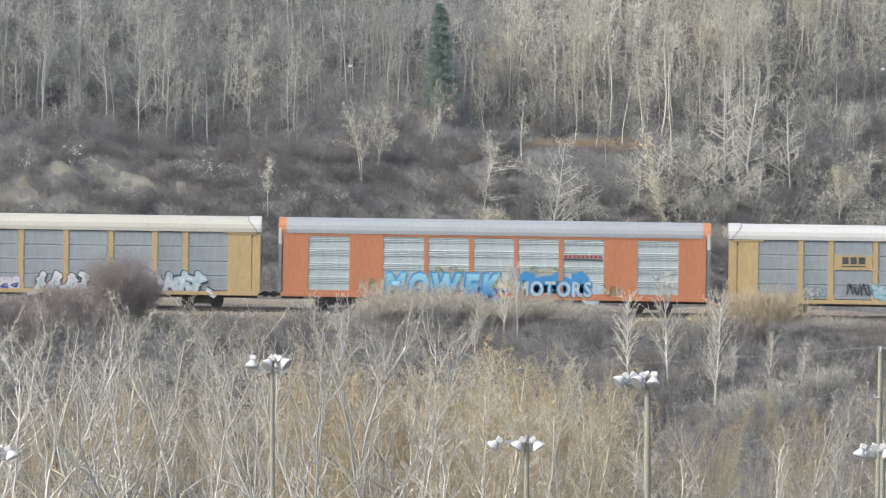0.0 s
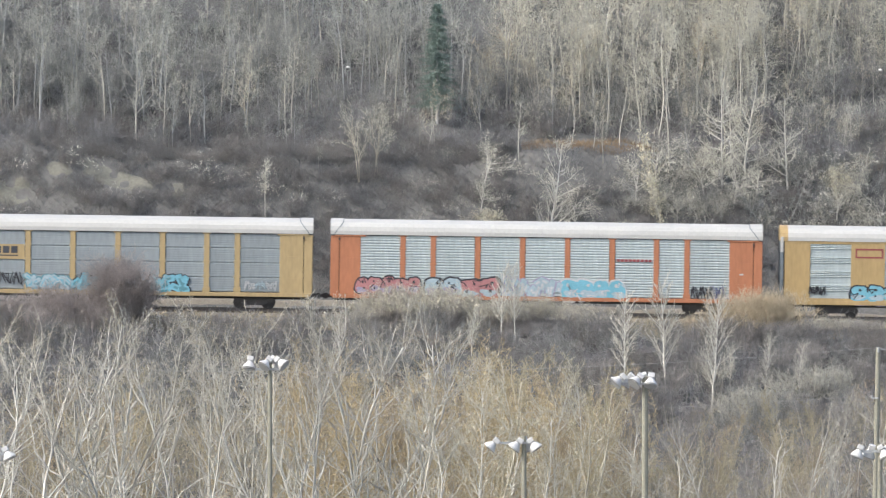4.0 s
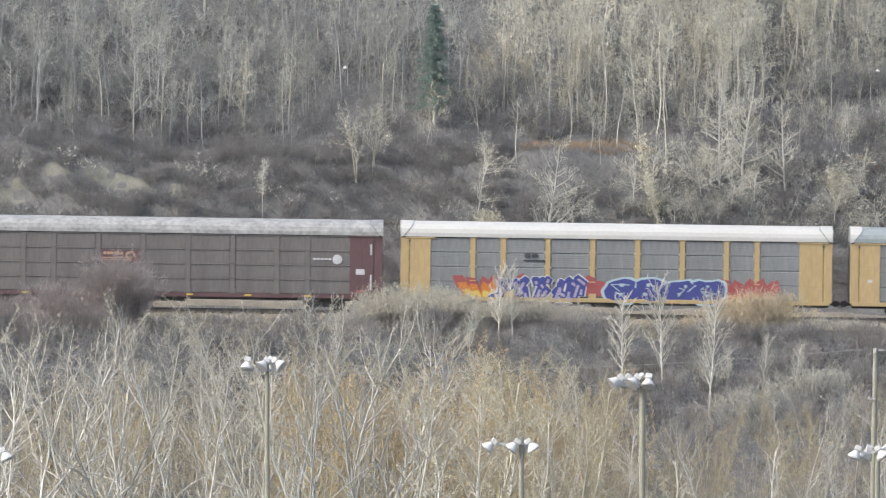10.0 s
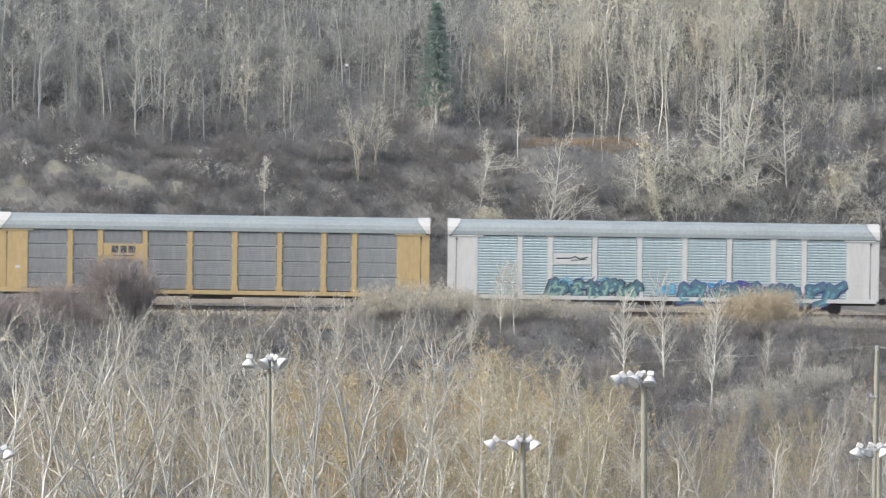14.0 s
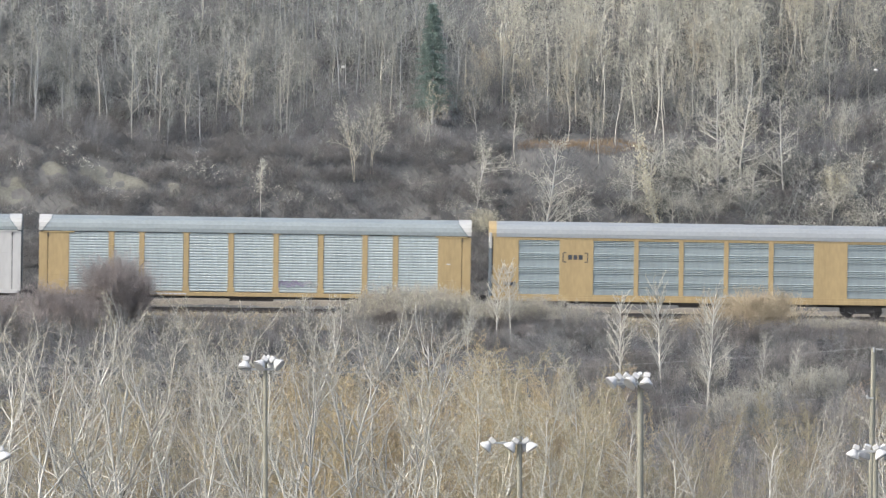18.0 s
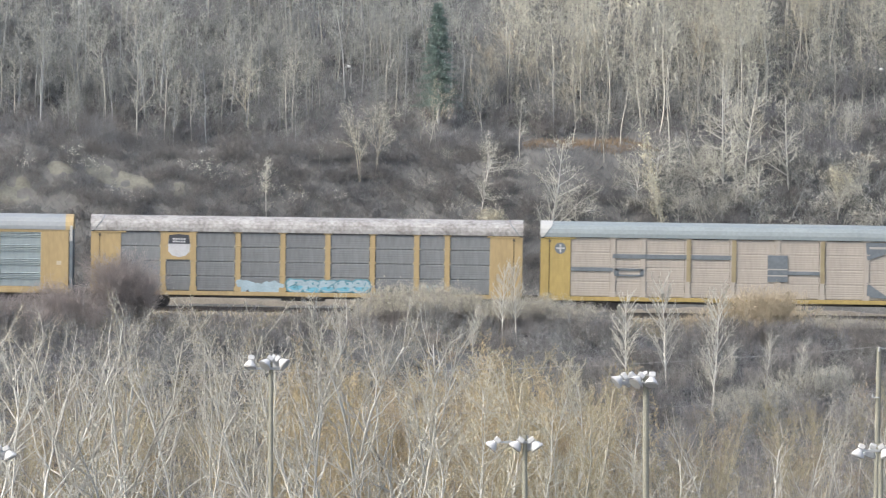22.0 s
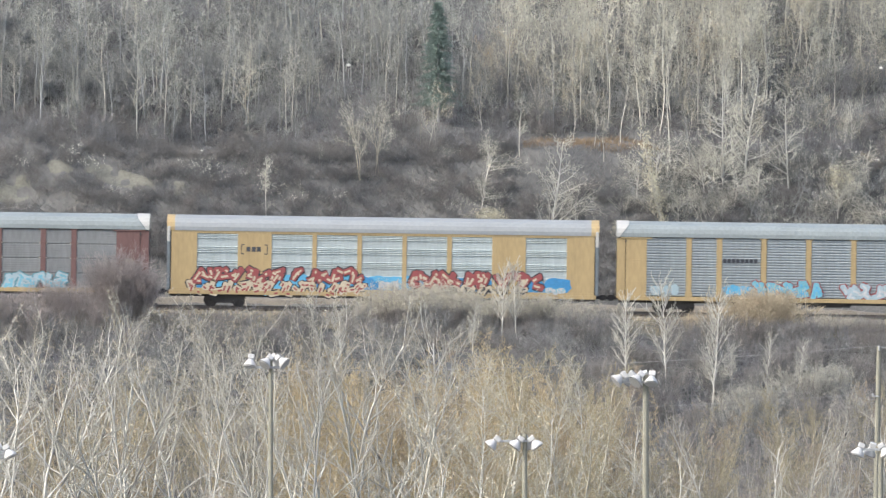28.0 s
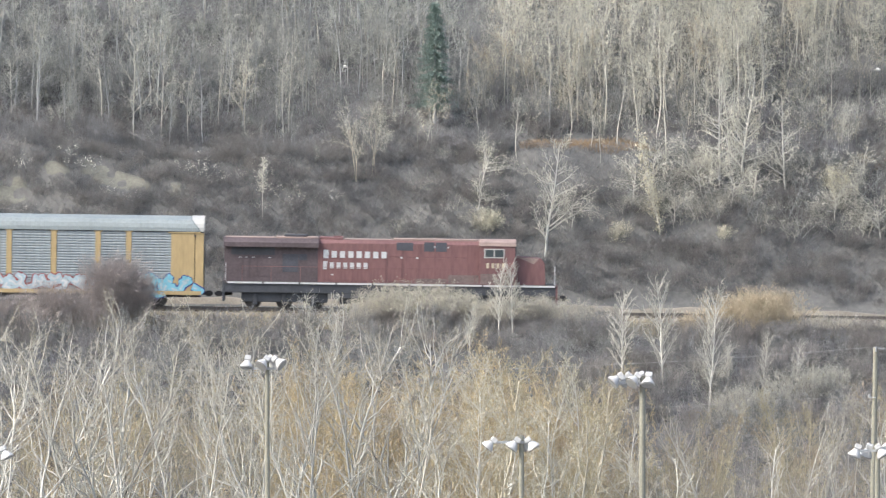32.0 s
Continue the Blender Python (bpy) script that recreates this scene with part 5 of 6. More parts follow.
class Kind:
    """A grown plant, kept as arrays for joining and as meshes for single trees."""

    def __init__(self, seed, count, height, radius, spec, wood_level, bark, twig, lean=0.1, base=0.2, leaf=None, leaf_size=.05, leaf_share=0.0, jitter=.12, bark_level=None, clumps=0, above=0.0):
        segs = stems(seed, count, height, radius, spec, lean, base)
        if bark_level:         # side branches in the bark's colour
            thin_ = [s for s in segs if wood_level < s[8] <= bark_level]
            segs = [s for s in segs if not wood_level < s[8] <= bark_level]
        (wv, wt), (tv, tt), ends = split(segs, wood_level)
        if bark_level:
            wv, wt = join([(wv, wt), spikes(thin_)])
        self.height, self.bark, self.twig, self.leaf = float(wv[:, 2].max() if not len(tv) else max(wv[:, 2].max(), np.quantile(tv[:, 2], 0.998))), bark, twig, leaf
        self.wood, self.fine, self.leaves = (wv, wt), (tv, tt), None
        self.meshes = None
        if leaf:
            r = np.random.default_rng(seed)
            pick = ends[r.random(len(ends)) < leaf_share] if leaf_share <= 1 else np.repeat(ends, math.ceil(leaf_share), 0)
            if clumps:         # tufts on the outer twigs
                high = ends[ends[:, 2] > above * ends[:, 2].max()]
                pick = np.repeat(high[r.integers(0, len(high), clumps)], 7, 0)
            self.leaves = flecks(r, pick, leaf_size, jitter)

    def single(self, name, label, category, m, group=""):
        if not self.meshes:
            self.meshes = [fast_mesh("trunk", *self.wood, self.bark), fast_mesh("crown", *self.fine, self.twig), fast_mesh("leaves", *self.leaves, self.leaf) if self.leaves else None]
        t = thing(name, label, category, group, m)
        woody = category == "tree"
        part("trunk" if woody else "stem_clump", self.meshes[0], None, t)
        tagged(part("crown" if woody else "twig_mass", self.meshes[1], None, t), kind="stuff")
        if self.meshes[2]:
            tagged(part("foliage", self.meshes[2], None, t), kind="stuff")
        return t


def planted(x, y, s, turn, sink=0.0):
    return Matrix.Translation((x, y, float(ground_z(x, y)) - sink)) @ Matrix.Rotation(turn, 4, "Z") @ Matrix.Scale(s, 4)


def thicket(name, label, category, kinds, spots, which):
    """Many plants of some kinds joined into one sheet of growth, per material. spots: x, y, size, turn."""
    piles = {}
    for k, (x, y, s, a) in zip(which, spots):
        kind = kinds[k]
        c, n = math.cos(a), math.sin(a)
        rot = np.array([[c, n, 0], [-n, c, 0], [0, 0, 1]]) * s
        at = np.array([x, y, float(ground_z(x, y))])
        for (v, t), m in ((kind.wood, kind.bark), (kind.fine, kind.twig), (kind.leaves or (None, None), kind.leaf)):
            if m and v is not None and len(v):
                piles.setdefault(m.name, [m, []])[1].append((v @ rot + at, t))
    obs = []
    for m, parts in piles.values():
        v, t = join(parts)
        obs.append(tagged(new(name, fast_mesh(name, v, t, m)), label, category, kind="stuff"))
    return obs


TANGLE = dict(cuts=(4, 2, 1), wobble=(.22, .3, .3), rise=(.0, -.02, .0), tip=(.4, .4, .4), kids=(8, 5), **{"from": (.2, .1)},
              angle=((25, 75), (30, 85)), reach=((.3, .6), (.3, .6)), shrink=(.3, .2), thin=(.7, .7), min_r=.008)
TUFT = dict(cuts=(4, 2, 1), wobble=(.12, .2, .25), rise=(.03, .04, .02), tip=(.4, .4, .4), kids=(8, 6), **{"from": (.3, .1)},
            angle=((18, 50), (25, 65)), reach=((.25, .5), (.3, .6)), shrink=(.3, .2), thin=(.7, .7), min_r=.008)
POLE = dict(cuts=(12, 5, 2, 1), wobble=(.055, .16, .24, .3), rise=(.13, .07, .05, .02), tip=(.3, .3, .4, .4), kids=(13, 7, 4), **{"from": (.30, .15, .1)},
            angle=((30, 60), (30, 65), (30, 75)), reach=((.18, .36), (.28, .5), (.3, .6)), shrink=(.35, .3, .2), thin=(.60, .68, .8), min_r=.0145)
FORK = dict(POLE, kids=(8, 8, 4), reach=((.36, .56), (.25, .45), (.3, .6)), angle=((20, 44), (30, 62), (30, 75)), thin=(.75, .55, .7), **{"from": (.34, .2, .1)})
BIRCH = dict(cuts=(10, 7, 3, 1), wobble=(.05, .12, .22, .3), rise=(.03, .09, .05, .02), tip=(.25, .25, .4, .4), kids=(26, 10, 5), **{"from": (.16, .2, .1)},
             angle=((45, 82), (30, 60), (30, 75)), reach=((.24, .42), (.22, .4), (.3, .6)), shrink=(.55, .3, .2), thin=(.62, .6, .7), min_r=.012)
VASE = dict(cuts=(8, 5, 3, 1), wobble=(.07, .14, .22, .3), rise=(.05, .05, .05, .02), tip=(.3, .3, .4, .4), kids=(8, 8, 5), **{"from": (.30, .2, .1)},
            angle=((22, 48), (28, 58), (30, 75)), reach=((.40, .62), (.22, .42), (.3, .6)), shrink=(.4, .3, .2), thin=(.68, .58, .8), min_r=.0145)
DROOP = dict(DOME, rise=(0, -.07, -.09, -.06), kids=(14, 10, 5), thin=(.6, .6, .65), reach=((.8, 1.4), (.25, .5), (.35, .7)), min_r=.012)

hill_grey = [Kind(100 + i, 1, 7.0, 0.070, FORK if i % 3 else POLE, 0, BARK_GREY if i % 2 else BARK_DIM, TWIG_HILL if i % 2 else TWIG_COOL, 0.05, 0.1, LEAF_CREAM, .022, 0.10, .06, 1) for i in range(6)]
hill_tan = [Kind(110 + i, 1, 7.0, 0.060, VASE if i % 2 else POLE, 0, BARK_PALE if i % 2 else BARK_DIM, TWIG_CREAM if i % 3 else TWIG_TAN, 0.06, 0.1, LEAF_TAN if i % 3 == 0 else LEAF_CREAM, .030, 0.30, .08, 1) for i in range(6)]
hill_white = [Kind(120 + i, 1, 7.0, 0.064, FORK if i == 1 else POLE, 0, BARK_PALE, TWIG_CREAM, 0.05, 0.1, LEAF_CREAM, .022, 0.08, .06, 1) for i in range(3)]
peach = [Kind(125 + i, 1, 6.0, 0.055, VASE, 1, BARK_PALE, TWIG_TAN, 0.08, 0.15, PEACH_LEAF, .040, 0.9, .12) for i in range(2)]
forks = [Kind(130 + i, 1, 7.0, 0.070, FORK, 1, BARK_PALE, TWIG_CREAM if i else TWIG_HILL, 0.05, 0.1, LEAF_CREAM, .026, 0.15, .06) for i in range(3)]
poles = [Kind(134 + i, 1, 7.0, 0.066, POLE, 1, BARK_PALE if i % 2 else BARK_GREY, TWIG_HILL if i % 2 else TWIG_COOL, 0.04, 0.1, LEAF_CREAM, .022, 0.10, .06) for i in range(4)]
fans = [Kind(140 + i, 2 + i, 6.0, 0.055, VASE, 1, BARK_CREAM, TWIG_CREAM, 0.12, 0.3, LEAF_CREAM, .028, 0.25, .08) for i in range(2)]
birches = [Kind(145 + i, 1, 7.0, 0.085, BIRCH, 1, BARK_WHITE, TWIG_CREAM, 0.04, 0.1) for i in range(3)]
leafy = [Kind(150 + i, 1 + i % 2, 6.5, 0.055, VASE, 1, BARK_PALE, TWIG_TAN, 0.08, 0.2, LEAF_CREAM if i % 2 else LEAF_TAN, .036, 0.55, .10) for i in range(3)]
domes = [Kind(160 + i, 1, 2.6, 0.07, DROOP, 1, BARK_WHITE, TWIG_CREAM, 0.10) for i in range(3)]
sparse = [Kind(168, 1, 6.5, 0.05, dict(POLE, kids=(10, 5, 3)), 0, BARK_GREY, TWIG_GREY, 0.05)]
low_grey = [Kind(170 + i, 10, 1.8, 0.014, TANGLE, 0, TWIG_SLATE, TWIG_GREY if i else TWIG_SLATE, 0.42, 0.35) for i in range(3)]
low_brown = [Kind(180 + i, 11, 1.1, 0.012, TANGLE, 0, TWIG_BROWN, TWIG_UMBER if i else TWIG_BROWN, 0.5, 0.4) for i in range(3)]
seedy = [Kind(190 + i, 7, 1.9, 0.014, TANGLE, 0, TWIG_BROWN, TWIG_BROWN, 0.40, 0.25, SEED_WHITE, .045, 0, .10, clumps=16, above=0.35) for i in range(3)]

rnd = np.random.default_rng(42)


def scatter(n, x0, x1, y0, y1, keep=None):
    x, y = rnd.uniform(x0, x1, n), rnd.uniform(y0, y1, n)
    if keep is not None:
        ok = keep(x, y)
        x, y = x[ok], y[ok]
    return x, y


def off_patch(x, y):
    return (patch_edge(x, y) > 0.95) & (patch_edge(x, y + 0.5) > 0.8)


def off_ledge(x, y):
    return off_patch(x, y) & ~((x > 5.0) & (x < 14.4) & (y > 16.2) & (y < 25))


def clearing(x, y):
    """Glades where the wood stands open and its dark floor shows."""
    return ~((np.abs(x - 23.0) < 1.5) & (y < 33)) & ~((np.abs(x - 2.6) < 1.5) & (y > 31)) & ~((np.abs(x + 17.5) < 1.2) & (y > 33)) & ~((np.abs(x + 7.0) < 1.4) & (y < 29)) & ~((x > 28) & (y > 24) & (y < 31))


def fill(name, label, category, kinds, n, x0, x1, y0, y1, small, big, keep=None, singles=0, one="", metres=False):
    """Scatters plants; the first ones, nearest the line, stand as things of their own. Sizes are factors, or heights in metres."""
    x, y = scatter(n, x0, x1, y0, y1, keep)
    if singles:
        near = np.argsort(y)
        x, y = x[near], y[near]
        for px_, py_ in zip(x[:singles], y[:singles]):
            kind = kinds[int(rnd.integers(len(kinds)))]
            kind.single(one.split("|")[0], one.split("|")[1], one.split("|")[2], planted(px_, py_, rnd.uniform(small, big) / (kind.height if metres else 1.0), rnd.uniform(0, 6.28)), one.split("|")[1].split(" on ")[0] + " group")
        x, y = x[singles:], y[singles:]
    k = len(x)
    if not k:
        return []
    return thicket(name, label, category, kinds, zip(x, y, rnd.uniform(small, big, k), rnd.uniform(0, 6.28, k)), rnd.integers(0, len(kinds), k))


# hillside behind the line
fill("hillside_wood", "bare grey young aspens covering the hillside", "woodland", hill_grey, 300, -36, 3, 26.5, 54, 0.65, 1.05, clearing, 300, "aspen_tree|slender bare grey aspen on the hillside|tree")
fill("hillside_wood", "pale bare young trees with a few tan leaves", "woodland", hill_tan + hill_white, 290, 3, 36, 27, 54, 0.65, 1.1, clearing, 250, "birch_tree|pale bare tree keeping tan leaves on the hillside|tree")
fill("hillside_wood", "slender white-stemmed young birches on the hillside", "woodland", hill_white, 55, 9, 27, 25, 46, 0.8, 1.15, clearing, 55, "birch_tree|slender white-stemmed birch on the hillside|tree")
fill("hillside_wood", "bare grey young aspens farther along the hill", "woodland", sparse, 90, -90, 90, 26, 50, 0.7, 1.1, lambda x, y: np.abs(x) > 38)
fill("hillside_brush", "grey-brown leafless brush on the hillside", "brush", low_grey, 420, -34, 34, 27, 42, 0.8, 1.5, off_ledge)
fill("hillside_brush", "brown leafless brush at the foot of the wood", "brush", low_brown + low_brown + low_grey[:1], 380, -34, 34, 19.5, 28, 0.8, 1.4, off_ledge)
fill("hillside_wood", "small bare saplings under the hillside wood", "woodland", hill_grey, 110, -34, 3, 22.5, 34, 0.25, 0.5, clearing, 110, "aspen_sapling|small bare grey aspen sapling on the hillside|tree")
fill("hillside_wood", "small bare saplings under the hillside wood", "woodland", hill_tan, 130, 3, 34, 23, 36, 0.25, 0.55, off_ledge, 130, "birch_sapling|small bare tan-grey sapling on the hillside|tree")
fill("cutting_brush", "brown leafless brush on the cutting slope", "brush", low_brown, 980, -34, 34, 10.5, 20, 0.6, 1.1, off_ledge)
arching = [Kind(195 + i, 5, 2.6, 0.026, dict(cuts=(5, 2, 1), wobble=(.10, .2, .2), rise=(-.07, -.10, -.05), tip=(.3, .3, .3), kids=(10, 7), **{"from": (.2, .1)}, angle=((25, 70), (25, 70)), reach=((.25, .55), (.3, .6)), shrink=(.3, .2), thin=(.55, .6), min_r=.008), 0, BARK_PALE if i else BARK_GREY, TWIG_PALE if i else TWIG_GREY, 0.5, 0.2) for i in range(3)]
fill("cutting_brush", "dark brush at the foot of the cutting", "brush", low_brown, 190, -33, 33, 9.0, 12.5, 0.6, 1.1)
fill("cutting_scrub", "pale arching leafless scrub on the cutting slope", "brush", arching, 60, 11, 33, 13.5, 19, 0.6, 1.1, off_ledge, 60, "bush|pale arching leafless bush on the cutting|bush")
fill("cutting_scrub", "pale arching leafless scrub on the cutting slope", "brush", arching, 8, -14, 2, 13, 20, 0.4, 0.7, off_patch, 8, "bush|pale arching leafless bush on the cutting|bush")
fill("cutting_scrub", "scrub with pale seed heads beside the line", "brush", seedy, 16, 20, 36, 14, 21, 0.6, 1.0, None, 16, "bush|brown scrub bush with pale seed heads on the cutting|bush")

for x, y, sc in ((-27.2, 16.9, 0.85), (-24.2, 17.6, 0.9), (-23.4, 16.8, 1.0), (-15.9, 17.0, 0.95), (-15.1, 16.7, 0.9), (-14.4, 16.3, 0.7), (-13.3, 17.1, 0.6), (-11.4, 17.4, 0.7), (-10.6, 16.4, 0.7), (-9.4, 15.2, 0.9), (-7.2, 15.2, 0.85), (-28.2, 14.2, 0.7), (-26.9, 13.9, 0.6),
                 (-21.4, 14.6, 0.6), (-20.0, 14.4, 0.6), (25.9, 20.0, 1.1), (27.1, 18.2, 1.1), (22.7, 22.0, 0.8), (20.3, 19.8, 0.7), (2.2, 13.4, 0.8), (3.2, 14.0, 0.8), (0.6, 14.2, 0.6), (28.6, 16.4, 1.0), (24.4, 15.4, 0.8)):
    seedy[int(x) % 3].single("bush", "brown scrub bush with whitish seed heads on the cutting", "bush", planted(x, y, sc, x), "seeding bushes on the cutting")

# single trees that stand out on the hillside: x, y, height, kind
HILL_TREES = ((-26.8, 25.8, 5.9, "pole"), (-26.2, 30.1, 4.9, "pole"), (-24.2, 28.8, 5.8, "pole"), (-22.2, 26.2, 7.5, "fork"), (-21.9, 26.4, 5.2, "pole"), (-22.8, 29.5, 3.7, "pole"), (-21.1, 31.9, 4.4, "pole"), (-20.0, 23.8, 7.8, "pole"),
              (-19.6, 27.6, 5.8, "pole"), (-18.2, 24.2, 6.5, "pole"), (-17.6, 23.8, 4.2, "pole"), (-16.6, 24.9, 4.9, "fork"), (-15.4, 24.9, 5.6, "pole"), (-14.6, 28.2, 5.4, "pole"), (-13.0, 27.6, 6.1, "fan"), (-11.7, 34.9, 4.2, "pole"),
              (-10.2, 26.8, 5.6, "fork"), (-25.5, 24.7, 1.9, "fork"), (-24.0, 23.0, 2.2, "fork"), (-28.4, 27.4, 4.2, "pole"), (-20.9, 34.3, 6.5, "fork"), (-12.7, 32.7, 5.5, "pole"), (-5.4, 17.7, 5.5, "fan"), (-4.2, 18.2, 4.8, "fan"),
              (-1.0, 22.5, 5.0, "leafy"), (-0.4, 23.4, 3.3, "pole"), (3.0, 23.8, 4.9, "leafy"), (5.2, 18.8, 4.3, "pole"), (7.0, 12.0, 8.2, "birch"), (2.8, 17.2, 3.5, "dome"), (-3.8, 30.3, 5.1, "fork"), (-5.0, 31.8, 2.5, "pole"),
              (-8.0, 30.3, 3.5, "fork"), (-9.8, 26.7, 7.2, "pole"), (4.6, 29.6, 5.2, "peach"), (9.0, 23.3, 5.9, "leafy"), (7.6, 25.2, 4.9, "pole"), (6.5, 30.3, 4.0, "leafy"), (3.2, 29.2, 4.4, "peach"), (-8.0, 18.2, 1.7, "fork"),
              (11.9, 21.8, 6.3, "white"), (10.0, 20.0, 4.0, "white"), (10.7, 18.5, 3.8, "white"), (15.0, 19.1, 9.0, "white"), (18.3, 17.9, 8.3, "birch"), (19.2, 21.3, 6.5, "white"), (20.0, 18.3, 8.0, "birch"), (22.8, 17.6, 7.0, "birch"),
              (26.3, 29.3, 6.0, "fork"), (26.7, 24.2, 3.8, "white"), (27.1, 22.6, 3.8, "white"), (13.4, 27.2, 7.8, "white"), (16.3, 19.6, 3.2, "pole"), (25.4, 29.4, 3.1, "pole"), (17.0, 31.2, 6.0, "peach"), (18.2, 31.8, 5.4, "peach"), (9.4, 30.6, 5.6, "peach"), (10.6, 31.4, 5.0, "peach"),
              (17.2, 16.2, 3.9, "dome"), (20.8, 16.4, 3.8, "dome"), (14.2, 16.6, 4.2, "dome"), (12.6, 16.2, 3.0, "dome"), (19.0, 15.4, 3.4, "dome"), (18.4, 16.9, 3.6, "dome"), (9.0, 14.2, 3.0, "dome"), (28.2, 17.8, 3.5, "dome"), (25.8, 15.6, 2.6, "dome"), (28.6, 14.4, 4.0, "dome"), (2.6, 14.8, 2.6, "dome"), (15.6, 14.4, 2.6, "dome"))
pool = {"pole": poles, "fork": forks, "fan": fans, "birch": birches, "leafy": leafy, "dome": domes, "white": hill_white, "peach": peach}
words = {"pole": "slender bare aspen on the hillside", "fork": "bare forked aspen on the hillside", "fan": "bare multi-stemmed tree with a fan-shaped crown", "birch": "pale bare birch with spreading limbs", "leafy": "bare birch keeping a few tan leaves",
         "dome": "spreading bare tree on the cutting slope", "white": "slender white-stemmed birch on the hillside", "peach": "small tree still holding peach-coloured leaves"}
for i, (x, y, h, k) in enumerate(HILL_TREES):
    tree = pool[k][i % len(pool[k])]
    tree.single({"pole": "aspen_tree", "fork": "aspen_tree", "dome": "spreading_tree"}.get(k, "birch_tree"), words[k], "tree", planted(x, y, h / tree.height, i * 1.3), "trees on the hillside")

# trunks wrapped in seeding vine
VINE = dict(SLENDER, cuts=(6, 1, 1), kids=(40, 8), reach=((.05, .12), (.4, .8)), angle=((40, 90), (30, 80)), **{"from": (.05, .1)})
vine = Kind(260, 1, 3.4, 0.06, VINE, 0, BARK_PALE, TWIG_CREAM, 0.04, 0.1, LEAF_CREAM, .036, 2.0, .09)
vine_top = Kind(261, 1, 3.4, 0.045, dict(VINE, **{"from": (.5, .1)}), 0, BARK_PALE, TWIG_CREAM, 0.03, 0.1, SEED_WHITE, .028, 1.0, .12)
for x, y, s in ((14.4, 13.6, 1.25), (14.2, 15.0, 1.7), (26.0, 16.2, 0.8)):
    vine.single("vine_covered_tree", "slim tree wrapped in cream seeding vine", "tree", planted(x, y, s, x))
vine_top.single("vine_covered_tree", "slim tree with seeding vine over its top", "tree", planted(-11.4, 14.2, 1.22, 1.0))

cream_bush = Kind(262, 12, 1.5, 0.014, TANGLE, 0, TWIG_BROWN, TWIG_CREAM, 0.4, 0.25, LEAF_CREAM, .04, 2.0, .08)
for x, y, s in ((2.9, 13.5, 0.95), (3.5, 13.7, 0.80), (11.8, 13.0, 0.80), (26.1, 17.8, 1.00), (26.8, 17.2, 0.80), (18.6, 13.0, 0.60)):
    cream_bush.single("bush", "cream-leaved withered bush on the cutting", "bush", planted(x, y, s, x), "cream bushes on the cutting")

# spruce
rs = random.Random(8)
sv = []
for i in range(46):
    z = 1.0 + i * 0.135
    r = 1.35 * (1 - (i / 46)) ** 0.8 + 0.12
    for k in range(9):
        a = rs.uniform(0, 6.28)
        ln = r * rs.uniform(.6, 1.15)
        d = Vector((math.cos(a), math.sin(a), rs.uniform(-.35, .05)))
        p = Vector((0, 0, z))
        for j in range(7):
            q = p + d * ln * (j + 1) / 7
            for m in range(5):
                e = (d * .4 + Vector((rs.gauss(0, .7), rs.gauss(0, .7), rs.gauss(-.1, .4)))).normalized() * rs.uniform(.10, .22)
                sv.append((*q, *(q + e), .022, .004, 1, 0))
spruce = thing("spruce_tree", "green spruce paled by painted-in haze among bare trees", "tree", m=planted(-0.2, 26.0, 1.12, 0.3))
part("trunk", tube(bmesh.new(), (0, 0, -.2), (0, 0, 7.2), .10, .015, 7), BARK_GREY, spruce)
part("needles", fast_mesh("needles", *spikes(sv), NEEDLES), None, spruce)

# rusty bracken on the ledge
fr = np.random.default_rng(5)


def grass(name, label, mat, n, x0, x1, y0, y1, h, keep=None, lean=.35):
    x, y = fr.uniform(x0, x1, n), fr.uniform(y0, y1, n)
    if keep is not None:
        ok = keep(x, y)
        x, y = x[ok], y[ok]
        n = len(x)
    z = ground_z(x, y)
    e = fr.normal(0, lean, (n, 2))
    hh = h * fr.uniform(.5, 1.2, n)
    segs = np.stack([x, y, z, x + e[:, 0] * hh, y + e[:, 1] * hh, z + hh, np.full(n, .016), np.full(n, .002), np.zeros(n), np.zeros(n)], 1)
    return tagged(new(name, fast_mesh(name, *spikes(segs), mat)), label, "grass", kind="stuff")


grass("bracken", "rust-coloured dead bracken on the ledge", ORANGE_GRASS, 2400, 5.4, 14.6, 18.4, 23.8, 0.4, lambda x, y: y > 19.3 + 0.6 * wave(x, y, 1.1, 3) + 0.06 * (x - 10) ** 2)
for tone, many in ((TWIG_BROWN, 16000), (TWIG_UMBER, 6000)):
    grass("undergrowth", "fine dead undergrowth on the cutting slope", tone, many, -34, 34, 9.5, 20, 0.5, off_patch, 0.9)
    grass("undergrowth", "fine dead undergrowth on the hillside", TWIG_SLATE if tone == TWIG_BROWN else TWIG_PLUM, many // 2, -34, 34, 20, 40, 0.6, off_ledge, 0.9)
grass("bracken", "rust-coloured dead bracken on the ledge", ORANGE_GRASS, 900, 26.5, 33, 19.5, 23.0, 0.45)
# next two sheets are added only to brighten the shaded gaps between the trees
grass("undergrowth", "added pale undergrowth brightening the shaded gaps beneath the hillside trees", TWIG_HILL, 4500, 3, 34, 26, 50, 0.9, off_ledge, 0.8)
grass("undergrowth", "added grey undergrowth brightening the shaded gaps beneath the hillside trees", TWIG_COOL, 4000, -34, 4, 26, 48, 0.8, off_ledge, 0.8)
grass("dry_grass", "dry buff grass beside the ballast", DRY_GRASS, 11000, -36, 36, -7.5, -2.7, 0.5)
grass("dry_grass", "dry buff grass below the cutting", DRY_GRASS, 4000, -40, 40, 4.5, 7.2, 0.4)

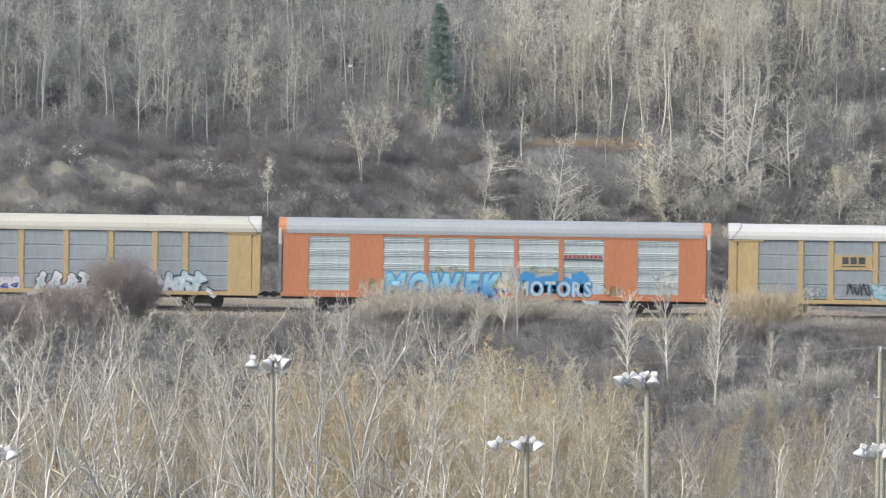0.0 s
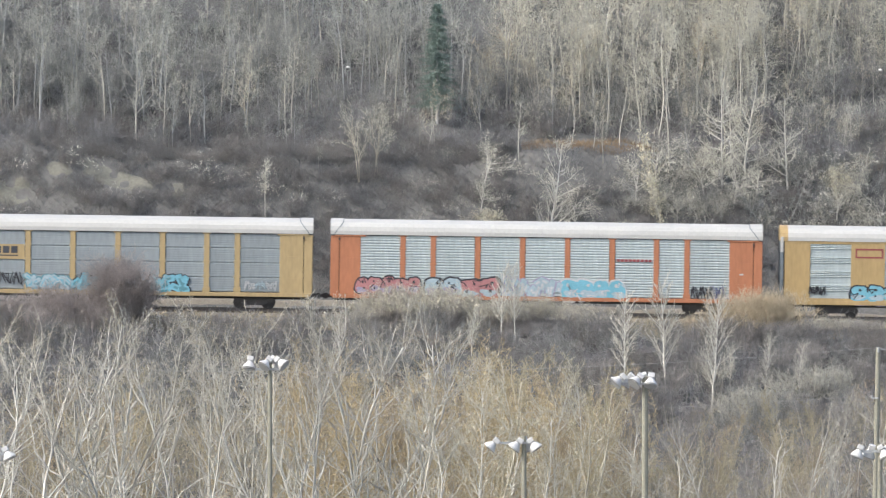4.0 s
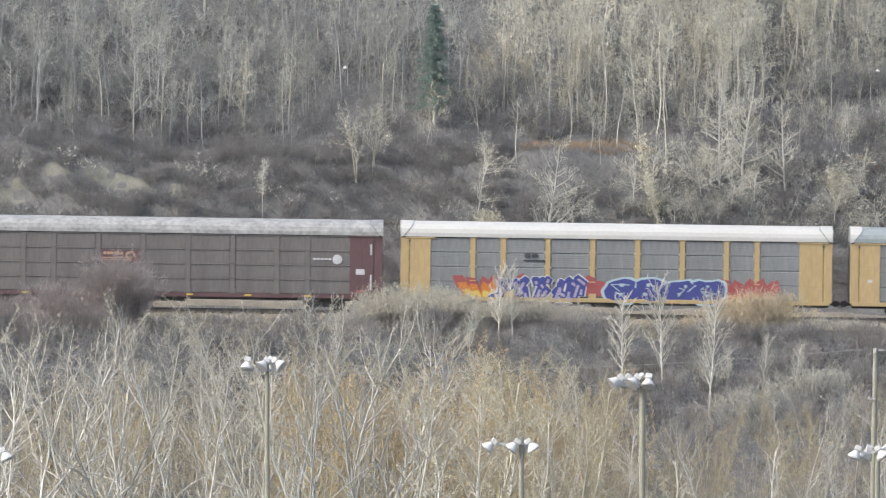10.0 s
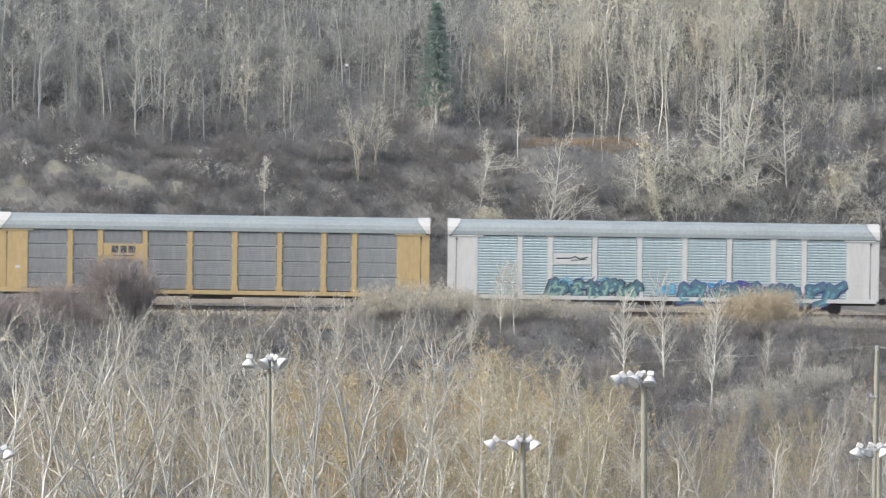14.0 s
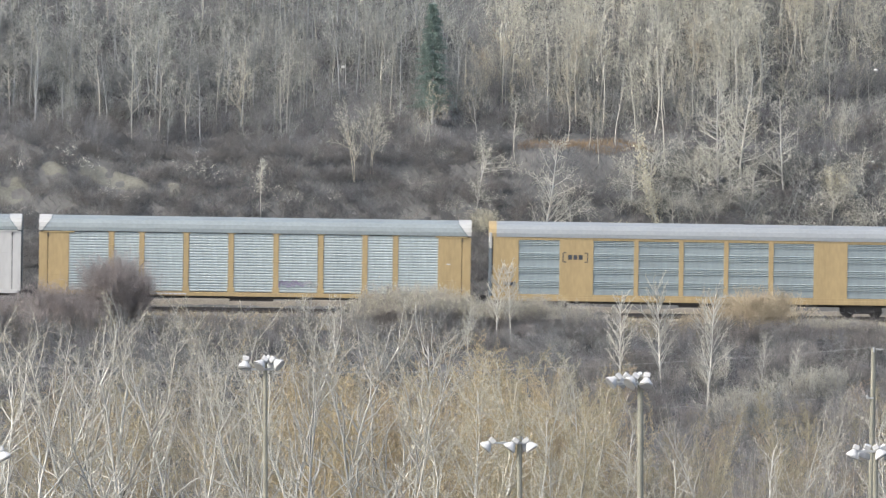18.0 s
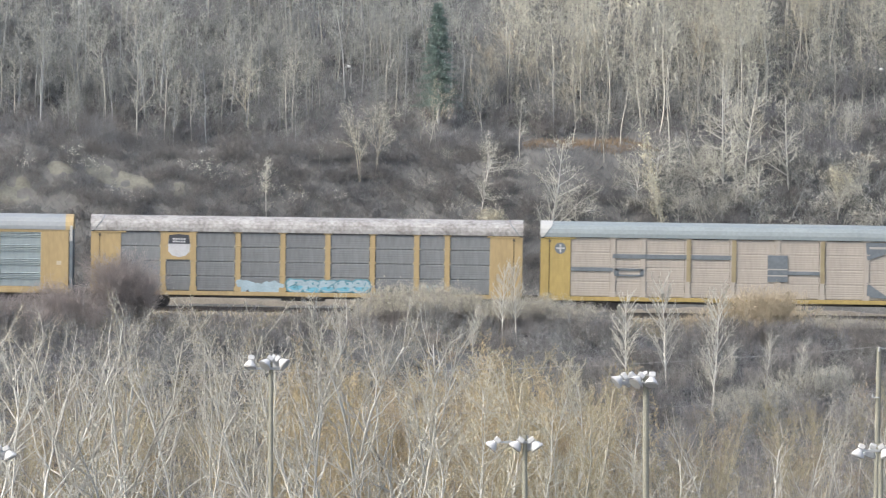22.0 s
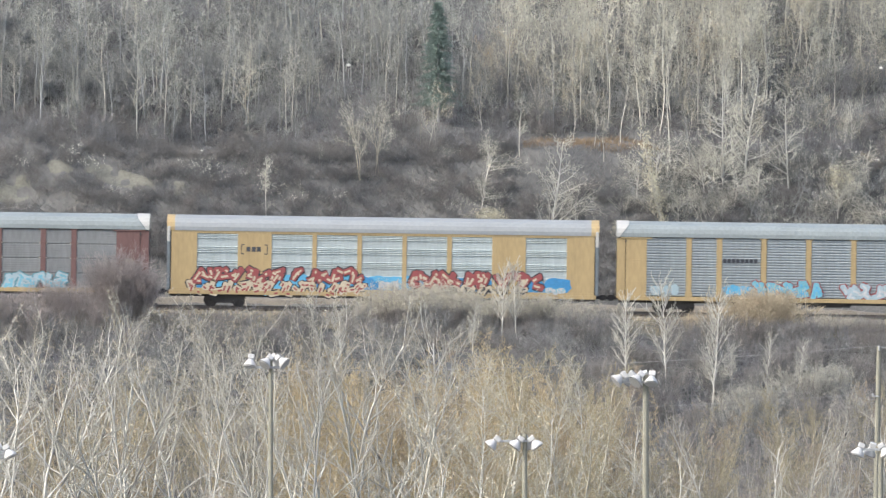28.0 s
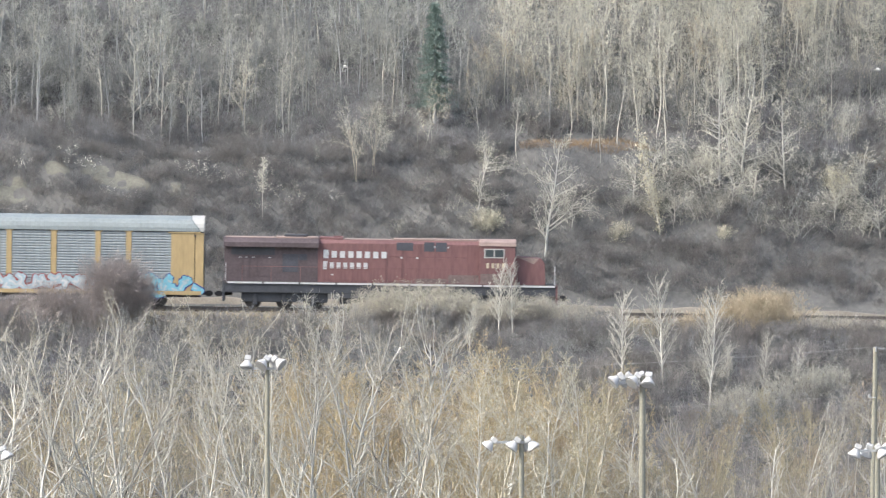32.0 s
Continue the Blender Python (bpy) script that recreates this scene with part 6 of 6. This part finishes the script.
# bank between the line and the low ground
bank_dark = [Kind(200 + i, 10, 1.9, 0.016, TANGLE, 0, TWIG_BROWN, (TWIG_GREY, TWIG_UMBER, TWIG_SLATE)[i], 0.45, 0.4) for i in range(3)]
bank_buff = [Kind(210 + i, 10, 1.8, 0.016, TUFT, 0, TWIG_PLUM, TWIG_BUFF if i else TWIG_PLUM, 0.40, 0.35) for i in range(2)]
WILLOW = dict(cuts=(8, 5, 3, 1), wobble=(.10, .16, .22, .3), rise=(.03, .08, .06, .03), tip=(.3, .35, .5, .5), kids=(15, 8, 5), **{"from": (.18, .12, .1)},
              angle=((22, 52), (28, 62), (30, 75)), reach=((.24, .42), (.22, .42), (.25, .55)), shrink=(.35, .3, .2), thin=(.65, .65, .8), min_r=.0145)
willow_ochre = [Kind(220 + i, 2, 9.0, 0.045, WILLOW, 0, TWIG_BUFF, TWIG_OCHRE, 0.10, 0.4, BUD, .022, 0.25, .03) for i in range(3)]
willow_tan = [Kind(225 + i, 2, 9.0, 0.045, WILLOW, 0, TWIG_PALE if i else TWIG_BUFF, TWIG_FAWN if i else TWIG_BUFF, 0.10, 0.4) for i in range(2)]
willow_grey = [Kind(228 + i, 2, 9.0, 0.042, dict(WILLOW, kids=(14, 8, 5)), 0, TWIG_PALE, TWIG_PLUM if i else TWIG_BUFF, 0.10, 0.5) for i in range(2)]
fluffy = [Kind(230 + i, 30, 1.9, 0.013, TUFT, 0, TWIG_PLUM, TWIG_PLUM, 0.30, 0.38, SEED, .022, 0, .070, clumps=420, above=0.55) for i in range(3)]
plum_mound = [Kind(234 + i, 40, 1.9, 0.012, TUFT, 0, TWIG_PLUM, TWIG_PLUM if i else TWIG_UMBER, 0.32, 0.42) for i in range(2)]
grey_fuzz = Kind(236, 16, 1.8, 0.013, TUFT, 0, TWIG_GREY, TWIG_PALE, 0.30, 0.35, BUD, .02, 0.1, .04)
dense_plum = Kind(240, 70, 2.6, 0.012, TUFT, 0, TWIG_ROSE, TWIG_ROSE, 0.20, 0.40)
dense_brown = Kind(241, 120, 2.7, 0.011, dict(TUFT, min_r=.0065, kids=(11, 8)), 0, TWIG_PLUM, TWIG_ROSE, 0.17, 0.30)
dense_tan = Kind(242, 120, 1.15, 0.012, dict(TUFT, kids=(7, 5), reach=((.2, .35), (.2, .35))), 0, TWIG_BUFF, TAN_FLUFF, 0.50, 0.30, TAN_FLUFF, .0075, 6.0, .05)
fill("bank_brush", "dark grey-brown leafless brush covering the bank", "brush", bank_dark, 620, -32, 32, -38, -9, 0.8, 1.4)
fill("bank_brush", "buff twiggy brush along the bank's top", "brush", bank_buff, 130, -34, 34, -9, -4.6, 0.35, 0.65)
fill("bank_brush", "grey twiggy brush along the bank's shoulder", "brush", plum_mound + bank_dark[:1], 120, -34, 34, -12.5, -8.2, 0.5, 0.8, None, 120, "bush|dull plum-brown twiggy bush on the bank|bush")
fill("bank_brush", "plum-brown twiggy mounds on the bank", "brush", plum_mound, 60, 8, 32, -28, -11, 0.7, 1.1, None, 60, "bush|dull plum-brown twiggy bush on the bank|bush")
fill("willow_thicket", "dense ochre young willows on the low ground", "woodland", willow_ochre + willow_tan[1:], 80, -9, 10.0, -66, -42, 9.2, 12.0, None, 80, "young_willow|dense ochre-twigged young willow on low ground|tree", True)
fill("willow_thicket", "dense buff young willows on the low ground", "woodland", willow_tan + willow_tan + willow_ochre[:1], 66, -34, -8, -66, -42, 8.0, 10.6, None, 66, "young_willow|bare fawn young willow on low ground|tree", True)
fill("willow_thicket", "grey and buff young willows on the low ground", "woodland", willow_grey + willow_tan, 70, 10.5, 34, -66, -42, 6.0, 9.4, None, 70, "young_willow|short bare greyish young willow on low ground|tree", True)

SHRUBS = ((-20.2, -7.5, 1.62, "brown", "dense dark brown leafless bush beside the track"), (-19.3, -7.3, 1.25, "brown", "dense dark brown leafless bush beside the track"), (-24.4, -8.5, 1.15, "plum", "reddish-brown leafless bush beside the track"), (-23.0, -9.0, 1.05, "plum", "reddish-brown leafless bush beside the track"), (-26.2, -9.5, 0.95, "plum", "reddish-brown leafless bush beside the track"),
          (-27.8, -9.8, 0.9, "plum", "reddish-brown leafless bush beside the track"), (-25.3, -11.0, 0.9, "plum", "reddish-brown leafless bush beside the track"), (-21.9, -9.5, 0.9, "plum", "reddish-brown leafless bush beside the track"),
          (19.5, -6.4, 2.7, "tan", "tan-leaved rounded bush beside the track"), (20.8, -6.4, 2.8, "tan", "tan-leaved rounded bush beside the track"), (16.2, -7.6, 1.5, "tan", "low tan-leaved bush beside the track"))
for x, y, s, k, label in SHRUBS:
    {"brown": dense_brown, "plum": dense_plum, "tan": dense_tan}[k].single("bush", label, "bush", planted(x, y, s, x), "bushes beside the track")
for i in range(16):
    plum_mound[i % 2].single("bush", "dull plum-brown twiggy bush on the bank", "bush", planted(17.0 + i * 0.42, -8.3 - 0.7 * (i % 3), 0.80 + 0.12 * math.sin(i * 1.9), i * 1.4), "dull plum-brown twiggy bush group")
olive_bush = Kind(263, 20, 1.5, 0.014, TUFT, 0, TWIG_OCHRE, TWIG_OCHRE, 0.5, 0.4, OLIVE, .04, 1.0, .08)
olive_bush.single("bush", "olive-green leafy bush on the bank", "bush", planted(13.7, -35.5, 1.1, 0.4))
# a hedge-like row of seeding bushes, highest near its west end
for i in range(44):
    x = -5.4 + (i % 22) * 0.76 + 0.38 * (i // 22)
    top = float(np.interp(x, (-5.4, -3.8, -2.2, 0.6, 3.0, 4.4, 6.0, 8.0, 11.5), (1.5, 2.5, 2.9, 2.6, 2.2, 1.9, 2.4, 1.9, 1.5)))
    fluffy[i % 3].single("bush", "pale fluffy seeding bush beside the track", "bush", planted(x, -6.6 - 1.5 * (i // 22) - 0.4 * (i % 3), (top - 0.35 * (i // 22)) * (1 + 0.08 * math.sin(i * 2.1)) / 2.05, i * 1.1), "pale bushes beside the track")
for i in range(14):
    x = 23.0 + (i * 0.618 % 1) * 7.0
    fluffy[i % 3].single("bush", "pale fluffy seeding bush beside the track", "bush", planted(x, -7.0 - 1.6 * (i % 2), 0.55 + 0.2 * (i * 0.37 % 1), i * 1.1), "pale bushes beside the track")
for i in range(12):
    x = 17.0 + (i * 0.618 % 1) * 9.0
    grey_fuzz.single("bush", "pale grey twiggy bush on the bank", "bush", planted(x, -20.0 - 9 * (i * 0.37 % 1), 1.3 + 0.5 * (i * 0.73 % 1), i * 1.3), "grey bushes on the bank")

# saplings on the bank
SAPLING = dict(cuts=(9, 5, 2, 1), wobble=(.035, .07, .16, .2), rise=(.03, .03, .03, .02), tip=(.25, .25, .4, .4), kids=(38, 7, 3), **{"from": (.25, .2, .15)},
               angle=((24, 44), (20, 42), (25, 60)), reach=((.26, .40), (.22, .4), (.3, .5)), shrink=(.42, .4, .2), thin=(.55, .65, .8), min_r=.016)
saplings = [Kind(250 + i, 1, 5.0, 0.055, SAPLING, 1, BARK_WHITE, TWIG_PALE, 0.02) for i in range(3)]
for i, (x, y, h) in enumerate(((11.5, -19.3, 6.2), (13.7, -19.6, 7.6), (16.8, -24.4, 8.5), (3.9, -10.4, 4.8), (4.6, -10.2, 5.1), (-2.0, -10.0, 2.8), (2.0, -13.2, 3.4), (-6.3, -13.1, 3.5), (20.1, -19.2, 3.8), (22.2, -19.6, 3.5), (18.0, -18.9, 3.1), (22.7, -24.3, 3.6))):
    saplings[i % 3].single("sapling", "pale bare birch sapling on the bank", "tree", planted(x, y, h / saplings[i % 3].height, i * 2.0), "saplings on the bank")

# tall poplars on the low ground
poplars = [Kind(320 + i, 1, 15.0, 0.110, POPLAR, 1, BARK_WHITE if i % 3 == 1 else BARK_PALE, TWIG_SPUR if i % 3 else TWIG_PALE, 0.055, 0.5, BUD, .024, 0.5, .03, 2) for i in range(7)]
ochre_poplars = [Kind(310 + i, 1, 15.0, 0.11, dict(POPLAR, kids=(18, 19, 10)), 1, BARK_WHITE if i else BARK_CREAM, TWIG_TAN if i else TWIG_BUFF, 0.05, 0.3, BUD, .028, 1.0, .03, 2) for i in range(3)]
# x, depth, height
POPLARS = [(-24.6, -110, 15.4), (-22.5, -96, 16.0), (-19.2, -84, 16.0), (-16.8, -120, 15.2), (-14.6, -92, 16.2), (-12.2, -78, 15.6), (-9.6, -90, 16.4), (-6.6, -104, 15.9), (-5.4, -84, 16.2), (-3.2, -94, 15.5), (-1.2, -76, 16.0), (0.4, -100, 15.7),
           (3.2, -82, 15.2), (5.2, -96, 14.2), (7.2, -78, 14.9), (7.9, -110, 14.6), (9.5, -92, 13.4), (14.6, -88, 12.4), (17.9, -98, 13.0), (19.6, -82, 13.6), (22.2, -100, 12.8), (24.4, -90, 12.6), (26.5, -84, 13.2), (12.2, -104, 11.8), (-26.8, -82, 15.6), (29.0, -96, 13.4)]
POPLARS += [(-27.5, -100, 15.8), (-18.2, -104, 15.4), (-11.0, -98, 15.4), (-8.0, -98, 15.0), (-20.8, -70, 15.4), (-17.2, -74, 15.0), (-7.8, -72, 15.2), (-2.4, -112, 14.9), (1.8, -70, 14.4), (6.2, -68, 13.6), (16.0, -72, 11.8), (20.8, -70, 12.0)]
POPLARS += [(-25.8, -90, 15.9), (-21.4, -106, 15.8), (-13.4, -84, 15.6), (-4.4, -74, 15.6), (-2.0, -86, 15.9), (2.4, -92, 15.4), (4.2, -74, 14.6), (8.6, -84, 14.4), (-7.0, -94, 15.6), (-0.6, -90, 16.2), (-23.4, -118, 15.6), (-15.8, -80, 15.8), (-25.5, -72, 14.6), (-10.8, -70, 14.6), (-20.0, -94, 15.2), (-17.4, -90, 15.9), (-10.2, -82, 15.8), (-12.8, -108, 15.8), (-6.0, -78, 16.1), (-3.8, -82, 16.3), (-28.8, -92, 15.0)]
for i, (x, y, h) in enumerate(POPLARS):
    tawny = 0.2 < x < 10.5
    tree = ochre_poplars[i % 3] if tawny else poplars[i % 7]
    tree.single("poplar", "tall bare poplar with ochre twigs on low ground" if tawny else "tall bare pale-barked poplar on low ground", "tree", planted(x, y, (h + (1.0 if x < 0.2 else -0.3 if tawny else -0.8)) / tree.height, i * 1.7), "poplars on the low ground")


# ---- floodlight poles ----
def lamp_bell():
    bm = bmesh.new()
    prof = [(0.02, 0.10), (0.03, 0.14), (0.10, 0.17), (0.24, 0.28), (0.36, 0.345), (0.40, 0.35)]
    rings = []
    for z, r in prof:
        rings.append([bm.verts.new((r * math.cos(k * math.tau / 16), r * math.sin(k * math.tau / 16), -z)) for k in range(16)])
    for a, b in zip(rings, rings[1:]):
        for k in range(16):
            bm.faces.new((a[k], b[k], b[(k + 1) % 16], a[(k + 1) % 16]))
    bm.faces.new(rings[0])
    bmesh.ops.recalc_face_normals(bm, faces=bm.faces)
    return bm_mesh("reflector", bm, LAMP_WHITE)


BELL = lamp_bell()
LENS = bm_mesh("lens", tube(bmesh.new(), (0, 0, -0.375), (0, 0, -0.40), 0.33, 0.33, 16), LAMP_LENS)
BALLAST_CAN = bm_mesh("housing", tube(boxes((-0.17, 0.17, -0.15, 0.15, 0.05, 0.30), bevel=0.03), (0, 0, -0.03), (0, 0, 0.08), 0.08, 0.08, 8), LAMP_WHITE)
BRACKET = bm_mesh("bracket", boxes((-0.03, 0.03, -0.03, 0.03, -0.1, 0.28)), LAMP_GREY)


def floodlight(x, y, top, lamps, arm, radius=0.14, lift=0.0):
    """lamps: (along the arm, out, tilt to x, tilt to y)."""
    base = float(ground_z(x, y))
    t = thing("floodlight_pole", "weathered wooden pole carrying white floodlights", "light pole", "floodlight poles", pose(x, y, base))
    h = top - base
    part("pole", tube(bmesh.new(), (0, 0, -0.3), (0, 0, h), radius * 1.35, radius, 10), POLE_WOOD, t)
    part("crossarm", boxes((arm[0], arm[1], -0.18, -0.07, h - 0.42, h - 0.30), bevel=0.01), LAMP_GREY, t)
    for a, out, rx, ry in lamps:
        l = part("floodlight", BRACKET, None, t, "white bell floodlight", at=pose(a, out, h - 0.12 + lift, 0, 0, 0))
        part("reflector", BELL, None, l, at=pose(0, 0, 0.06, rx, ry, 0))
        part("lens", LENS, None, l, at=pose(0, 0, 0, rx, ry, 0))
        part("housing", BALLAST_CAN, None, l, at=pose(0, 0, 0, rx, ry, 0))
    return t


#          x      y     top   lamps
floodlight(-9.03, -110, 1.53, ((-1.05, -.1, -15, 8), (-0.12, -.3, -28, 35), (0.22, .3, 30, -35), (0.50, -.2, -20, -48)), (-1.2, 0.6), 0.11, 0.16)
floodlight(10.1, -146, 2.41, ((-1.20, -.2, -15, 48), (-0.78, .25, 10, 42), (-0.34, -.25, -30, 38), (0.0, .3, 25, -20), (0.30, -.2, -25, 6)), (-1.3, 0.5), 0.145)
floodlight(4.26, -130, -1.34, ((-1.5, -.1, -4, 42), (-0.3, -.2, -6, 36), (0.12, .3, 12, -30), (0.42, -.2, -5, -34)), (-1.7, 0.75), 0.125, -0.26)
floodlight(22.41, -130, -1.77, ((-1.05, -.1, -6, 22), (-0.45, .3, 12, 20), (0.1, -.2, -8, -30), (0.5, .2, 10, -36)), (-1.2, 0.7), 0.125, -0.2)
floodlight(-22.73, -130, -1.91, ((-0.4, -.1, -20, 30), (0.2, .2, 15, -15), (0.62, -.1, -8, -25)), (-0.6, 0.8), 0.125, -0.15)

# ---- utility pole and wires ----
ux, uy = 23.34, -100.0
ub = float(ground_z(ux, uy))
utility = thing("utility_pole", "weathered wooden utility pole with two wires", "utility pole", m=pose(ux, uy, ub, 0, 1.0, 0))
UH = 1.89 - ub
part("pole", tube(bmesh.new(), (0, 0, -.3), (0, 0, UH), 0.19, 0.13, 10), POLE_WOOD, utility)
part("insulator", tube(boxes((-.04, .04, -.3, -.1, UH - .25, UH - .18)), (0, -.28, UH - .2), (0, -.28, UH + .02), .06, .05, 8), LAMP_GREY, utility)
part("insulator", tube(boxes((-.35, .05, -.2, -.1, UH - 2.75, UH - 2.68)), (-.3, -.16, UH - 2.72), (-.3, -.16, UH - 2.55), .06, .05, 8), LAMP_GREY, utility)
part("guy_bracket", boxes((0.0, 0.5, -.05, .05, UH - .12, UH - .06)), LAMP_GREY, utility)


def wire(label, a, b, sag, r=0.013):
    cu = bpy.data.curves.new("power_line", "CURVE")
    cu.dimensions, cu.bevel_depth, cu.bevel_resolution = "3D", r, 1
    sp = cu.splines.new("POLY")
    n = 40
    sp.points.add(n)
    for i in range(n + 1):
        f = i / n
        p = Vector(a).lerp(Vector(b), f)
        sp.points[i].co = (p.x, p.y, p.z - sag * 4 * f * (1 - f), 1)
    cu.materials.append(WIRE_M)
    return tagged(new("power_line", cu), label, "wire")


wire("thin grey power line sagging between poles", (ux, uy - .28, ub + UH), (-37, -95, ub + UH - 0.2), 1.35)
wire("thin grey power line sagging between poles", (ux - .3, uy - .16, ub + UH - 2.6), (-37, -95, ub + UH - 2.6), 1.15, 0.009)
wire("thin grey power line running on from the pole", (ux, uy - .28, ub + UH), (70, -105, ub + UH - 0.2), 1.0)

# pale scraps hanging in the hillside trees
for x, y, dz in ((-6.15, 27.0, 4.4), (29.2, 27.0, 4.2)):
    bm = bmesh.new()
    bmesh.ops.create_icosphere(bm, subdivisions=2, radius=0.10)
    for v in bm.verts:
        v.co = Vector((v.co.x * 1.5, v.co.y, v.co.z)) * (1 + 0.35 * noise.noise(v.co * 9))
    ob = tagged(new("plastic_bag", bm_mesh("plastic_bag", bm, LAMP_WHITE)), "torn white plastic bag caught in branches", "litter")
    ob.location = (x, y, float(ground_z(x, y)) + dz)


# magpie flying across
magpie = thing("magpie", "black and white long-tailed magpie in flight", "bird")
MAG_BLACK = material("glossy_black_feathers", (0.035, 0.038, 0.045), 0.5, vary=0.2)
MAG_WHITE = material("white_feathers", (0.72, 0.72, 0.70), 0.8, vary=0.1)


def lump(x0, x1, r, z, tone, name, fat=1.0, label=""):
    """A tapering feathered body lying along x."""
    bm = bmesh.new()
    bmesh.ops.create_uvsphere(bm, u_segments=12, v_segments=8, radius=1)
    for v in bm.verts:
        v.co = ((x0 + x1) / 2 + v.co.x * (x1 - x0) / 2, v.co.y * r, z + v.co.z * r * fat)
    return part(name, bm, tone, magpie, label)


lump(-0.13, 0.11, 0.048, 0.0, MAG_BLACK, "body")
lump(-0.10, 0.07, 0.046, -0.012, MAG_WHITE, "belly", label="white belly")
lump(-0.185, -0.10, 0.032, 0.012, MAG_BLACK, "head")
bm = bmesh.new()
bmesh.ops.create_cone(bm, cap_ends=True, segments=6, radius1=0.011, radius2=0.001, depth=0.04, matrix=Matrix.Translation((-0.20, 0, 0.01)) @ Matrix.Rotation(radians(-90), 4, "Y"))
part("beak", bm, MAG_BLACK, magpie)
part("tail", extrude_x("tail", [(-0.024, 0.012), (0.024, 0.012), (0.02, -0.012), (-0.02, -0.012)], 0.08, 0.34), MAG_BLACK, magpie, at=pose(0, 0, 0, 0, -14, 0))
wings = []
for s in (-1, 1):
    wing = part("wing", mesh_of("wing", [(x, s * y, z) for z in (0.004, -0.004) for x, y in ((-0.075, 0.0), (-0.09, 0.12), (-0.02, 0.25), (0.035, 0.23), (0.06, 0.10), (0.06, 0.0))],
                                [(0, 1, 2, 3, 4, 5), (11, 10, 9, 8, 7, 6)] + [(i, (i + 1) % 6, 6 + (i + 1) % 6, 6 + i) for i in range(6)]), MAG_BLACK, magpie, at=pose(0, s * 0.03, 0.012))
    part("wing_patch", boxes((-0.055, 0.02, min(s * .11, s * .22), max(s * .11, s * .22), -0.007, 0.007)), MAG_WHITE, wing, "white wing patch")
    wings.append((wing, s))


# ---- what moves ----
# the bird's way: seconds, x, z, 120 m before the camera
FLIGHT = ((0.0, 341.2, 22.1), (23.5, 9.83, 21.53), (23.9, 4.19, 21.5), (24.0, 2.76, 21.51), (24.1, 1.32, 21.43), (24.2, -0.07, 21.24), (24.3, -1.47, 21.06), (24.4, -2.77, 20.91), (24.5, -4.27, 20.91), (24.9, -9.91, 20.93), (32.0, -110.0, 21.41))


def travel(t):
    """Metres the train has run to the west by t seconds."""
    s = t / 32.0
    return 428.381 * s + 14.269 * s ** 2 - 10.403 * s ** 3 + 0.136 * s ** 4


def on_line(x):
    return pose(x, 0, -GRADE * x, 0, TILT, 0)


FIRST, PITCH = -10.52 + HALF, 28.606


def motions():
    walk(magpie, [(t, pose(x, -526.6, z, 0, 0, 0)) for t, x, z in FLIGHT])
    for wing, s in wings:
        beat = [(0.0, 5), (23.5, 5)] + [(23.6 + k * 0.05, (-3, -30, -3, 20)[k % 4]) for k in range(24)] + [(25.0, 5), (32.0, 5)]
        walk(wing, [(t, pose(0, s * 0.03, 0.012, s * a, 0, 0)) for t, a in beat])
    starts = {}
    for i, c in enumerate(cars):
        starts[c] = FIRST + PITCH * (i - 1)
    starts[engine] = 418.70
    for c, x0 in starts.items():
        walk(c, [(t, on_line(x0 - travel(t))) for t in (0, 4, 8, 12, 16, 20, 24, 28, 32)])
    for w, owner, a in rolling:
        r = ENGINE_R if owner == engine else WHEEL_R
        x0 = starts[owner] + (w.parent.matrix_basis.translation.x + a)
        # turns while its wheel is near enough to be seen, and stands before and after
        rows, turn, last = [(0.0, pose(a, 0, r))], 0.0, None
        t = 0.0
        while t <= 32.0:
            x = x0 - travel(t)
            if abs(x) < 40:
                if last is not None:
                    turn -= math.degrees((last - x) / r)
                rows.append((t, pose(a, 0, r) @ pose(0, 0, 0, 0, turn, 0)))
                last = x
            t = round(t + 1 / 30, 6)
        rows = [q for k, q in enumerate(rows) if k == 0 or q[0] > 0.001]
        rows.append((32.0, rows[-1][1])) if rows[-1][0] < 31.99 else None
        walk(w, rows)


motions()
